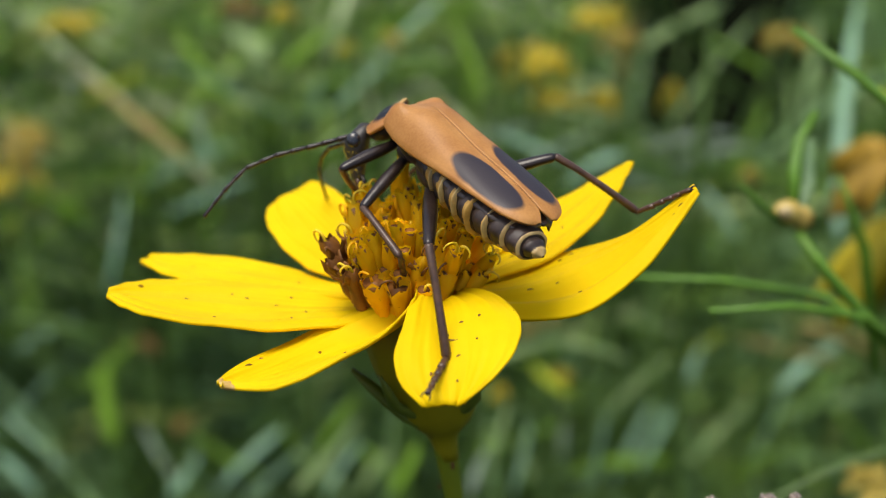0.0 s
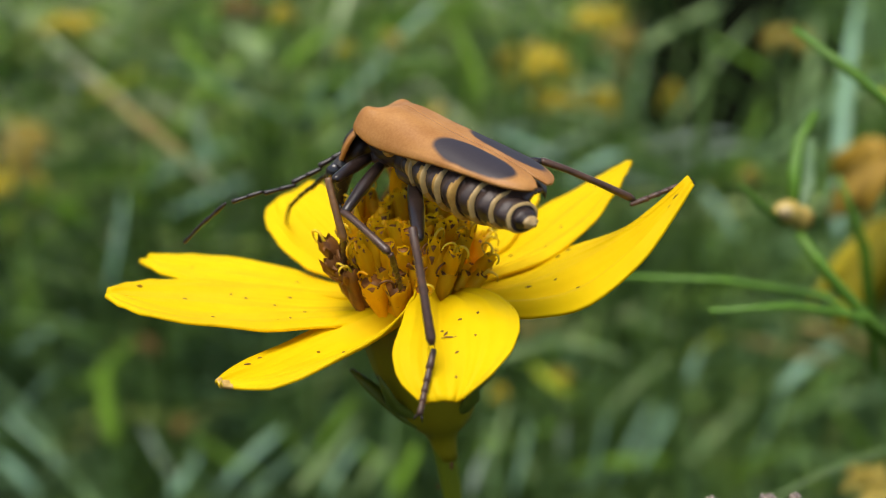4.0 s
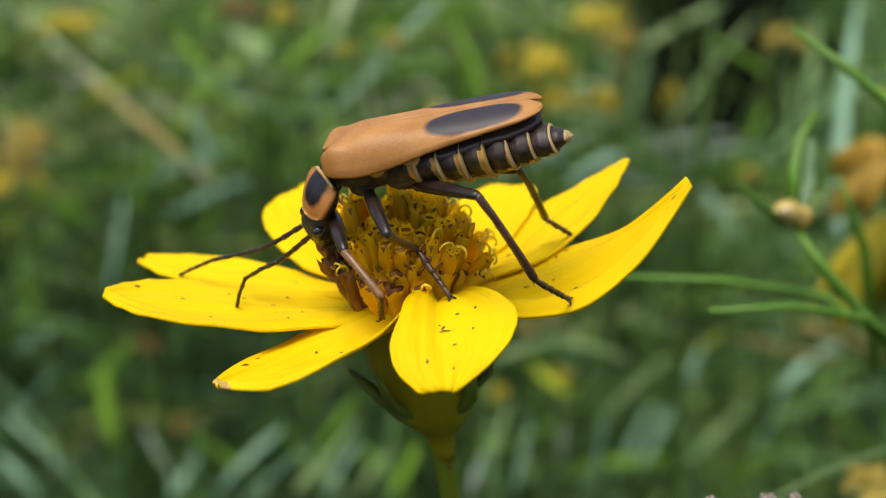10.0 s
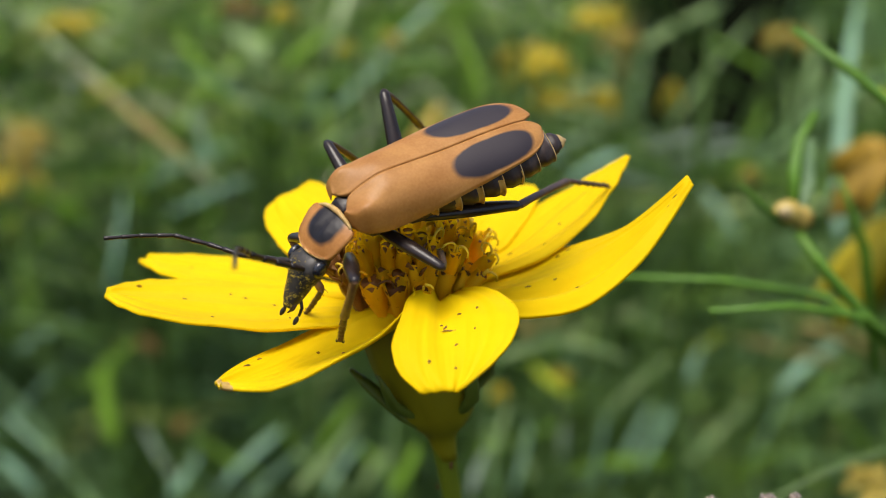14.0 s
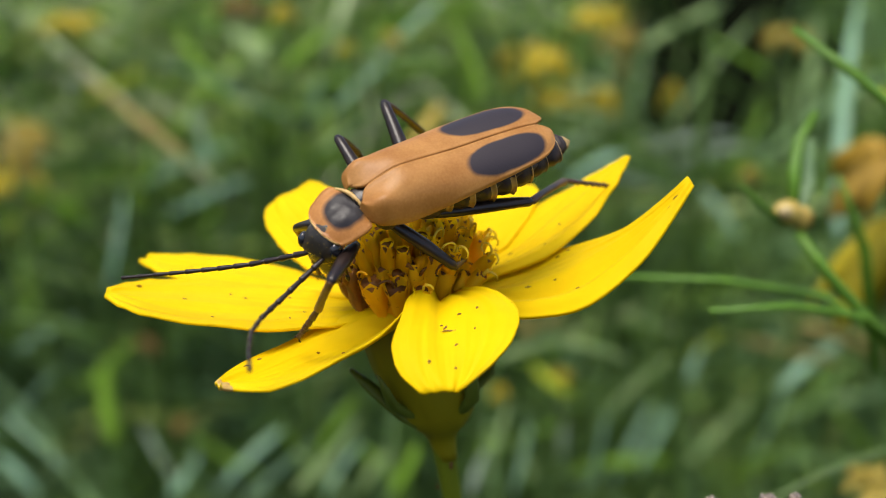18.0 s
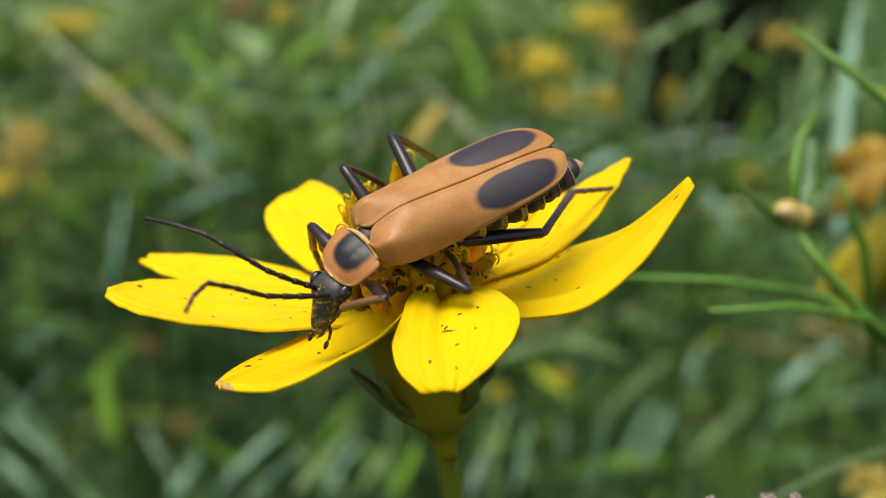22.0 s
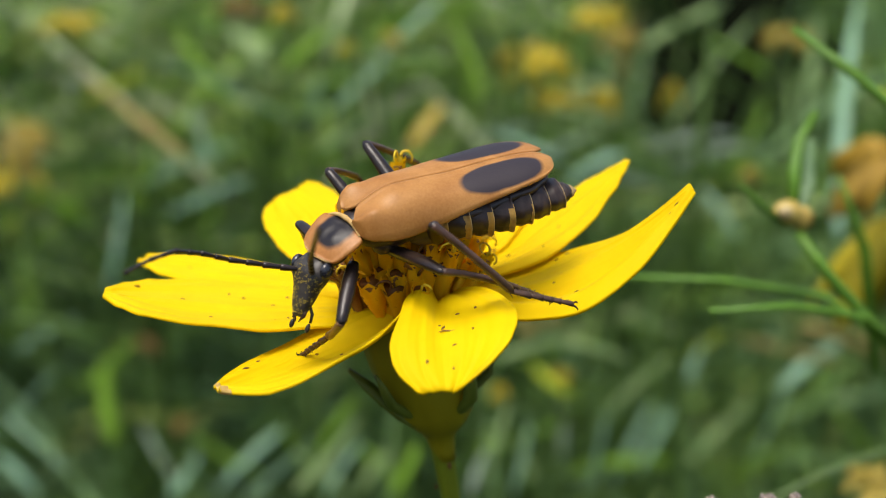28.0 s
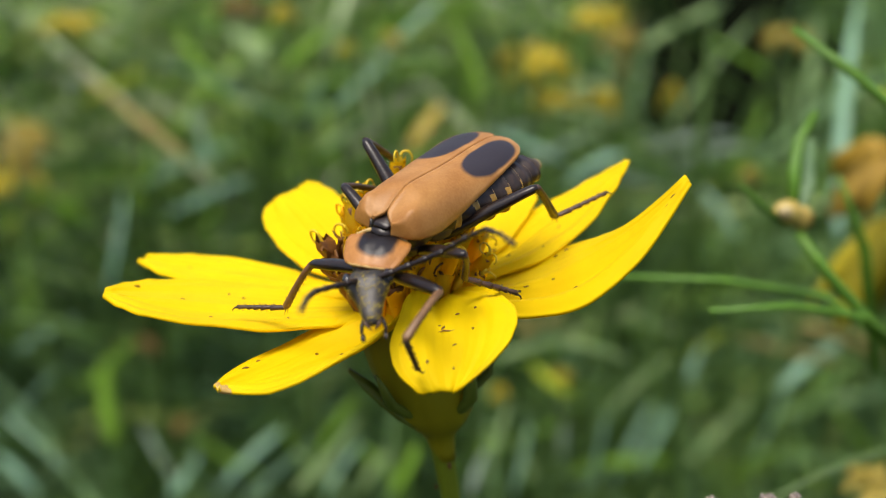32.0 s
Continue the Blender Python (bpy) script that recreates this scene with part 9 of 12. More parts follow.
    walk(LIMB['femur_L1'], [
        (0, mm(-0.52, 0.83, -2.08, 0.2, 18.3, 88.7)), (0.8, mm(-1.02, 0.59, -1.71, -4.7, 23.1, 84.1)), (1, mm(-1.07, 0.56, -1.66, -5.8, 23.0, 82.3)),
        (1.6, mm(-1.02, 0.59, -1.73, -29.9, 29.4, 26.0)), (2, mm(-0.99, 0.61, -1.77, -28.0, 27.6, 18.3)),
        (2.4, mm(-1.00, 0.60, -1.76, -6.1, 17.7, 66.2)), (2.6, mm(-1.01, 0.59, -1.74, -5.5, 16.8, 68.9)),
        (3, mm(-1.03, 0.58, -1.73, -0.8, 5.8, 88.6)), (5.5, mm(-0.12, 1.09, -3.05, 1.8, 5.5, 109.1)), (6, mm(-0.12, 1.09, -3.05, 1.9, 5.2, 108.7)),
        (7, mm(-0.01, 1.09, -2.87, 4.6, 10.9, 99.7)), (8, mm(0.11, 1.09, -2.69, 0.5, -3.8, 98.2)), (9, mm(0.17, 0.88, -2.86, 3.2, 4.6, 99.9)),
        (10, mm(0.25, 0.65, -3.00, 5.9, 11.3, 103.0)), (10.5, mm(0.25, 0.80, -2.94, 0.3, 13.4, 98.7)), (11, mm(0.26, 0.94, -2.87, 3.1, -4.0, 88.7)),
        (11.5, mm(0.28, 1.06, -2.79, 2.4, -22.6, 82.3)), (12, mm(0.30, 1.18, -2.69, 11.7, -43.8, 66.9)),
        (12.25, mm(0.30, 1.22, -2.62, 16.8, -39.2, 51.5)), (12.5, mm(0.31, 1.25, -2.55, 19.4, -35.5, 39.7)),
        (13, mm(0.32, 1.32, -2.41, 17.2, -31.8, 39.8)), (14, mm(0.34, 1.45, -2.09, 10.9, -34.0, 64.9)), (17, mm(0.58, 1.04, -2.23, 5.4, -10.0, 57.7)),
        (18, mm(0.54, 1.10, -2.21, 9.5, -16.1, 38.8)), (19, mm(0.50, 1.16, -2.18, 3.7, -4.6, 47.5)), (20, mm(0.46, 1.21, -2.14, 10.6, -21.4, 47.1)),
        (21, mm(0.43, 1.27, -2.11, 10.0, -33.4, 63.6)), (22, mm(0.40, 1.32, -2.07, 6.7, -46.4, 80.1)), (23, mm(0.36, 1.38, -2.02, 2.3, -52.5, 90.8)),
        (23.6, mm(0.39, 1.30, -2.00, 9.5, -38.5, 68.8)), (24, mm(0.41, 1.26, -1.99, 10.8, -26.8, 59.4)),
        (25, mm(0.45, 1.14, -1.96, 4.2, -10.7, 59.2)), (27.5, mm(0.39, 1.07, -2.19, -4.2, 18.7, 56.1)), (28, mm(0.38, 1.06, -2.24, -4.6, 17.5, 53.0)),
        (29, mm(0.47, 1.14, -2.20, -5.6, 19.2, 61.2)), (29.6, mm(0.53, 1.20, -2.17, 1.7, -5.9, 70.4)), (30, mm(0.56, 1.23, -2.16, 4.1, -20.5, 76.8)),
        (31, mm(0.57, 1.18, -2.21, 3.8, -29.0, 85.8)), (32, mm(0.57, 1.12, -2.25, 5.7, -13.0, 72.8)),])
    walk(LIMB['tibia_L1'], [
        (0, mm(-0.47, 3.30, -2.90, 5.4, 132.0, 94.5)), (1, mm(-0.75, 2.93, -2.67, 33.6, 115.8, 105.8)),
        (1.8, mm(1.14, 1.43, -2.98, 45.6, 115.1, 83.8)), (2, mm(1.20, 1.33, -2.98, 47.3, 115.3, 81.1)),
        (2.4, mm(-0.00, 2.87, -2.55, 32.4, 115.7, 84.1)), (2.6, mm(-0.11, 2.91, -2.49, 14.3, 114.9, 82.6)),
        (3, mm(-0.97, 3.16, -1.99, -9.1, 114.7, 82.9)), (3.625, mm(-1.00, 3.24, -2.24, -80.0, 113.7, 24.6)),
        (4.042, mm(-1.02, 3.33, -2.55, -123.5, 121.7, -4.4)), (4.458, mm(-1.02, 3.42, -2.89, 37.9, 52.3, 169.8)),
        (5.083, mm(-0.99, 3.50, -3.25, 13.6, 24.1, 153.4)), (5.5, mm(-0.97, 3.54, -3.30, 7.1, 9.8, 140.4)),
        (6, mm(-0.95, 3.54, -3.29, 2.6, 1.4, 113.9)), (7, mm(-0.44, 3.61, -3.36, 6.7, 23.0, 107.0)), (7.6, mm(-0.29, 3.67, -2.82, 1.0, 12.2, 90.3)),
        (8, mm(-0.26, 3.67, -2.52, -0.3, 5.9, 88.0)), (8.4, mm(-0.27, 3.58, -2.75, 1.2, 16.9, 103.1)),
        (8.8, mm(-0.24, 3.46, -3.03, 11.8, 30.1, 128.4)), (9, mm(-0.27, 3.43, -3.07, 15.3, 31.1, 134.2)),
        (10, mm(-0.32, 3.13, -3.51, 17.3, 36.3, 127.5)), (10.25, mm(-0.25, 3.24, -3.38, -125.9, 102.8, -16.0)),
        (10.5, mm(-0.13, 3.30, -3.54, 11.7, 112.7, 112.6)), (11, mm(0.32, 3.52, -2.69, -36.5, 116.6, 73.1)),
        (11.5, mm(0.61, 3.50, -1.76, -81.2, 106.5, 31.4)), (11.75, mm(0.86, 3.28, -1.29, -31.5, 103.4, 62.6)),
        (12, mm(1.03, 2.88, -0.91, 37.8, 104.6, 98.8)), (12.25, mm(1.54, 2.77, -1.00, 65.5, 115.4, 82.8)),
        (12.5, mm(1.94, 2.60, -1.04, -52.5, 54.3, -100.0)), (12.75, mm(1.93, 2.72, -1.03, -13.6, 50.1, -66.7)),
        (13, mm(2.02, 2.73, -1.04, 7.1, 39.5, -45.0)), (13.4, mm(1.79, 2.97, -0.89, -22.1, 54.5, -45.5)),
        (13.6, mm(1.56, 3.19, -0.77, -53.9, 67.1, -44.5)), (13.8, mm(1.35, 3.35, -0.69, -82.4, 77.4, -42.8)),
        (14, mm(1.25, 3.40, -0.64, -89.5, 81.8, -37.7)), (17, mm(1.95, 3.21, -1.78, -84.2, 65.4, -57.5)),
        (18, mm(2.48, 2.66, -1.49, -104.4, 76.6, -82.9)), (19, mm(2.25, 3.07, -1.97, 49.0, 114.7, 82.3)),
        (19.6, mm(2.17, 3.04, -1.49, -86.2, 60.4, -77.7)), (20, mm(2.11, 2.98, -1.19, -61.2, 57.6, -68.4)),
        (20.8, mm(1.48, 3.20, -0.73, -19.0, 45.6, -46.5)), (21, mm(1.39, 3.22, -0.68, -14.6, 43.5, -44.9)),
        (22, mm(0.71, 3.08, -0.19, -5.7, 46.5, -50.1)), (23, mm(0.34, 2.96, 0.04, -3.1, 49.2, -56.9)),
        (23.2, mm(0.48, 3.02, -0.01, -18.5, 51.0, -54.9)), (23.4, mm(0.79, 3.12, -0.18, -35.1, 55.2, -49.0)),
        (24, mm(1.59, 3.26, -0.82, -37.8, 64.1, -26.8)), (25, mm(1.76, 3.34, -1.48, -101.1, 61.6, -71.6)),
        (27.083, mm(1.76, 3.16, -2.92, 31.0, 134.6, 81.0)), (27.5, mm(1.78, 3.14, -3.03, 28.9, 134.0, 80.5)),
        (28, mm(1.89, 3.06, -3.03, 39.5, 130.7, 85.0)), (29, mm(1.65, 3.29, -3.06, 25.2, 130.9, 83.8)),
        (30, mm(1.12, 3.63, -1.24, 27.9, 116.1, 96.4)), (30.8, mm(0.73, 3.49, -0.96, -7.4, 116.8, 89.1)),
        (31, mm(0.74, 3.45, -0.95, -12.4, 116.8, 87.9)), (31.2, mm(0.87, 3.47, -1.02, 29.8, 116.4, 104.8)),
        (31.4, mm(1.06, 3.49, -1.20, -72.7, 56.7, -39.8)), (31.6, mm(1.24, 3.51, -1.41, -27.9, 43.3, -20.7)),
        (31.8, mm(1.35, 3.53, -1.60, -2.9, 23.7, -2.6)), (32, mm(1.32, 3.54, -1.67, 4.4, 14.5, 2.9)),])
    walk(LIMB['tarsus_L1'], [
        (0, mm(-0.33, 1.56, -4.83, 19.3, 116.6, 111.7)), (1, mm(-0.44, 1.84, -5.01, -113.8, 46.3, -35.5)),
        (1.8, mm(1.03, 0.33, -5.34, -87.5, 51.5, -42.0)), (2, mm(1.03, 0.24, -5.33, -84.2, 52.1, -43.2)),
        (2.4, mm(-0.12, 1.75, -4.89, -103.8, 52.1, -45.6)), (2.6, mm(-0.25, 1.83, -4.85, -122.1, 52.8, -47.5)),
        (3, mm(-1.10, 2.08, -4.35, -148.0, 52.9, -49.8)), (4.042, mm(-2.38, 3.44, -4.77, 0.5, 126.9, 128.4)),
        (5.5, mm(-2.94, 5.17, -3.74, -14.5, 125.8, 127.8)), (6, mm(-2.00, 5.91, -3.35, -57.0, 119.5, 76.5)),
        (6.6, mm(-1.26, 5.99, -4.07, -12.7, 118.9, 95.2)), (7, mm(-1.14, 5.90, -4.38, 9.2, 119.9, 108.7)),
        (8, mm(-0.17, 6.24, -2.78, 12.9, 115.9, 96.7)), (8.4, mm(-0.84, 6.01, -3.51, -14.9, 116.6, 91.8)),
        (8.8, mm(-1.63, 5.22, -4.33, -51.5, 117.9, 78.9)), (9, mm(-1.83, 5.03, -4.42, -59.1, 118.1, 74.8)),
        (9.6, mm(-1.71, 4.86, -4.99, -18.6, 123.5, 103.2)), (10, mm(-1.59, 4.79, -5.04, 1.5, 129.7, 116.8)),
        (10.5, mm(0.25, 2.38, -5.94, -164.0, 33.3, -61.4)), (11, mm(-0.02, 2.41, -5.01, -20.3, 130.6, 92.4)),
        (11.5, mm(0.36, 3.53, -3.65, -32.0, 125.1, 84.7)), (11.75, mm(0.59, 2.76, -3.76, -58.4, 62.4, 37.1)),
        (12, mm(1.13, 2.23, -3.47, -5.8, 10.6, 63.0)), (12.25, mm(1.39, 1.65, -3.38, 50.4, 65.9, 68.8)),
        (12.5, mm(1.68, 1.11, -3.15, -62.1, 57.4, -111.5)), (12.75, mm(2.59, 1.18, -3.02, -7.4, 64.6, -59.6)),
        (13, mm(3.44, 1.31, -2.69, 27.9, 54.1, -17.2)), (13.4, mm(2.85, 1.90, -3.00, -6.7, 66.2, -28.0)),
        (13.6, mm(2.29, 2.48, -3.16, -53.7, 74.9, -44.3)), (13.8, mm(1.77, 2.96, -3.22, 64.7, 100.1, 103.7)),
        (14, mm(1.54, 3.17, -3.22, 32.3, 99.4, 83.5)), (17, mm(2.53, 2.30, -4.14, -85.0, 68.1, -58.4)),
        (18, mm(2.56, 2.07, -4.03, -60.1, 71.4, -37.0)), (19, mm(2.10, 1.99, -4.34, -70.7, 55.2, -30.2)),
        (19.4, mm(2.29, 1.89, -4.04, -50.5, 43.5, -19.7)), (19.8, mm(2.56, 1.71, -3.51, -24.0, 24.3, -9.5)),
        (20, mm(2.62, 1.69, -3.39, -18.9, 20.6, -8.0)), (20.6, mm(2.73, 1.82, -2.79, -15.4, 27.4, -28.3)),
        (21, mm(2.73, 1.89, -2.47, -11.9, 30.4, -40.3)), (21.6, mm(2.17, 1.79, -2.19, -5.2, 55.7, -42.6)),
        (22, mm(1.86, 1.71, -2.08, -1.8, 69.4, -45.5)), (23, mm(1.26, 1.54, -1.92, 8.0, 67.2, -43.8)),
        (23.2, mm(1.42, 1.68, -2.03, -8.3, 66.4, -43.0)), (23.4, mm(1.76, 2.01, -2.31, -28.6, 64.8, -41.5)),
        (24, mm(2.61, 2.74, -3.16, -47.9, 60.6, -38.2)), (25, mm(2.15, 2.17, -3.76, -62.4, 61.0, -28.0)),
        (27.5, mm(1.49, 1.37, -4.89, -103.6, 58.1, -41.5)), (28, mm(1.74, 1.39, -4.99, -111.2, 47.8, -56.8)),
        (29, mm(1.47, 1.60, -5.02, -126.2, 37.1, -55.6)), (30, mm(1.25, 2.50, -3.55, -114.7, 62.7, -42.2)),
        (30.6, mm(0.85, 2.39, -3.33, 26.0, 107.9, 115.1)), (31, mm(0.69, 2.27, -3.28, -6.5, 104.5, 94.2)),
        (31.2, mm(1.17, 2.34, -3.36, 7.7, 103.3, 81.7)), (31.4, mm(2.16, 2.58, -3.38, 20.0, 103.6, 49.3)),
        (31.6, mm(3.01, 2.84, -3.20, 16.1, 108.1, 20.7)), (32, mm(3.83, 3.67, -2.32, 3.4, 116.4, 2.2)),])
    walk(LIMB['femur_L2'], [
        (0, mm(-1.50, 0.80, -2.20, 5.1, 23.0, 112.0)), (1, mm(-1.50, 0.80, -2.20, 1.8, 31.6, 99.7)), (2, mm(-1.50, 0.80, -2.20, 2.5, 26.1, 103.9)),
        (3, mm(-1.50, 0.80, -2.20, 5.2, 23.2, 110.4)), (5.5, mm(-1.50, 0.80, -2.20, 2.0, 18.7, 99.5)), (6, mm(-1.50, 0.80, -2.20, 0.7, 14.1, 95.8)),
        (7, mm(-1.50, 0.80, -2.20, 4.8, 16.4, 93.1)), (8, mm(-1.50, 0.80, -2.20, -0.5, 11.3, 89.4)), (9, mm(-1.50, 0.80, -2.20, 6.0, 17.7, 105.9)),
        (10, mm(-1.50, 0.80, -2.20, 6.3, 13.0, 106.5)), (10.5, mm(-1.50, 0.80, -2.20, 0.7, 4.5, 93.4)), (11, mm(-1.50, 0.80, -2.20, 3.2, -4.4, 88.4)),
        (11.5, mm(-1.50, 0.80, -2.20, 0.5, 3.0, 86.9)), (12, mm(-1.50, 0.80, -2.20, 2.0, -3.0, 90.3)),
        (12.5, mm(-1.50, 0.80, -2.20, -0.6, -3.3, 100.2)), (13, mm(-1.50, 0.80, -2.20, -1.0, -6.9, 101.7)),
        (14, mm(-1.50, 0.80, -2.20, 4.7, -7.5, 107.9)), (17, mm(-1.50, 0.80, -2.20, 1.2, -11.3, 107.5)),
        (18, mm(-1.50, 0.80, -2.20, 8.3, 28.9, 134.0)), (19, mm(-1.50, 0.80, -2.20, 4.6, 3.5, 107.6)), (20, mm(-1.50, 0.80, -2.20, 3.3, -9.9, 108.7)),
        (21, mm(-1.50, 0.80, -2.20, 2.1, -10.3, 111.5)), (22, mm(-1.50, 0.80, -2.20, 2.3, -10.2, 114.6)),
        (23, mm(-1.50, 0.80, -2.20, 7.5, 25.8, 137.6)), (24, mm(-1.50, 0.80, -2.20, -1.1, -11.5, 117.2)),
        (25, mm(-1.50, 0.80, -2.20, -1.1, -15.4, 118.9)), (27.5, mm(-1.50, 0.80, -2.20, -0.1, -20.4, 114.4)),
        (28, mm(-1.50, 0.80, -2.20, 1.5, -12.0, 102.6)), (28.6, mm(-1.50, 0.80, -2.20, 4.4, 9.7, 122.1)),
        (29, mm(-1.50, 0.80, -2.20, 8.8, 14.0, 129.1)), (29.4, mm(-1.50, 0.80, -2.20, 3.4, -0.8, 123.1)),
        (29.6, mm(-1.50, 0.80, -2.20, 0.0, -14.5, 115.6)), (30, mm(-1.50, 0.80, -2.20, 0.5, -30.8, 99.5)),
        (31, mm(-1.50, 0.80, -2.20, 2.5, -11.8, 86.2)), (32, mm(-1.50, 0.80, -2.20, 8.2, -23.4, 68.3)),])
    walk(LIMB['tibia_L2'], [
        (0, mm(-2.60, 3.53, -3.45, 22.1, 7.6, 176.9)), (1, mm(-1.96, 3.48, -3.87, 52.9, 19.3, 176.4)), (2, mm(-2.19, 3.59, -3.61, 39.0, 18.5, 179.6)),
        (3, mm(-2.53, 3.55, -3.46, 30.4, 12.7, 176.2)), (5.5, mm(-2.00, 3.79, -3.23, 11.9, -4.2, 157.0)),
        (5.75, mm(-2.01, 3.84, -3.08, 5.5, -8.2, 133.0)), (6, mm(-1.82, 3.89, -2.98, 2.0, -10.5, 106.8)),
        (6.2, mm(-1.63, 3.88, -3.05, 4.1, 2.0, 105.7)), (6.4, mm(-1.57, 3.87, -3.11, 10.2, 31.2, 110.0)),
        (6.6, mm(-1.59, 3.86, -3.14, 31.0, 67.0, 129.3)), (6.8, mm(-1.64, 3.86, -3.13, -43.6, 104.0, 52.5)),
        (7, mm(-1.67, 3.86, -3.10, -17.7, 113.9, 77.2)), (8, mm(-1.47, 3.94, -2.83, -5.3, 119.5, 86.9)),
        (8.6, mm(-2.03, 3.81, -3.15, -30.5, 131.3, 81.0)), (9, mm(-2.33, 3.73, -3.17, -49.3, 137.8, 75.2)),
        (10, mm(-2.38, 3.78, -2.92, -50.1, 138.8, 77.9)), (10.5, mm(-1.69, 3.99, -2.45, -61.9, 128.1, 65.2)),
        (11, mm(-1.41, 3.99, -1.95, -108.7, 124.4, 24.3)), (11.25, mm(-1.43, 3.99, -2.03, -83.5, 121.2, 40.3)),
        (11.5, mm(-1.33, 3.99, -2.37, -55.5, 123.5, 58.2)), (12, mm(-1.51, 4.00, -2.03, -48.8, 119.6, 65.6)),
        (12.5, mm(-2.07, 3.94, -2.01, -94.9, 117.1, 40.8)), (13, mm(-2.15, 3.91, -1.81, 58.6, 54.4, -151.9)),
        (14, mm(-2.47, 3.82, -1.78, 72.7, 41.6, -123.6)), (17, mm(-2.44, 3.80, -1.57, 61.7, 41.1, -121.8)),
        (18, mm(-3.44, 2.81, -3.74, 59.1, 40.8, -140.4)), (19, mm(-2.47, 3.84, -2.40, 67.1, 31.2, -125.9)),
        (20, mm(-2.51, 3.78, -1.65, 62.1, 29.8, -111.4)), (21, mm(-2.65, 3.73, -1.63, 55.0, 26.0, -106.3)),
        (22, mm(-2.81, 3.66, -1.63, 56.2, 26.5, -105.2)), (23, mm(-3.63, 2.75, -3.60, 65.9, 24.7, -104.0)),
        (24, mm(-2.93, 3.59, -1.56, 40.7, 30.0, -106.9)), (25, mm(-2.99, 3.50, -1.35, 47.5, 33.0, -102.1)),
        (26.25, mm(-2.87, 3.51, -1.22, 24.3, 35.1, -141.0)), (27.5, mm(-2.74, 3.53, -1.08, 3.9, 27.9, -178.6)),
        (28, mm(-2.18, 3.85, -1.53, 12.3, 27.8, 173.7)), (29, mm(-3.45, 3.21, -2.97, 20.6, 33.1, 159.1)),
        (29.6, mm(-2.84, 3.60, -1.40, 7.9, 29.7, 169.9)), (30, mm(-1.95, 3.51, -0.56, -2.9, 27.5, 176.7)),
        (30.4, mm(-1.74, 3.72, -0.90, 13.7, 36.6, -177.1)), (30.8, mm(-1.40, 3.90, -1.43, 43.8, 45.3, -171.3)),
        (31, mm(-1.30, 3.92, -1.54, 52.5, 48.9, -167.4)), (32, mm(-0.41, 3.53, -0.93, -105.0, 131.0, 27.5)),])
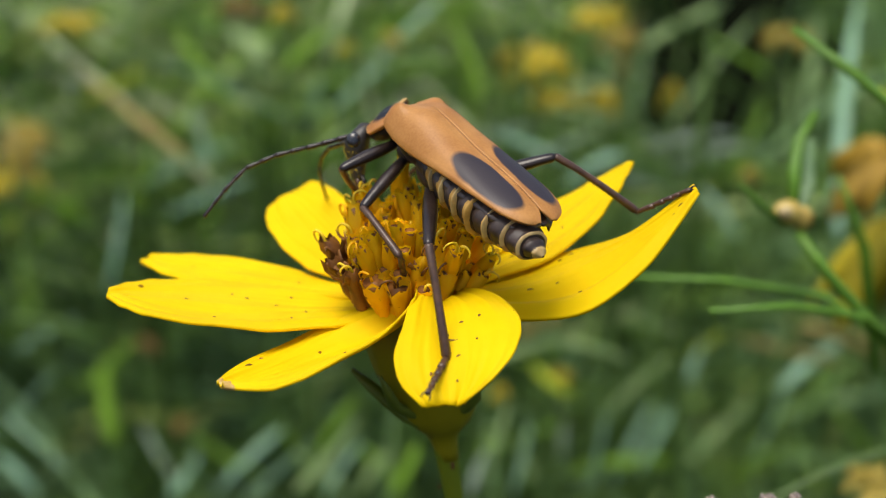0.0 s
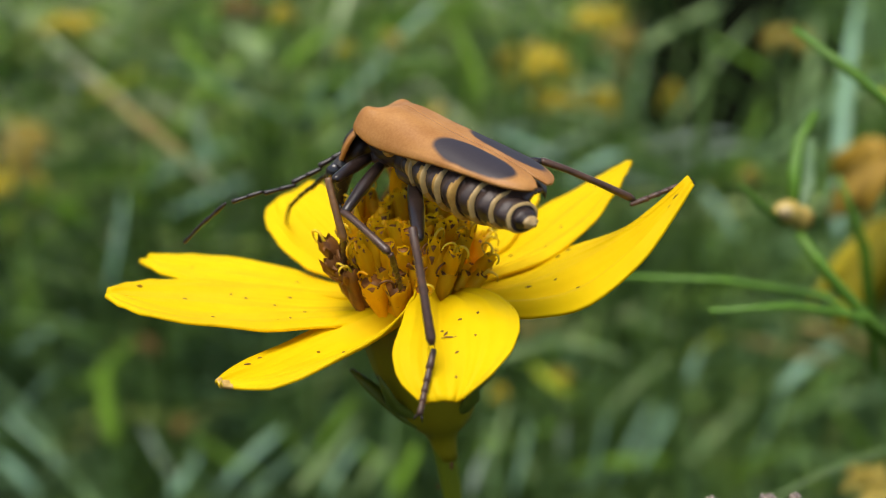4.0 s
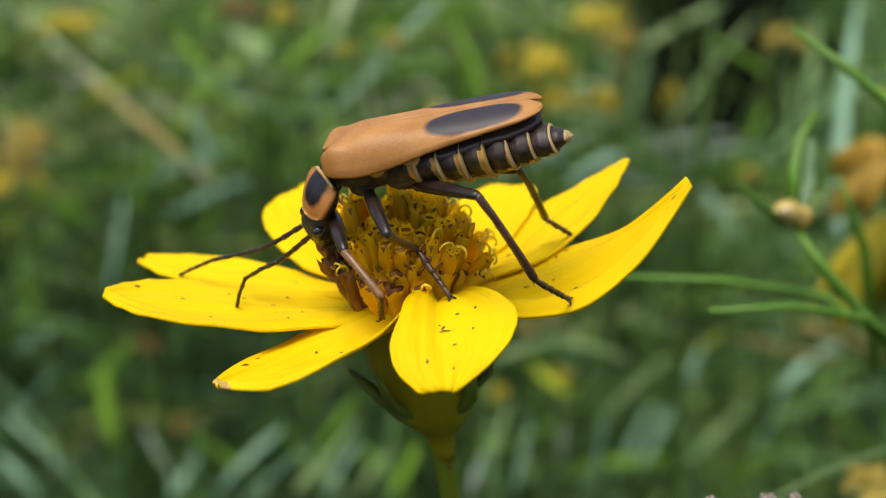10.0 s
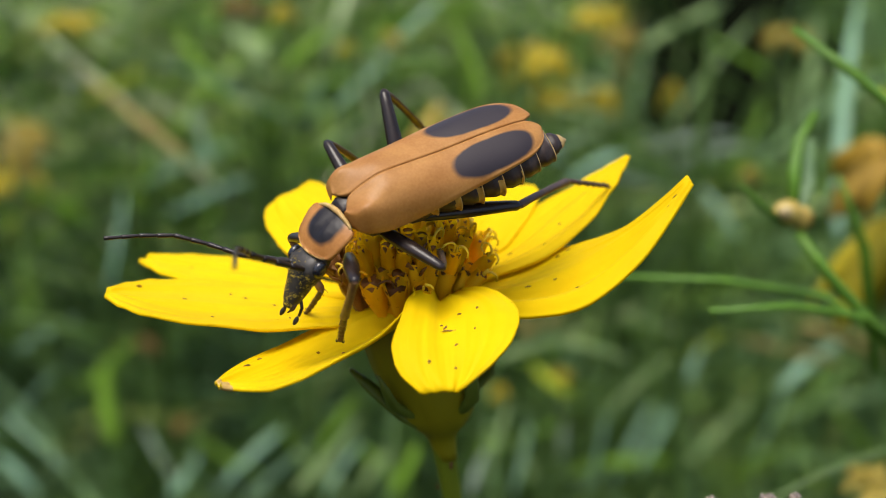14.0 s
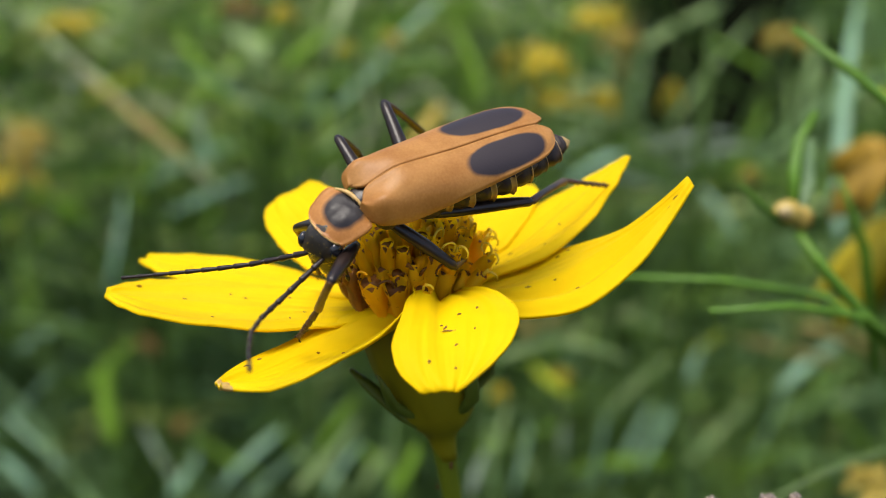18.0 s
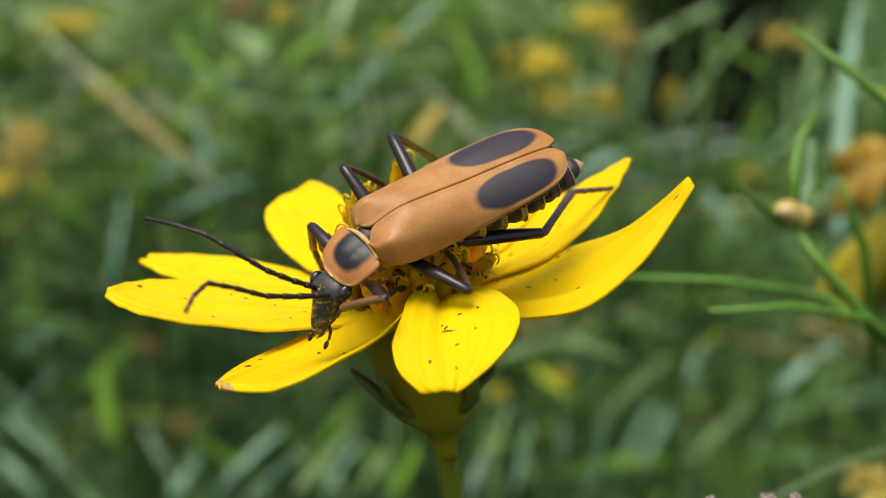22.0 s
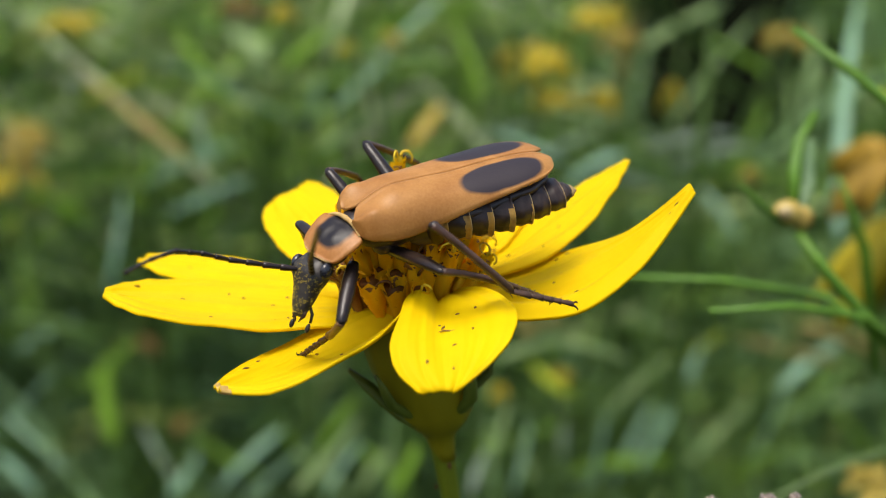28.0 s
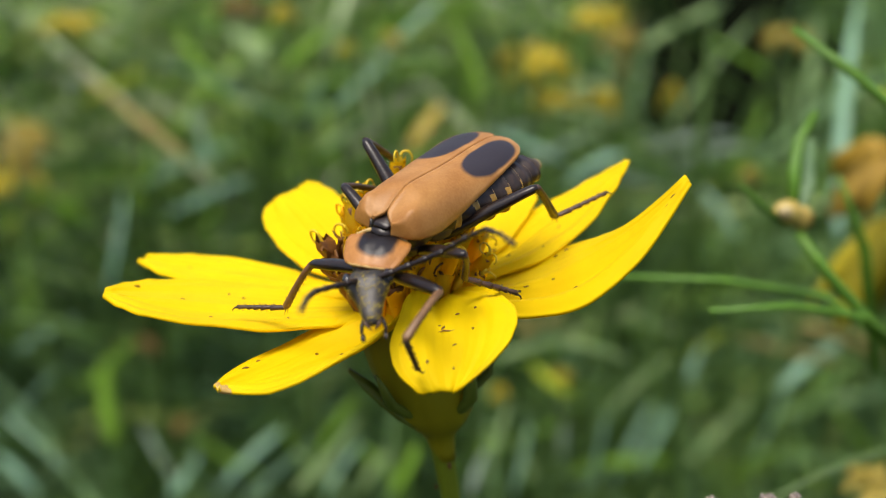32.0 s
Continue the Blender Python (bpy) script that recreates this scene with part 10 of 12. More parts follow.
    walk(LIMB['tarsus_L2'], [
        (0, mm(-5.67, 3.70, -3.86, 100.6, 59.9, -77.7)), (0.8, mm(-4.99, 3.70, -4.79, 143.0, 54.1, -64.1)),
        (1, mm(-4.87, 3.67, -4.90, 147.4, 53.8, -63.3)), (2, mm(-5.13, 3.61, -4.59, 124.5, 51.3, -66.3)),
        (3, mm(-5.54, 3.75, -4.14, 114.5, 53.1, -69.4)), (5.5, mm(-4.84, 5.00, -3.00, 101.0, 57.5, -79.1)),
        (5.75, mm(-4.10, 6.08, -2.64, 107.6, 56.7, -90.0)), (6, mm(-2.70, 6.80, -2.41, -59.2, 125.7, 77.6)),
        (6.2, mm(-2.47, 6.86, -3.16, -64.2, 115.9, 59.0)), (6.4, mm(-2.48, 6.36, -4.71, -131.2, 110.8, -23.4)),
        (6.6, mm(-2.36, 4.79, -5.99, 17.6, 38.4, 112.8)), (6.8, mm(-2.09, 3.27, -6.13, 14.5, 10.4, 101.1)),
        (7, mm(-1.95, 2.62, -5.95, 13.1, -1.9, 97.1)), (8, mm(-1.55, 2.41, -5.53, 27.0, -12.9, 103.6)),
        (8.2, mm(-1.67, 2.31, -5.55, 25.7, 1.7, 107.1)), (8.4, mm(-1.97, 2.07, -5.55, 22.4, 35.6, 114.0)),
        (8.6, mm(-2.35, 1.79, -5.48, -129.7, 104.4, -23.7)), (8.8, mm(-2.70, 1.58, -5.36, -41.8, 118.8, 78.8)),
        (9, mm(-2.92, 1.51, -5.25, -41.4, 132.4, 86.5)), (9.4, mm(-3.00, 1.48, -5.23, -78.8, 111.4, 42.1)),
        (9.6, mm(-2.95, 1.48, -5.22, 41.0, 65.4, 156.2)), (10, mm(-2.87, 1.50, -4.96, 14.0, 42.2, 123.2)),
        (10.25, mm(-2.71, 1.89, -4.82, 11.3, 47.2, 125.9)), (10.5, mm(-2.49, 2.25, -4.89, -10.1, 15.4, 104.3)),
        (11, mm(-3.01, 3.27, -4.51, 12.8, 54.0, 135.3)), (11.25, mm(-2.65, 2.95, -4.68, -125.6, 115.0, -6.8)),
        (11.5, mm(-2.23, 2.53, -4.96, -68.5, 119.4, 43.1)), (12, mm(-2.15, 2.60, -4.73, -70.7, 124.5, 39.9)),
        (12.5, mm(-3.14, 3.02, -4.77, -99.5, 129.9, 35.1)), (13, mm(-3.74, 3.06, -4.34, 62.2, 55.6, -147.5)),
        (14, mm(-3.76, 1.89, -3.84, 27.8, 57.9, 179.8)), (17, mm(-3.67, 1.82, -3.61, 13.3, 52.3, 175.0)),
        (18, mm(-5.25, 1.32, -5.77, 48.8, 62.9, -152.9)), (19, mm(-4.02, 1.69, -4.01, 45.8, 58.0, -155.2)),
        (20, mm(-3.49, 1.28, -3.19, 9.7, 57.2, 179.0)), (21, mm(-3.43, 1.05, -2.99, -2.8, 57.0, 175.9)),
        (22, mm(-3.54, 0.99, -3.02, -7.6, 58.2, 171.4)), (23, mm(-4.31, 0.01, -4.89, -0.0, 57.3, 169.3)),
        (24, mm(-3.71, 1.02, -3.11, -25.4, 58.0, 168.5)), (25, mm(-3.53, 0.96, -3.03, -26.7, 55.8, 164.6)),
        (26.25, mm(-4.84, 1.92, -2.99, -19.0, 35.9, 149.9)), (27.5, mm(-5.48, 3.47, -2.53, -11.3, 16.2, 141.2)),
        (27.75, mm(-5.21, 3.83, -2.76, -1.1, 27.5, 157.1)), (28, mm(-4.92, 4.15, -2.99, 15.9, 38.1, -179.7)),
        (29, mm(-5.89, 4.14, -4.67, 25.1, 21.7, 170.7)), (29.6, mm(-5.49, 4.07, -2.93, 15.4, 28.4, -174.5)),
        (30, mm(-4.70, 3.67, -2.00, 5.8, 31.0, -165.3)), (30.6, mm(-3.89, 3.59, -3.24, 23.7, 28.2, 176.8)),
        (31, mm(-3.29, 3.48, -3.88, 36.8, 25.9, 168.0)), (32, mm(-2.22, 2.58, -3.27, 28.4, 24.0, 137.2)),])
    walk(LIMB['femur_L3'], [
        (0, mm(-3.60, 0.90, -2.40, 2.0, 2.1, 141.3)), (1, mm(-3.60, 0.90, -2.40, 8.9, 18.5, 135.9)), (2, mm(-3.60, 0.90, -2.40, 6.1, 13.2, 138.3)),
        (3, mm(-3.60, 0.90, -2.40, 6.6, 10.6, 138.7)), (5.5, mm(-3.60, 0.90, -2.40, -3.5, -13.6, 124.9)),
        (6, mm(-3.60, 0.90, -2.40, -3.1, -23.4, 107.3)), (7, mm(-3.60, 0.90, -2.40, -6.6, -21.5, 124.2)),
        (8, mm(-3.60, 0.90, -2.40, -3.8, -22.5, 128.5)), (9, mm(-3.60, 0.90, -2.40, 0.1, -6.0, 144.1)),
        (10, mm(-3.60, 0.90, -2.40, 1.4, -4.8, 130.8)), (10.5, mm(-3.60, 0.90, -2.40, -4.5, -12.6, 116.8)),
        (11, mm(-3.60, 0.90, -2.40, 1.2, 2.1, 116.9)), (11.5, mm(-3.60, 0.90, -2.40, -8.8, -13.2, 126.6)),
        (12, mm(-3.60, 0.90, -2.40, -5.6, -20.2, 116.8)), (12.5, mm(-3.60, 0.90, -2.40, -8.2, -29.5, 122.6)),
        (13, mm(-3.60, 0.90, -2.40, -5.6, -28.7, 132.8)), (14, mm(-3.60, 0.90, -2.40, -3.0, 6.2, 163.6)),
        (17, mm(-3.60, 0.90, -2.40, -5.5, 2.3, 160.9)), (18, mm(-3.60, 0.90, -2.40, -10.7, -0.8, 162.4)),
        (19, mm(-3.60, 0.90, -2.40, 1.5, -26.7, 131.7)), (20, mm(-3.60, 0.90, -2.40, 1.1, -26.5, 137.9)),
        (21, mm(-3.60, 0.90, -2.40, -0.2, -25.6, 138.1)), (22, mm(-3.60, 0.90, -2.40, -5.1, 4.5, 160.6)),
        (23, mm(-3.60, 0.90, -2.40, -0.5, -24.6, 139.8)), (24, mm(-3.60, 0.90, -2.40, -4.5, -22.8, 142.3)),
        (25, mm(-3.60, 0.90, -2.40, -2.6, -25.0, 138.5)), (26.042, mm(-3.60, 0.90, -2.40, -4.3, -30.3, 120.9)),
        (26.667, mm(-3.60, 0.90, -2.40, 0.1, -39.2, 96.1)), (27.5, mm(-3.60, 0.90, -2.40, 8.4, -41.3, 72.3)),
        (28, mm(-3.60, 0.90, -2.40, 14.5, -43.6, 57.9)), (29, mm(-3.60, 0.90, -2.40, 13.8, -43.0, 57.0)),
        (30, mm(-3.60, 0.90, -2.40, 11.0, -50.2, 70.0)), (31, mm(-3.60, 0.90, -2.40, 16.6, -40.3, 47.7)),
        (31.4, mm(-3.60, 0.90, -2.40, 7.5, -42.0, 74.3)), (31.6, mm(-3.60, 0.90, -2.40, 2.4, -42.3, 92.2)),
        (32, mm(-3.60, 0.90, -2.40, -10.5, -31.2, 125.3)),])
    walk(LIMB['tibia_L3'], [
        (0, mm(-7.33, 4.03, -2.05, 14.5, 45.3, 170.3)), (1, mm(-6.39, 3.61, -3.70, 26.4, 69.9, 158.2)),
        (2, mm(-6.58, 3.56, -3.34, 26.3, 69.5, 165.5)), (3, mm(-6.63, 3.56, -3.16, 29.5, 63.2, 171.8)),
        (4.458, mm(-6.27, 4.01, -2.17, 9.0, 45.4, 153.4)), (5.5, mm(-5.89, 4.18, -1.43, -0.8, 28.3, 144.8)),
        (5.75, mm(-5.44, 4.32, -1.05, -3.7, 17.4, 130.4)), (6, mm(-4.74, 4.54, -0.75, -4.2, 10.5, 113.6)),
        (6.4, mm(-4.89, 4.54, -0.86, -3.0, 29.5, 124.3)), (6.6, mm(-5.28, 4.39, -0.89, -1.0, 41.8, 139.1)),
        (7, mm(-5.74, 4.05, -0.90, 10.4, 54.4, 171.2)), (8, mm(-5.98, 3.88, -0.82, 15.7, 63.1, 167.3)),
        (8.6, mm(-6.68, 3.55, -1.67, 36.8, 63.5, -156.7)), (9, mm(-6.90, 3.29, -1.97, 40.4, 59.8, -147.1)),
        (10, mm(-6.27, 3.99, -2.06, -134.5, 106.6, 10.0)), (10.5, mm(-5.41, 4.47, -1.50, 14.1, 70.7, 151.8)),
        (11, mm(-5.45, 4.55, -2.55, -55.3, 108.5, 74.4)), (11.25, mm(-5.79, 4.33, -1.93, -137.3, 113.9, 12.9)),
        (11.5, mm(-5.98, 4.11, -1.46, 8.3, 50.7, 172.7)), (12, mm(-5.34, 4.34, -0.99, 19.5, 52.7, -177.7)),
        (12.5, mm(-5.52, 3.91, -0.39, -2.4, 39.4, -168.3)), (13, mm(-6.04, 3.54, -0.43, -3.5, 34.2, -166.3)),
        (14, mm(-7.51, 2.05, -2.84, 4.7, 25.8, -161.7)), (17, mm(-7.47, 2.24, -2.57, 1.3, 22.1, -152.9)),
        (18, mm(-7.51, 2.14, -2.34, -2.2, 27.7, -154.8)), (19, mm(-6.04, 3.63, -0.56, 1.6, 23.8, -148.3)),
        (20, mm(-6.32, 3.37, -0.57, 7.5, 27.9, -147.8)), (21, mm(-6.35, 3.37, -0.63, 6.4, 27.2, -145.6)),
        (22, mm(-7.46, 2.25, -2.72, 5.9, 26.9, -146.2)), (23, mm(-6.45, 3.31, -0.69, 6.7, 26.8, -145.6)),
        (24, mm(-6.59, 3.21, -0.81, 2.1, 28.1, -144.7)), (25, mm(-6.38, 3.36, -0.67, 2.6, 26.4, -144.6)),
        (26.458, mm(-4.45, 4.08, 0.05, 2.3, 43.1, -166.3)), (27.292, mm(-2.76, 3.86, 0.31, 19.5, 47.4, 178.6)),
        (27.5, mm(-2.66, 3.83, 0.31, 18.3, 49.6, 174.2)), (28, mm(-2.02, 3.41, 0.43, 14.8, 46.8, 152.6)),
        (28.6, mm(-1.99, 3.41, 0.40, 19.8, 47.0, -171.6)), (29, mm(-1.97, 3.41, 0.39, 8.0, 42.7, -153.6)),
        (30, mm(-2.70, 3.37, 0.75, -9.0, 44.7, -156.1)), (30.8, mm(-1.63, 3.25, 0.32, -33.1, 30.3, -155.3)),
        (31, mm(-1.50, 3.21, 0.25, -37.2, 28.8, -155.4)), (31.4, mm(-2.77, 3.83, 0.34, -12.1, 33.7, -159.7)),
        (32, mm(-5.63, 3.77, -0.27, -1.5, 42.7, -170.2)),])
    walk(LIMB['tarsus_L3'], [
        (0, mm(-10.37, 4.54, -5.18, -3.4, -2.8, 124.8)), (1, mm(-7.81, 4.17, -7.88, 5.3, 4.4, 129.0)), (2, mm(-8.10, 3.95, -7.52, -0.3, -1.3, 127.9)),
        (3, mm(-8.63, 3.85, -7.15, 0.5, -1.2, 126.5)), (3.833, mm(-8.95, 4.55, -6.45, -7.1, 31.3, 125.0)),
        (4.25, mm(-8.75, 4.74, -6.06, -15.0, 56.8, 121.8)), (4.667, mm(-9.14, 5.76, -4.85, -33.9, 79.8, 107.6)),
        (5.5, mm(-9.14, 6.48, -3.58, -11.0, 110.5, 136.4)), (6, mm(-6.54, 8.66, -1.59, -11.6, 99.7, 107.1)),
        (6.4, mm(-7.13, 7.83, -3.12, -72.5, 112.8, 66.9)), (6.6, mm(-7.86, 6.62, -3.94, 82.2, 54.6, -121.2)),
        (7, mm(-8.33, 4.45, -4.55, 59.6, 39.5, -125.4)), (8, mm(-7.93, 4.32, -4.76, 72.7, 47.0, -125.7)),
        (9, mm(-8.80, 2.06, -5.86, 58.2, 42.4, -124.9)), (10, mm(-7.54, 3.77, -6.38, 85.0, 49.5, -126.4)),
        (10.5, mm(-6.72, 5.18, -5.75, -122.4, 123.5, 18.5)), (10.75, mm(-6.21, 4.20, -6.59, -5.4, 14.1, 105.4)),
        (11, mm(-5.84, 3.17, -6.82, -4.7, 27.0, 106.3)), (11.5, mm(-8.81, 4.47, -4.94, -26.5, 24.1, 119.1)),
        (12, mm(-8.06, 4.23, -4.56, -4.0, 37.6, 149.8)), (12.5, mm(-8.93, 3.20, -3.24, -23.4, 26.2, 154.1)),
        (13, mm(-9.66, 2.66, -2.96, -17.9, 27.5, 165.8)), (14, mm(-11.35, 0.77, -4.79, -8.5, 28.6, 170.4)),
        (17, mm(-11.19, 0.34, -4.26, -12.6, 22.9, 172.5)), (18, mm(-11.11, 0.44, -4.43, -18.5, 21.5, 168.0)),
        (19, mm(-9.55, 1.47, -2.37, -12.3, 25.2, 178.1)), (20, mm(-9.69, 1.25, -2.68, -8.5, 25.9, 177.0)),
        (21, mm(-9.66, 1.11, -2.69, -10.9, 26.5, 175.9)), (22, mm(-10.79, 0.02, -4.76, -11.9, 22.8, 173.9)),
        (23, mm(-9.76, 1.04, -2.72, -10.2, 24.6, 175.7)), (24, mm(-9.83, 0.91, -2.93, -9.1, 12.0, -176.8)),
        (25, mm(-9.66, 1.03, -2.67, -6.1, 7.8, -174.1)), (26.667, mm(-7.09, 3.59, -2.97, 15.1, 24.8, -155.2)),
        (27.5, mm(-5.57, 4.13, -3.12, 43.6, 31.3, -148.1)), (27.75, mm(-5.18, 4.51, -3.01, 28.7, 27.8, -177.5)),
        (28, mm(-4.76, 4.83, -2.86, 16.7, 18.6, 156.2)), (28.4, mm(-4.98, 3.83, -2.94, 4.8, 30.7, 149.4)),
        (28.6, mm(-5.03, 2.96, -2.89, -13.1, 40.2, 142.2)), (29, mm(-4.94, 1.94, -2.66, -52.0, 50.3, 129.6)),
        (30, mm(-5.63, 2.07, -2.42, -37.3, 26.8, 157.6)), (31, mm(-5.08, 1.57, -1.92, -54.7, 3.2, 148.6)),
        (31.4, mm(-6.29, 2.53, -2.16, -28.4, -3.4, 146.0)), (32, mm(-8.89, 3.20, -3.32, -13.4, -14.5, 148.4)),])
    walk(LIMB['femur_R1'], [
        (0, mm(0.45, -0.23, -2.50, -1.7, -3.2, -54.2)), (1, mm(-0.33, -0.56, -2.33, -3.4, -23.6, -32.0)),
        (2, mm(-0.20, -0.51, -2.40, -0.4, -11.6, -39.7)), (3, mm(-0.23, -0.51, -2.39, -1.6, -9.4, -41.0)),
        (5.5, mm(0.54, -0.26, -3.00, -4.9, 20.0, -56.2)), (6, mm(0.54, -0.26, -3.00, -5.2, 20.0, -53.9)),
        (7, mm(0.57, -0.29, -2.84, -2.8, 20.0, -67.7)), (8, mm(0.61, -0.32, -2.67, -6.7, 20.0, -51.8)),
        (9, mm(0.83, -0.45, -2.67, -4.4, 18.0, -69.0)), (10, mm(1.06, -0.57, -2.66, -4.5, -3.6, -79.1)),
        (10.5, mm(0.94, -0.50, -2.66, 0.0, 6.0, -58.2)), (10.75, mm(0.89, -0.47, -2.66, -2.5, 6.2, -71.9)),
        (11, mm(0.83, -0.43, -2.66, -4.2, 0.7, -96.9)), (11.5, mm(0.73, -0.36, -2.66, -1.7, 10.5, -98.3)),
        (12, mm(0.62, -0.29, -2.65, -2.2, -0.2, -90.7)), (12.5, mm(0.62, -0.21, -2.62, 0.8, 14.6, -92.5)),
        (13, mm(0.61, -0.14, -2.58, 1.3, 21.2, -91.9)), (13.8, mm(0.59, 0.01, -2.49, 5.3, 36.3, -75.7)),
        (14, mm(0.59, 0.02, -2.48, 6.1, 38.4, -73.5)), (17, mm(1.00, -0.39, -2.06, 4.1, 50.8, -82.8)), (18, mm(0.94, -0.34, -2.12, 7.8, 47.2, -78.2)),
        (19, mm(0.87, -0.30, -2.18, 5.7, 39.5, -78.8)), (20, mm(0.81, -0.24, -2.23, -0.1, 17.4, -86.8)),
        (21, mm(0.74, -0.19, -2.27, 0.6, 11.2, -84.6)), (22, mm(0.67, -0.13, -2.31, 0.3, 8.4, -83.7)), (23, mm(0.60, -0.07, -2.35, 0.7, 6.3, -82.7)),
        (24, mm(0.73, -0.19, -2.23, 0.1, 22.5, -87.8)), (25, mm(0.86, -0.30, -2.10, 2.6, 21.1, -83.1)),
        (27.5, mm(0.78, -0.38, -2.24, -1.1, 6.1, -85.1)), (28, mm(0.76, -0.39, -2.26, -1.4, 2.5, -86.7)),
        (29, mm(0.92, -0.29, -2.25, -0.3, -8.1, -94.8)), (29.6, mm(1.02, -0.22, -2.24, 1.3, 9.1, -73.1)),
        (30, mm(1.08, -0.18, -2.24, 4.7, 17.6, -62.0)), (31, mm(1.05, -0.24, -2.19, 0.1, 7.0, -73.4)),
        (32, mm(1.01, -0.31, -2.15, -2.7, 17.7, -95.0)),])
    walk(LIMB['tibia_R1'], [
        (0, mm(1.97, -2.34, -2.36, -45.5, 64.7, -120.0)), (1, mm(1.69, -1.82, -1.29, -29.0, 56.2, -87.6)),
        (2, mm(1.76, -2.13, -1.88, -35.2, 61.9, -97.9)), (3, mm(1.70, -2.19, -1.96, -36.1, 60.4, -98.1)),
        (5.5, mm(1.90, -2.29, -3.89, -38.4, 64.0, -114.7)), (6, mm(1.98, -2.23, -3.89, -36.1, 63.6, -111.4)),
        (7, mm(1.49, -2.56, -3.73, -59.1, 68.6, -140.7)), (8, mm(2.13, -2.24, -3.56, -36.7, 60.1, -111.8)),
        (9, mm(1.72, -2.76, -3.48, -56.7, 65.9, -140.5)), (10, mm(1.55, -3.12, -2.50, 110.7, 112.6, 20.2)),
        (10.5, mm(2.30, -2.70, -2.93, 32.5, 157.4, -62.9)), (11, mm(0.52, -3.01, -2.69, -20.6, 72.3, -123.5)),
        (11.5, mm(0.36, -2.89, -3.14, -38.6, 68.3, -152.1)), (12, mm(0.59, -2.89, -2.64, -36.9, 73.3, -142.4)),
        (12.5, mm(0.51, -2.73, -3.28, -29.1, 64.0, -138.3)), (13, mm(0.53, -2.56, -3.52, 130.7, 107.8, 23.7)),
        (13.4, mm(0.72, -2.42, -3.69, 49.4, 116.3, -54.2)), (13.6, mm(0.93, -2.22, -3.88, 25.4, 127.4, -69.2)),
        (13.8, mm(1.11, -2.03, -4.04, 5.7, 138.3, -77.6)), (14, mm(1.17, -1.94, -4.10, -2.5, 141.1, -79.5)),
        (15.2, mm(1.17, -2.01, -4.07, 20.0, 129.2, -67.7)), (16.2, mm(1.20, -2.06, -4.04, 72.2, 112.0, -21.8)),
        (17, mm(1.21, -2.02, -4.07, 95.4, 110.7, -0.2)), (18, mm(1.30, -2.07, -4.03, 118.4, 113.9, 22.3)),
        (19, mm(1.26, -2.27, -3.83, -38.8, 64.4, -134.4)), (20, mm(0.95, -2.72, -3.01, -38.0, 77.2, -134.0)),
        (21, mm(0.98, -2.73, -2.77, -28.6, 78.4, -122.9)), (22, mm(0.95, -2.69, -2.69, -31.5, 80.4, -123.5)),
        (23, mm(0.93, -2.63, -2.64, -31.0, 78.7, -123.4)), (24, mm(0.82, -2.59, -3.23, 123.0, 99.3, 26.5)),
        (25, mm(1.15, -2.71, -3.04, 117.2, 104.7, 18.0)), (27.5, mm(1.00, -2.95, -2.52, -29.0, 58.4, -133.8)),
        (28, mm(0.91, -2.98, -2.37, -20.8, 55.0, -125.6)), (29, mm(0.71, -2.85, -1.88, -4.0, 51.6, -108.8)),
        (29.8, mm(2.11, -2.46, -2.92, -19.0, 64.8, -97.7)), (30, mm(2.24, -2.36, -3.02, -18.0, 67.7, -93.9)),
        (30.4, mm(2.05, -2.52, -2.85, 15.1, 81.4, -55.4)), (30.8, mm(1.80, -2.71, -2.56, 98.1, 70.0, 40.1)),
        (31, mm(1.79, -2.72, -2.51, 94.4, 70.4, 39.2)), (31.4, mm(1.49, -2.79, -2.59, 77.6, 75.4, 7.1)),
        (31.8, mm(0.90, -2.82, -2.80, 18.6, 65.4, -66.6)), (32, mm(0.79, -2.77, -2.94, 16.1, 62.4, -70.3)),])
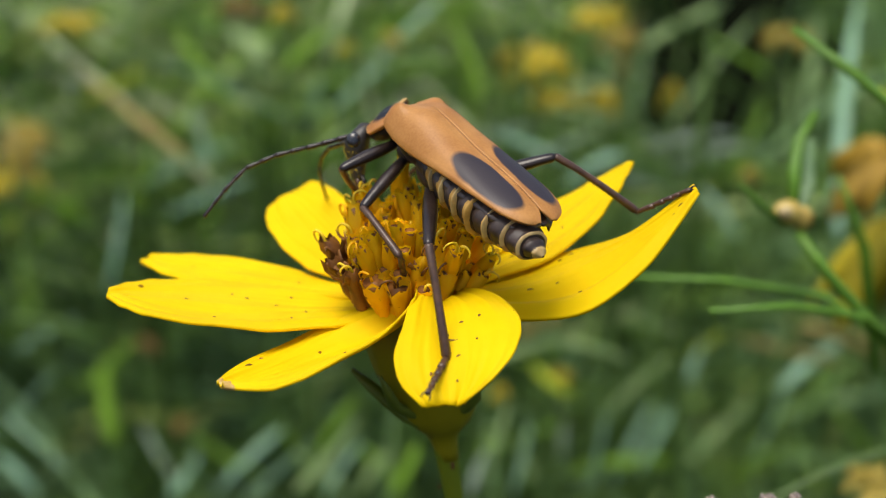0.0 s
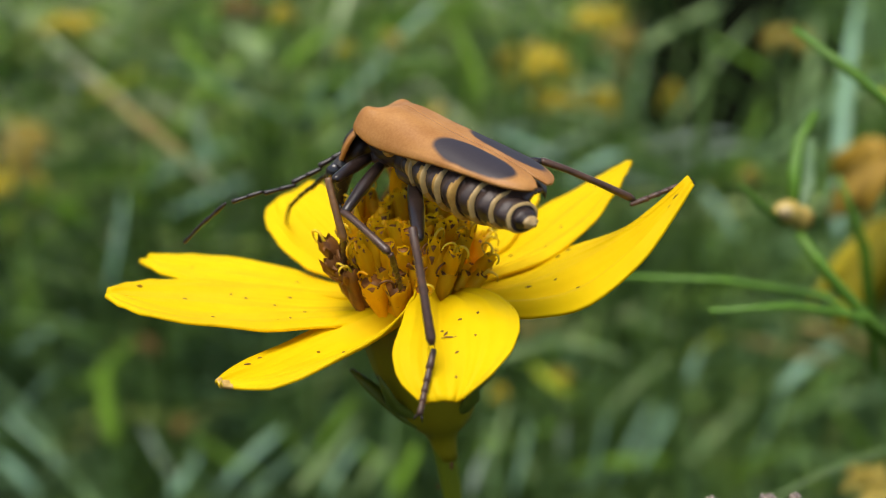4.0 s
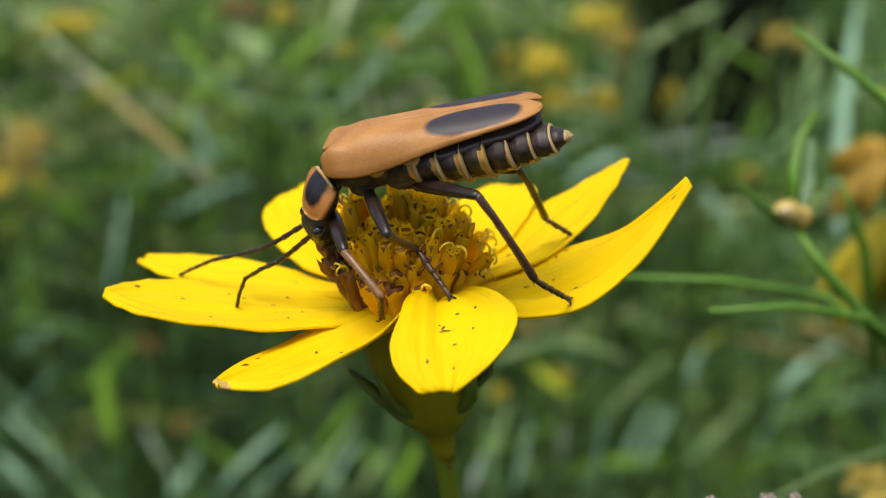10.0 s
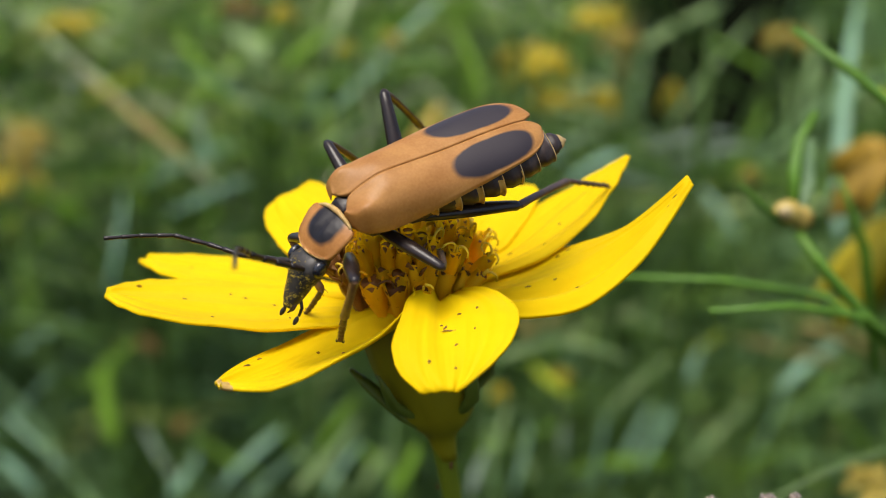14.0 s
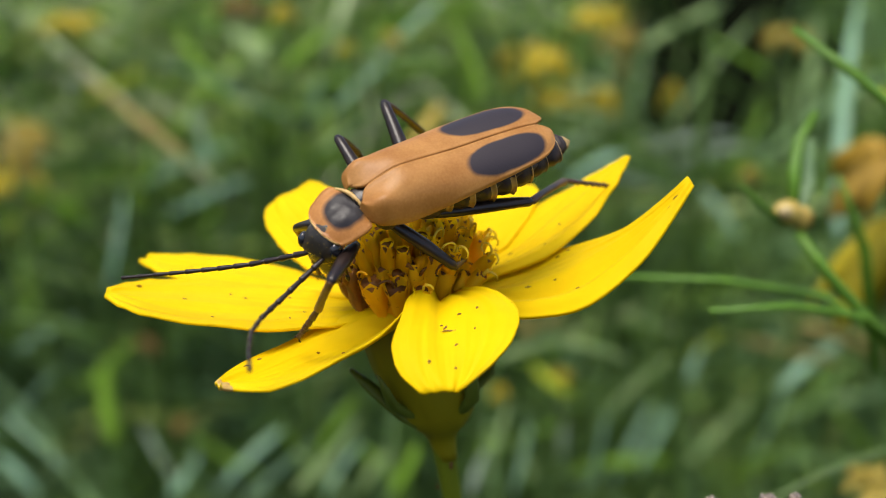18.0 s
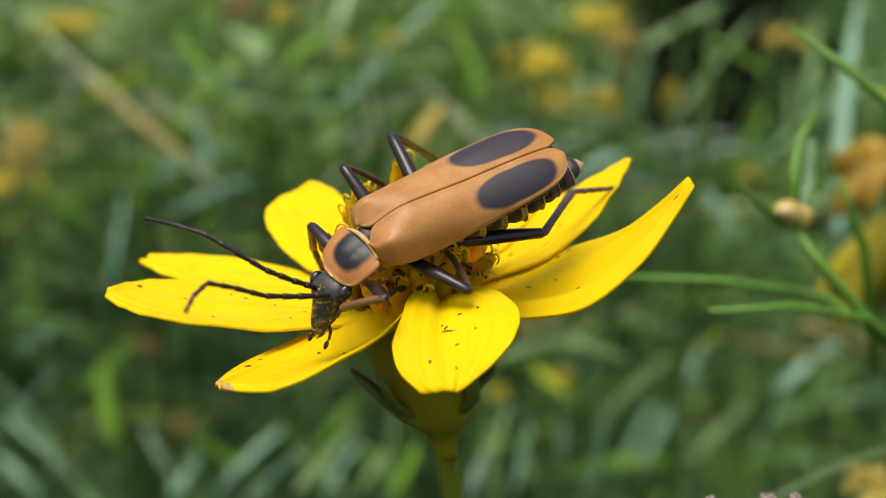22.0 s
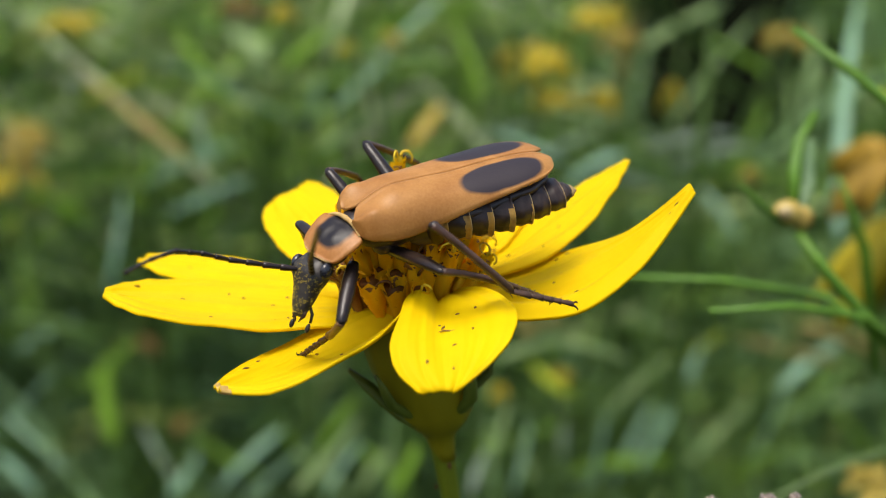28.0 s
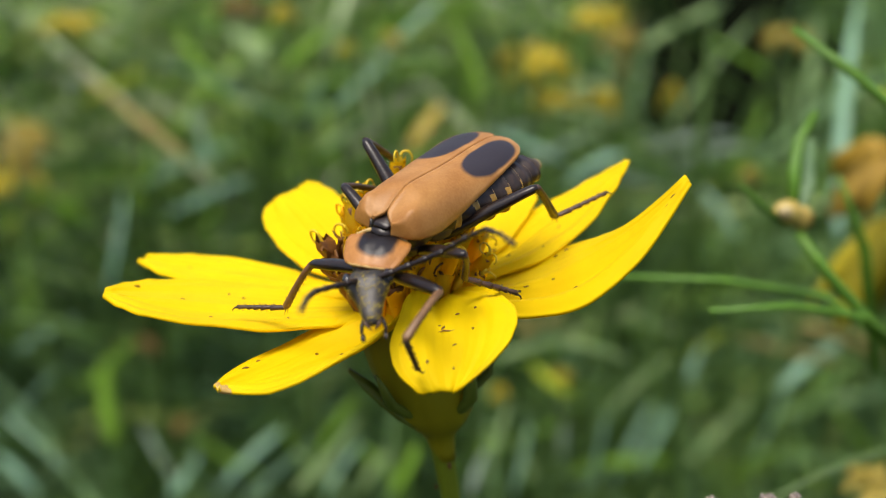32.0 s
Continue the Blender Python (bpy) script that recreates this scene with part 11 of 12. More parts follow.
    walk(LIMB['tarsus_R1'], [
        (0, mm(1.41, -3.30, -4.70, 43.7, 51.0, -20.9)), (1, mm(1.75, -3.27, -3.45, 21.9, 47.4, -25.4)),
        (2, mm(1.59, -3.35, -4.17, 30.2, 50.5, -22.5)), (3, mm(1.52, -3.46, -4.22, 27.3, 51.5, -24.6)),
        (5.5, mm(1.42, -3.33, -6.23, 44.0, 49.0, -22.2)), (6, mm(1.56, -3.31, -6.22, 43.1, 48.7, -22.6)),
        (7, mm(0.76, -3.16, -6.14, 52.8, 54.2, -22.5)), (8, mm(1.65, -3.44, -5.81, 35.6, 45.0, -27.6)),
        (9, mm(0.90, -3.43, -5.85, 43.5, 47.4, -31.2)), (10, mm(0.61, -3.46, -4.90, 47.7, 48.4, -35.9)),
        (10.5, mm(1.21, -0.57, -3.93, 56.2, 49.8, -23.5)), (10.75, mm(0.91, -3.33, -5.40, 16.5, 37.5, -69.6)),
        (11, mm(0.08, -3.67, -5.17, -3.4, 12.5, -101.4)), (11.5, mm(-0.49, -3.34, -5.55, 7.9, 38.0, -97.3)),
        (12, mm(-0.00, -3.35, -5.13, -13.1, 24.6, -113.7)), (12.25, mm(-0.28, -3.44, -5.36, -16.5, 43.3, -121.8)),
        (12.5, mm(-0.34, -3.49, -5.61, -26.4, 62.4, -135.3)), (13, mm(-0.20, -2.88, -6.00, -33.8, 64.1, -139.6)),
        (13.6, mm(0.37, -0.74, -5.94, 13.0, 74.3, -80.8)), (14, mm(0.80, 0.05, -5.73, 46.3, 69.7, -41.4)),
        (16.6, mm(0.28, -1.94, -6.48, 110.2, 105.8, 15.9)), (17, mm(0.29, -2.02, -6.50, 106.7, 106.8, 11.8)),
        (18, mm(0.32, -2.47, -6.40, 93.1, 106.5, -4.6)), (19, mm(0.47, -3.07, -6.18, 116.6, 111.4, 18.9)),
        (20, mm(0.55, -3.14, -5.55, 59.7, 105.3, -38.1)), (21, mm(0.70, -3.17, -5.32, 68.0, 101.8, -27.5)),
        (22, mm(0.71, -3.05, -5.25, 64.4, 101.8, -28.6)), (23, mm(0.65, -3.06, -5.19, 67.1, 101.9, -26.5)),
        (24, mm(0.45, -2.78, -5.79, 50.9, 102.5, -46.5)), (25, mm(0.52, -2.91, -5.55, 62.1, 102.1, -38.4)),
        (27.5, mm(0.06, -3.94, -4.74, -40.5, 66.0, -146.7)), (28, mm(0.04, -4.19, -4.50, -30.2, 67.4, -136.4)),
        (29, mm(0.19, -4.38, -3.92, -6.3, 61.2, -111.5)), (29.6, mm(1.52, -3.87, -4.95, -46.1, 75.0, -133.9)),
        (30, mm(2.17, -3.35, -5.43, 89.2, 100.5, 11.5)), (30.2, mm(2.19, -3.21, -5.45, -38.0, 80.3, -113.1)),
        (30.4, mm(2.28, -2.84, -5.42, 6.5, 62.2, -64.4)), (30.6, mm(2.40, -2.40, -5.24, 16.5, 35.8, -54.9)),
        (30.8, mm(2.47, -2.13, -5.00, 26.3, 13.3, -51.9)), (31, mm(2.46, -2.17, -4.95, 32.7, 3.7, -50.9)),
        (31.8, mm(1.33, -3.81, -5.16, 14.7, 9.5, -73.4)), (32, mm(1.20, -3.91, -5.24, 13.3, 11.2, -75.1)),])
    walk(LIMB['femur_R2'], [
        (0, mm(-1.50, -0.80, -2.20, -1.1, 3.9, -91.2)), (1, mm(-1.50, -0.80, -2.20, 3.5, -13.0, -86.3)),
        (2, mm(-1.50, -0.80, -2.20, 1.9, -2.1, -89.7)), (3, mm(-1.50, -0.80, -2.20, 0.7, -2.7, -91.1)),
        (5.5, mm(-1.50, -0.80, -2.20, 0.1, 0.3, -90.9)), (6, mm(-1.50, -0.80, -2.20, 0.4, 0.9, -89.1)),
        (7, mm(-1.50, -0.80, -2.20, -4.7, 14.1, -101.8)), (8, mm(-1.50, -0.80, -2.20, -0.1, -8.1, -86.7)),
        (9, mm(-1.50, -0.80, -2.20, -2.4, 2.0, -98.4)), (10, mm(-1.50, -0.80, -2.20, -4.1, 5.7, -103.5)),
        (10.5, mm(-1.50, -0.80, -2.20, -1.1, 18.4, -91.6)), (10.75, mm(-1.50, -0.80, -2.20, -3.8, -1.5, -81.3)),
        (11, mm(-1.50, -0.80, -2.20, -57.9, -52.4, -9.4)), (11.5, mm(-1.50, -0.80, -2.20, -2.0, -14.3, -90.5)),
        (12, mm(-1.50, -0.80, -2.20, -3.7, -22.8, -96.0)), (12.5, mm(-1.50, -0.80, -2.20, 0.8, -14.0, -99.8)),
        (13, mm(-1.50, -0.80, -2.20, 0.6, -10.9, -95.9)), (14, mm(-1.50, -0.80, -2.20, -2.2, -9.0, -93.1)),
        (17, mm(-1.50, -0.80, -2.20, -1.9, -13.9, -92.7)), (18, mm(-1.50, -0.80, -2.20, -1.1, -10.8, -90.4)),
        (19, mm(-1.50, -0.80, -2.20, -3.0, -15.6, -82.9)), (20, mm(-1.50, -0.80, -2.20, -2.3, -9.0, -86.0)),
        (21, mm(-1.50, -0.80, -2.20, -2.2, -14.2, -83.6)), (22, mm(-1.50, -0.80, -2.20, -2.2, -14.5, -84.5)),
        (23, mm(-1.50, -0.80, -2.20, -1.3, -12.8, -85.7)), (24, mm(-1.50, -0.80, -2.20, -2.2, -6.4, -84.8)),
        (25, mm(-1.50, -0.80, -2.20, -1.9, -17.0, -83.4)), (27.5, mm(-1.50, -0.80, -2.20, -10.4, -36.5, -71.8)),
        (28, mm(-1.50, -0.80, -2.20, -8.2, -31.4, -74.4)), (29, mm(-1.50, -0.80, -2.20, -6.3, -32.4, -73.7)),
        (30, mm(-1.50, -0.80, -2.20, -3.8, -27.8, -84.7)), (31, mm(-1.50, -0.80, -2.20, -10.7, -44.2, -76.1)),
        (32, mm(-1.50, -0.80, -2.20, 0.9, -19.4, -111.2)),])
    walk(LIMB['tibia_R2'], [
        (0, mm(-1.57, -3.99, -2.42, -7.8, 74.0, -98.3)), (1, mm(-1.30, -3.91, -1.48, 9.1, 66.9, -79.8)),
        (2, mm(-1.48, -3.99, -2.08, 3.9, 72.4, -87.1)), (3, mm(-1.56, -3.99, -2.05, 0.7, 71.1, -90.2)),
        (5.5, mm(-1.55, -4.00, -2.22, -1.1, 72.8, -92.4)), (6, mm(-1.45, -4.00, -2.25, 1.1, 71.8, -89.3)),
        (7, mm(-2.13, -3.84, -2.98, -20.0, 78.8, -117.0)), (8, mm(-1.32, -3.96, -1.75, 0.4, 65.7, -88.3)),
        (9, mm(-1.97, -3.96, -2.31, -6.8, 70.9, -101.4)), (10, mm(-2.24, -3.89, -2.52, -11.2, 72.2, -108.8)),
        (10.5, mm(-1.58, -3.83, -3.21, -14.0, 81.6, -107.5)), (11, mm(0.43, -1.12, 0.33, -25.8, 54.3, -119.8)),
        (11.5, mm(-1.53, -3.90, -1.41, -30.5, 67.1, -141.3)), (12, mm(-1.81, -3.73, -0.96, -28.7, 68.1, -144.6)),
        (12.25, mm(-2.00, -3.79, -1.19, -32.8, 57.9, -162.8)), (12.5, mm(-2.03, -3.86, -1.42, -23.9, 53.3, -164.1)),
        (13, mm(-1.82, -3.93, -1.59, -23.8, 53.7, -155.7)), (14, mm(-1.67, -3.95, -1.70, -38.9, 54.9, -167.4)),
        (17, mm(-1.65, -3.90, -1.43, -32.6, 55.3, -162.4)), (18, mm(-1.52, -3.94, -1.60, -28.5, 52.9, -155.1)),
        (19, mm(-1.12, -3.86, -1.34, -22.6, 47.8, -144.8)), (20, mm(-1.28, -3.95, -1.70, 131.4, 125.4, 6.7)),
        (21, mm(-1.16, -3.88, -1.42, 130.6, 129.0, -3.9)), (22, mm(-1.20, -3.89, -1.40, 130.8, 128.4, -2.6)),
        (23, mm(-1.27, -3.92, -1.49, 131.2, 129.2, -1.6)), (24, mm(-1.21, -3.97, -1.84, 129.1, 125.6, 0.9)),
        (25, mm(-1.15, -3.84, -1.26, 135.1, 123.5, 5.2)), (27.5, mm(-0.70, -3.24, -0.30, -11.2, 38.3, -143.1)),
        (28, mm(-0.77, -3.43, -0.53, -11.1, 35.9, -143.0)), (29, mm(-0.74, -3.39, -0.49, -2.9, 27.6, -127.7)),
        (29.6, mm(-1.05, -3.55, -0.62, -15.1, 42.3, -148.4)), (30, mm(-1.24, -3.62, -0.71, -24.6, 47.9, -162.0)),
        (30.8, mm(-1.02, -3.11, -0.03, -1.7, 30.4, -138.7)), (31, mm(-0.95, -3.03, 0.03, 0.1, 28.0, -136.2)),
        (31.6, mm(-1.98, -3.50, -0.55, 1.4, 29.5, -163.0)), (32, mm(-2.59, -3.61, -1.14, -1.2, 27.5, -177.6)),])
    walk(LIMB['tarsus_R2'], [
        (0, mm(-1.69, -4.83, -5.40, -21.8, 40.8, -115.4)), (1, mm(-1.08, -5.11, -4.33, -12.3, 36.9, -106.1)),
        (2, mm(-1.44, -4.93, -5.04, -17.0, 40.7, -111.8)), (3, mm(-1.57, -4.99, -4.98, -17.8, 39.3, -112.2)),
        (5.5, mm(-1.59, -4.91, -5.18, -19.2, 40.6, -113.7)), (6, mm(-1.44, -4.96, -5.19, -18.3, 40.6, -111.7)),
        (7, mm(-2.40, -4.37, -6.02, -27.8, 45.5, -125.5)), (8, mm(-1.28, -5.23, -4.57, -15.9, 35.0, -108.4)),
        (9, mm(-2.17, -4.95, -5.24, -20.9, 38.5, -118.0)), (10, mm(-2.55, -4.79, -5.47, -23.3, 39.6, -122.6)),
        (10.5, mm(-1.72, -4.26, -6.28, -26.2, 46.9, -121.2)), (11, mm(-0.47, -2.69, -2.18, -20.5, 53.1, -113.3)),
        (11.5, mm(-2.47, -4.66, -4.27, -22.8, 69.3, -133.0)), (12, mm(-2.75, -4.41, -3.84, -16.9, 69.8, -132.0)),
        (12.5, mm(-3.81, -4.37, -3.91, -15.2, 69.6, -154.3)), (13, mm(-3.50, -4.69, -4.10, 134.7, 111.6, 0.2)),
        (14, mm(-3.41, -4.34, -4.24, 129.7, 109.5, -0.3)), (17, mm(-3.33, -4.44, -3.99, 122.0, 111.4, -11.1)),
        (18, mm(-3.22, -4.72, -4.07, 119.8, 116.4, -11.9)), (19, mm(-2.82, -5.06, -3.63, 120.1, 117.3, -9.0)),
        (20, mm(-3.06, -4.16, -4.23, 124.3, 110.7, -1.3)), (21, mm(-3.10, -3.75, -3.83, 136.6, 107.0, 2.8)),
        (22, mm(-3.12, -3.80, -3.82, 126.9, 106.7, -6.9)), (23, mm(-3.22, -3.86, -3.89, 127.1, 106.9, -6.2)),
        (24, mm(-3.01, -4.00, -4.36, 112.3, 111.0, -17.9)), (25, mm(-2.85, -4.00, -3.85, 119.1, 111.5, -12.6)),
        (27.5, mm(-2.64, -4.71, -2.22, -24.7, 60.4, -160.6)), (28, mm(-2.78, -4.95, -2.36, -20.5, 59.6, -155.6)),
        (29, mm(-2.42, -5.57, -1.93, -6.0, 57.4, -132.3)), (30, mm(-3.22, -4.26, -3.02, -19.6, 66.2, -156.5)),
        (31, mm(-2.93, -4.93, -1.43, -5.1, 54.0, -144.3)), (31.6, mm(-4.55, -4.29, -2.07, 2.2, 53.8, -162.2)),
        (32, mm(-5.34, -3.73, -2.58, 1.8, 52.9, -172.8)),])
    walk(LIMB['femur_R3'], [
        (0, mm(-3.60, -0.90, -2.40, 8.4, -30.6, -124.9)), (0.6, mm(-3.60, -0.90, -2.40, 10.1, -10.7, -144.1)),
        (1, mm(-3.60, -0.90, -2.40, 5.1, -6.0, -154.2)), (2, mm(-3.60, -0.90, -2.40, 4.6, -6.4, -142.1)),
        (3, mm(-3.60, -0.90, -2.40, 7.8, -16.9, -138.1)), (5.5, mm(-3.60, -0.90, -2.40, 9.7, -21.0, -143.4)),
        (5.75, mm(-3.60, -0.90, -2.40, 16.9, -31.6, -146.0)), (6, mm(-3.60, -0.90, -2.40, 30.9, -44.3, -159.0)),
        (6.4, mm(-3.60, -0.90, -2.40, 25.0, -28.0, -179.0)), (6.6, mm(-3.60, -0.90, -2.40, 11.6, -12.6, -179.8)),
        (7, mm(-3.60, -0.90, -2.40, -4.3, -0.4, 174.2)), (8, mm(-3.60, -0.90, -2.40, -0.3, -3.9, 157.2)),
        (9, mm(-3.60, -0.90, -2.40, -7.4, 9.4, -174.9)), (10, mm(-3.60, -0.90, -2.40, -14.7, 15.7, 177.8)),
        (10.25, mm(-3.60, -0.90, -2.40, -26.9, 19.4, 177.6)), (10.5, mm(-3.60, -0.90, -2.40, -27.4, 36.3, -159.6)),
        (11, mm(-3.60, -0.90, -2.40, -33.1, 32.5, -177.6)), (11.5, mm(-3.60, -0.90, -2.40, -38.5, 29.8, 172.2)),
        (12, mm(-3.60, -0.90, -2.40, -35.5, 31.0, 179.2)), (12.25, mm(-3.60, -0.90, -2.40, 2.5, -10.2, -152.8)),
        (12.5, mm(-3.60, -0.90, -2.40, 4.2, -66.9, -108.3)), (13, mm(-3.60, -0.90, -2.40, 2.0, -61.9, -102.9)),
        (13.8, mm(-3.60, -0.90, -2.40, 1.3, -28.8, -106.9)), (14, mm(-3.60, -0.90, -2.40, 0.8, -26.7, -106.7)),
        (17, mm(-3.60, -0.90, -2.40, 1.2, -23.6, -105.0)), (18, mm(-3.60, -0.90, -2.40, 0.2, -12.9, -100.1)),
        (19, mm(-3.60, -0.90, -2.40, -0.3, -23.2, -98.1)), (20, mm(-3.60, -0.90, -2.40, -1.4, -3.3, -99.7)),
        (21, mm(-3.60, -0.90, -2.40, -0.6, -1.9, -98.3)), (22, mm(-3.60, -0.90, -2.40, -0.8, -2.4, -97.5)),
        (23, mm(-3.60, -0.90, -2.40, -0.4, -2.4, -97.1)), (24, mm(-3.60, -0.90, -2.40, -1.4, 2.3, -94.5)),
        (25, mm(-3.60, -0.90, -2.40, 0.0, -1.8, -94.8)), (27.5, mm(-3.60, -0.90, -2.40, -5.9, -28.6, -80.5)),
        (28, mm(-3.60, -0.90, -2.40, -5.7, -28.6, -80.8)), (29, mm(-3.60, -0.90, -2.40, -8.2, -40.6, -72.4)),
        (30, mm(-3.60, -0.90, -2.40, -2.3, -16.7, -86.3)), (30.8, mm(-3.60, -0.90, -2.40, -8.2, -38.5, -78.5)),
        (31, mm(-3.60, -0.90, -2.40, -10.2, -43.8, -75.7)), (32, mm(-3.60, -0.90, -2.40, 5.1, -35.6, -110.1)),])
    walk(LIMB['tibia_R3'], [
        (0, mm(-5.65, -3.84, -0.28, 7.0, 20.3, -134.2)), (1, mm(-7.36, -2.72, -1.96, 7.2, 23.8, -138.3)),
        (2, mm(-6.89, -3.46, -1.93, 6.8, 19.8, -129.3)), (3, mm(-6.52, -3.52, -1.21, 7.7, 17.6, -129.7)),
        (5.5, mm(-6.73, -3.22, -0.90, 9.3, 25.5, -138.4)), (5.75, mm(-6.55, -2.89, -0.21, 20.2, 37.7, -138.8)),
        (6, mm(-6.36, -1.96, 0.49, 36.4, 49.9, -142.8)), (6.8, mm(-7.72, -0.59, -2.09, 26.0, 47.0, -129.1)),
        (7, mm(-7.81, -0.47, -2.37, 25.7, 48.7, -125.7)), (8, mm(-7.48, 0.73, -2.11, 61.8, 52.6, -99.5)),
        (9, mm(-7.79, -1.28, -3.10, 36.2, 48.3, -100.9)), (10, mm(-7.63, -0.74, -3.53, 46.0, 56.5, -98.7)),
        (10.5, mm(-6.70, -2.05, -4.83, 42.6, 60.5, -69.7)), (11, mm(-7.05, -1.05, -4.60, 16.3, 60.1, -109.4)),
        (11.5, mm(-7.13, -0.42, -4.43, 13.7, 72.2, -123.9)), (12, mm(-7.11, -0.85, -4.51, -1.4, 59.4, -134.6)),
        (12.25, mm(-7.19, -2.74, -1.67, 3.8, 57.8, -149.0)), (12.5, mm(-4.10, -2.43, 1.37, 12.9, 55.7, -159.3)),
        (13, mm(-4.03, -2.79, 1.22, 8.9, 54.1, -164.5)), (14, mm(-4.65, -4.41, -0.56, -22.4, 57.4, -170.0)),
        (17, mm(-4.57, -4.53, -0.76, -24.1, 57.2, -171.1)), (18, mm(-4.30, -4.83, -1.48, -27.8, 50.9, -170.4)),
        (19, mm(-4.13, -4.63, -0.79, -19.2, 50.7, -161.1)), (20, mm(-4.29, -4.94, -2.17, -40.1, 53.6, -172.4)),
        (21, mm(-4.19, -4.96, -2.26, 136.7, 123.9, 5.7)), (22, mm(-4.13, -4.97, -2.23, 135.4, 124.9, 4.2)),
        (23, mm(-4.11, -4.97, -2.23, 136.1, 126.3, 4.2)), (24, mm(-3.92, -4.99, -2.56, 134.4, 129.4, 2.2)),
        (25, mm(-3.94, -4.98, -2.27, -39.4, 51.2, -173.2)), (27.5, mm(-3.01, -4.45, -0.44, -15.2, 38.3, -161.6)),
        (28, mm(-3.02, -4.46, -0.44, -15.0, 38.8, -158.4)), (29, mm(-2.66, -3.87, 0.27, -2.6, 34.1, -138.0)),
        (30, mm(-3.35, -4.82, -1.22, -27.8, 45.1, -163.0)), (31, mm(-2.87, -3.77, 0.44, -0.5, 31.6, -149.2)),
        (31.8, mm(-4.41, -3.93, 0.24, 9.9, 41.3, -166.2)), (32, mm(-4.75, -4.03, -0.01, 4.4, 39.4, -177.1)),])
    walk(LIMB['tarsus_R3'], [
        (0, mm(-8.98, -6.27, -1.46, 15.2, -49.8, -154.2)), (0.6, mm(-9.76, -6.29, -2.99, 9.8, -34.6, -127.1)),
        (1, mm(-10.42, -5.44, -3.77, 5.6, -23.2, -111.4)), (2, mm(-10.19, -5.70, -3.06, 7.6, -25.5, -107.5)),
        (3, mm(-9.26, -6.81, -2.57, 8.9, -24.0, -115.0)), (4.25, mm(-9.53, -6.39, -2.65, 10.7, -34.1, -138.9)),
        (5.5, mm(-9.78, -5.93, -2.84, 14.4, -38.7, -170.7)), (5.75, mm(-9.23, -5.24, -2.97, 0.9, -7.3, 161.0)),
        (6, mm(-8.67, -3.71, -2.94, -21.1, 24.6, 134.3)), (6.4, mm(-9.44, -3.20, -3.87, -11.0, 31.3, 158.0)),
        (6.6, mm(-9.64, -3.22, -4.82, 0.1, 33.0, -176.4)), (7, mm(-9.34, -1.44, -4.98, 13.7, 29.7, -145.1)),
        (8, mm(-7.97, -0.40, -4.62, 21.2, 40.2, -152.6)), (9, mm(-8.70, -1.91, -5.30, 11.1, 35.4, -138.1)),
        (10, mm(-8.06, -2.47, -6.92, 9.1, 51.1, -143.8)), (10.25, mm(-7.30, -3.02, -7.52, 86.5, 132.7, -47.9)),
        (10.5, mm(-5.93, -4.13, -8.74, -159.4, 3.1, 96.9)), (10.75, mm(-6.78, -3.67, -8.80, -169.9, -3.4, 79.9)),
        (11, mm(-7.80, -3.16, -8.50, 178.6, -9.5, 61.3)), (11.5, mm(-7.89, -1.56, -8.72, -160.9, 6.4, 60.0)),
        (12, mm(-8.72, -2.48, -8.39, -153.4, 15.8, 64.1)), (12.25, mm(-9.24, -3.98, -5.48, -101.7, 30.4, 87.0)),
        (12.5, mm(-6.47, -3.33, -2.35, -15.3, 54.0, 166.8)), (13, mm(-6.57, -3.49, -2.43, -22.8, 46.0, 154.9)),
        (13.8, mm(-7.07, -4.77, -4.15, -46.1, 46.9, 157.0)), (14, mm(-7.04, -4.83, -4.35, -48.6, 47.1, 157.3)),
        (17, mm(-6.98, -4.91, -4.54, -44.9, 44.0, 162.5)), (18, mm(-7.10, -5.31, -4.98, -52.7, 37.8, 154.7)),
        (19, mm(-6.83, -5.55, -4.27, -45.6, 41.8, 163.0)), (20, mm(-6.93, -5.29, -5.79, -76.4, 45.0, 140.9)),
        (21, mm(-6.68, -5.21, -6.00, -76.9, 42.9, 142.6)), (22, mm(-6.70, -5.16, -5.92, -79.1, 42.6, 139.8)),
        (23, mm(-6.77, -5.16, -5.86, -77.7, 42.7, 140.1)), (24, mm(-6.78, -5.10, -6.05, -73.8, 41.9, 144.0)),
        (25, mm(-6.74, -5.31, -5.77, -67.9, 42.0, 148.3)), (27.5, mm(-6.36, -5.56, -3.22, -40.3, 35.6, 157.6)),
        (28, mm(-6.28, -5.75, -3.26, -52.0, 32.0, 141.7)), (29, mm(-5.43, -6.37, -2.26, -51.0, 37.4, 146.4)),
        (30, mm(-6.38, -5.75, -4.41, -58.4, 26.8, 147.7)), (31, mm(-6.16, -5.73, -1.92, -40.3, 33.6, 142.4)),
        (32, mm(-8.22, -4.21, -2.87, -33.3, 26.6, 118.9)),])
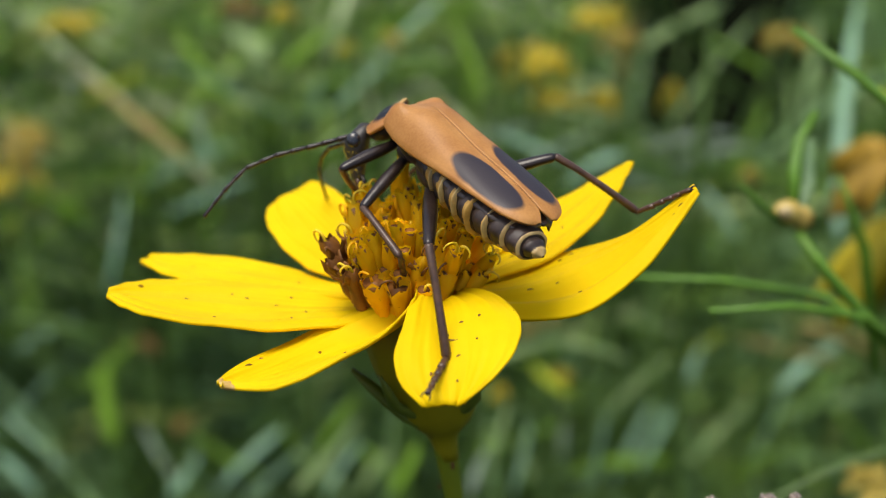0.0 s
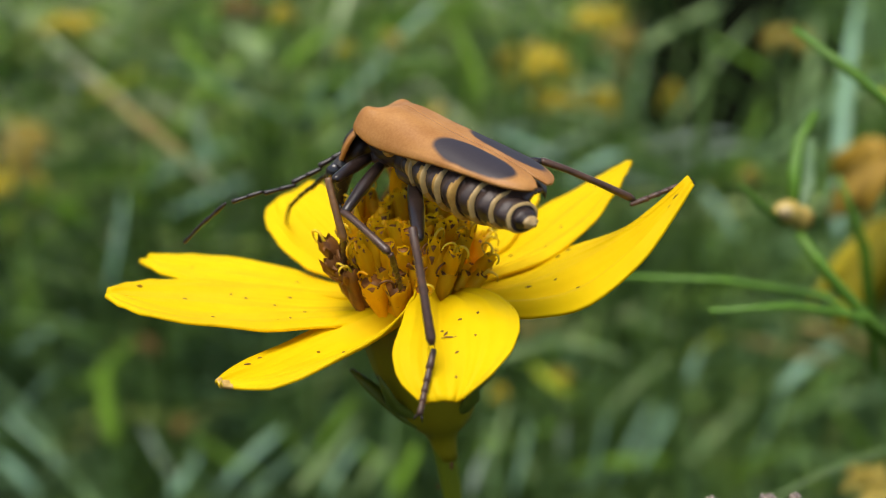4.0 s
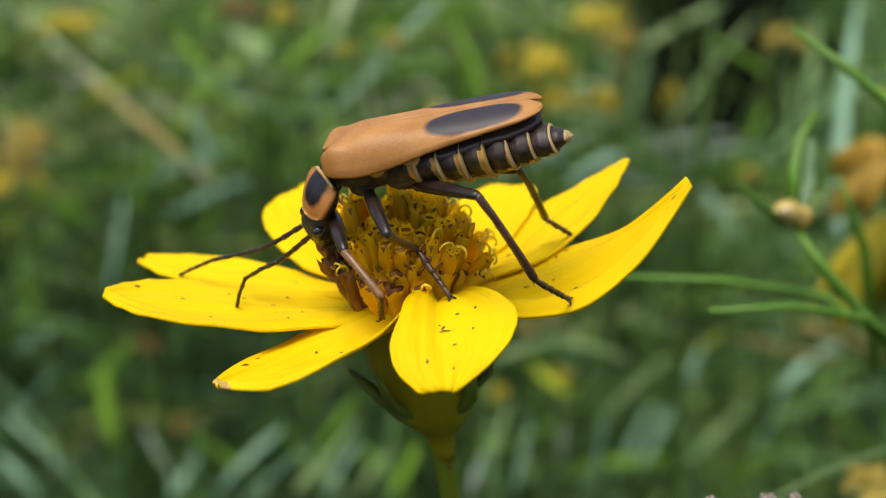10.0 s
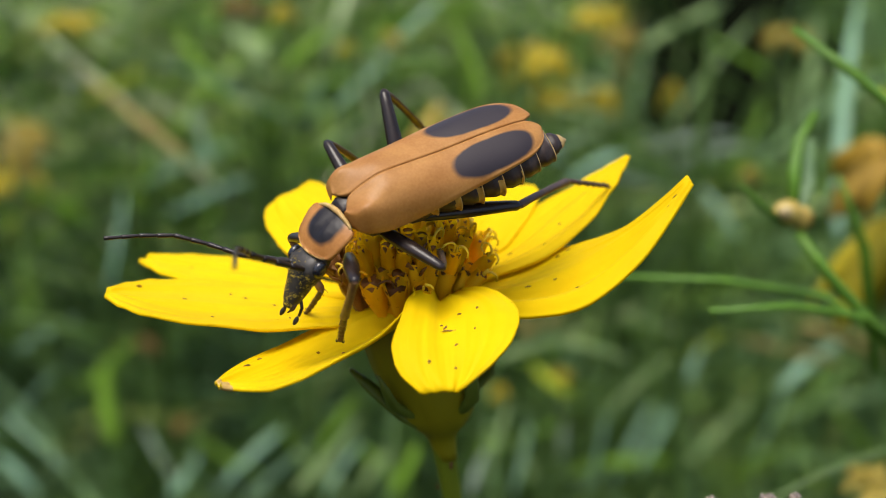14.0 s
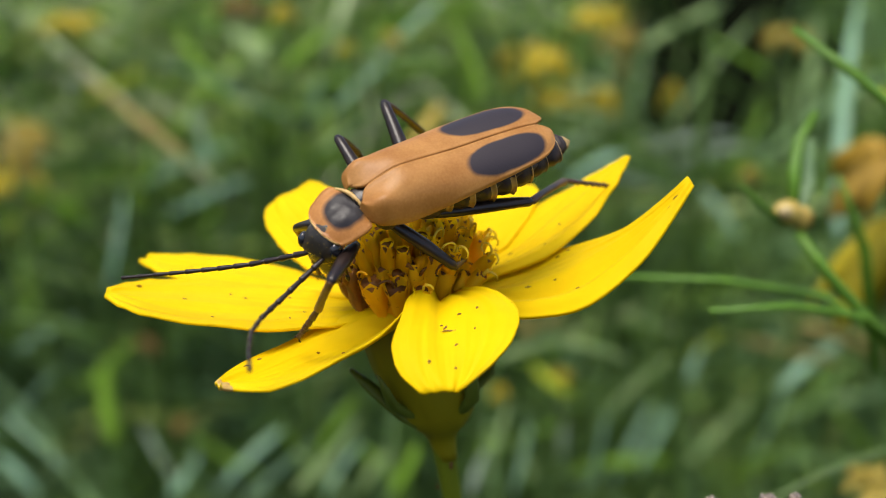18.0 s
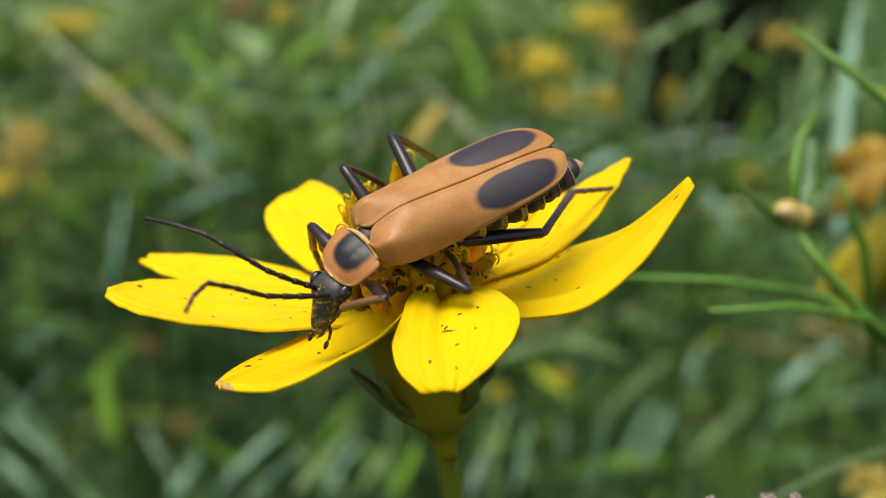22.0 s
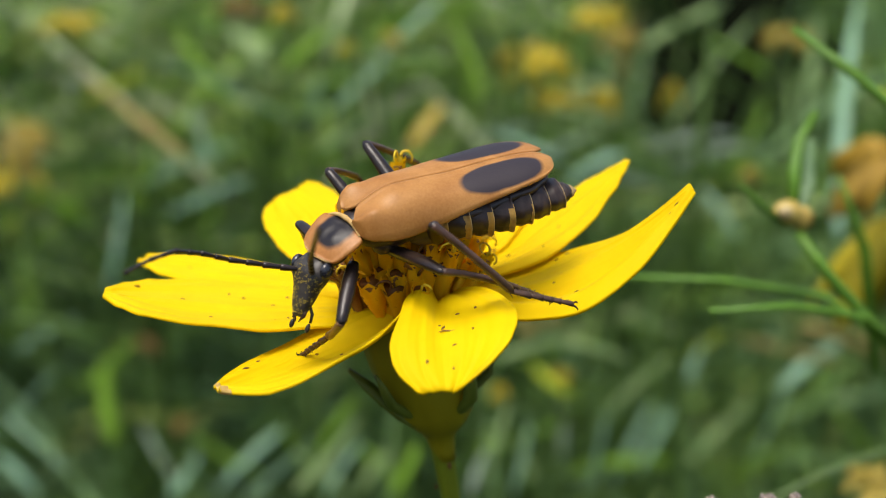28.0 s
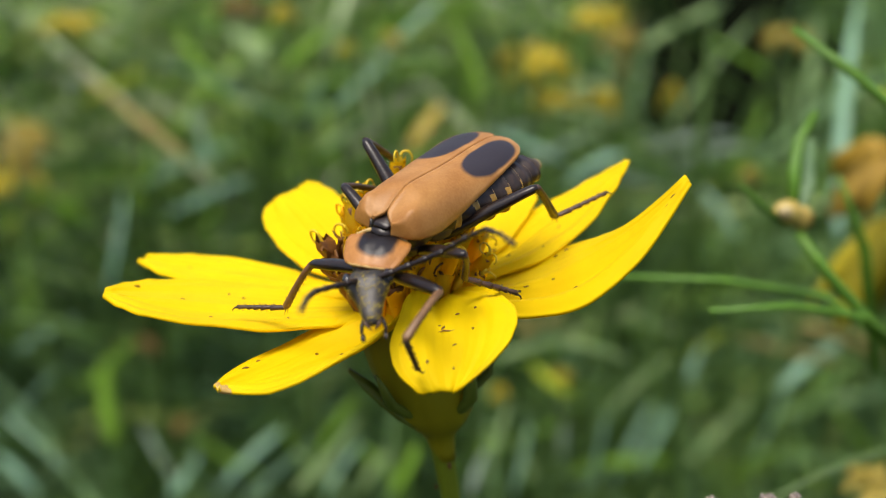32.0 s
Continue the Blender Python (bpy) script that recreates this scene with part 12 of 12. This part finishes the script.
    # the flower sways on its stem, and petals give under the feet
    walk(FLOWER, [(0, pose(0.004, 0.001, 0, 0, 0.0107)), (0.5, pose(0.004, 0.001, 0, 0, -0.0179)), (1, pose(0.004, 0.001, 0, 0, 0.0251)),
        (1.5, pose(0.004, 0.001, 0, 0, -0.0179)), (2, pose(0.004, 0.001, 0, 0, 0.0036)), (2.5, pose(0.004, 0.001, 0, 0, 0.0000)),
        (3, pose(0.004, 0.001, 0, 0, 0.0000)), (3.5, pose(0.004, 0.001, 0, 0, 0.0036)), (5.5, pose(0.004, 0.001, 0, 0, 0.0000)),
        (6, pose(0.004, 0.001, 0, 0, 0.0107)), (6.5, pose(0.004, 0.001, 0, 0, -0.0215)), (7, pose(0.004, 0.001, 0, 0, -0.0286)),
        (7.5, pose(0.004, 0.001, 0, 0, -0.0179)), (8, pose(0.004, 0.001, 0, 0, 0.0143)), (8.5, pose(0.004, 0.001, 0, 0, -0.0107)),
        (9, pose(0.004, 0.001, 0, 0, -0.0215)), (9.5, pose(0.004, 0.001, 0, 0, 0.0000)), (10, pose(0.004, 0.001, 0, 0, -0.0107)),
        (10.5, pose(0.004, 0.001, 0, 0, -0.0179)), (11, pose(0.004, 0.001, 0, 0, -0.0179)), (11.5, pose(0.004, 0.001, 0, 0, 0.0000)),
        (12, pose(0.004, 0.001, 0, 0, -0.0072)), (12.5, pose(0.004, 0.001, 0, 0, -0.0179)), (13, pose(0.004, 0.001, 0, 0, -0.0107)),
        (13.5, pose(0.004, 0.001, 0, 0, -0.0072)), (14, pose(0.004, 0.001, 0, 0, 0.0000)), (14.5, pose(0.004, 0.001, 0, 0, -0.0072)),
        (16.5, pose(0.004, 0.001, 0, 0, -0.0072)), (17, pose(0.004, 0.001, 0, 0, -0.0179)), (17.5, pose(0.004, 0.001, 0, 0, -0.0072)),
        (18, pose(0.004, 0.001, 0, 0, 0.0000)), (18.5, pose(0.004, 0.001, 0, 0, 0.0036)), (19, pose(0.004, 0.001, 0, 0, 0.0107)),
        (19.5, pose(0.004, 0.001, 0, 0, 0.0107)), (20, pose(0.004, 0.001, 0, 0, 0.0251)), (20.5, pose(0.004, 0.001, 0, 0, 0.0251)),
        (21, pose(0.004, 0.001, 0, 0, 0.0036)), (21.5, pose(0.004, 0.001, 0, 0, 0.0107)), (22, pose(0.004, 0.001, 0, 0, 0.0036)),
        (22.5, pose(0.004, 0.001, 0, 0, 0.0036)), (23, pose(0.004, 0.001, 0, 0, 0.0107)), (23.5, pose(0.004, 0.001, 0, 0, 0.0036)),
        (24, pose(0.004, 0.001, 0, 0, 0.0036)), (24.5, pose(0.004, 0.001, 0, 0, 0.0000)), (25, pose(0.004, 0.001, 0, 0, 0.0000)),
        (25.5, pose(0.004, 0.001, 0, 0, 0.0000)), (27.5, pose(0.004, 0.001, 0, 0, -0.0179)), (28, pose(0.004, 0.001, 0, 0, -0.0107)),
        (28.5, pose(0.004, 0.001, 0, 0, -0.0215)), (29, pose(0.004, 0.001, 0, 0, -0.0072)), (29.5, pose(0.004, 0.001, 0, 0, -0.0179)),
        (30, pose(0.004, 0.001, 0, 0, -0.0179)), (30.5, pose(0.004, 0.001, 0, 0, -0.0072)), (31, pose(0.004, 0.001, 0, 0, -0.0286)),
        (31.5, pose(0.004, 0.001, 0, 0, -0.0072)), (32, pose(0.004, 0.001, 0, 0, -0.0107)),])
    lean(PETAL['E'], 0, 1, [(0, 1.6), (1, 1.6), (2, 1.2), (3, -0.8), (5.5, -0.3), (6, -0.6), (6.5, -0.8), (8, 1.2), (9, 0), (10, -0.3), (11, -1.4), (13, -0.9), (19, -0.4), (25, -0.3), (27.5, -0.6), (28, 1.4), (29, 0.2), (30, -0.6), (32, -0.8)])
    lean(PETAL['C'], 0.77, -0.64, [(0, -0.4), (1, -1.4), (3, -0.9), (9, -0.4), (13, -0.2), (20, 0), (25, 0.5), (28, 1), (32, 0.8)])
    lean(PETAL['D'], 1, 0.15, [(0, 4.6), (1, 4.2), (3, 4.0), (5.5, 1.6), (6, 1.4), (7, 0), (32, 0)])
    lean(PETAL['F'], -0.4, 0.9, [(0, 0.6), (3, 0.4), (9, 0), (11, -0.6), (12.5, -1.2), (18, -1.1), (21, -0.6), (27.5, 0.1), (32, 0.2)])


motions()
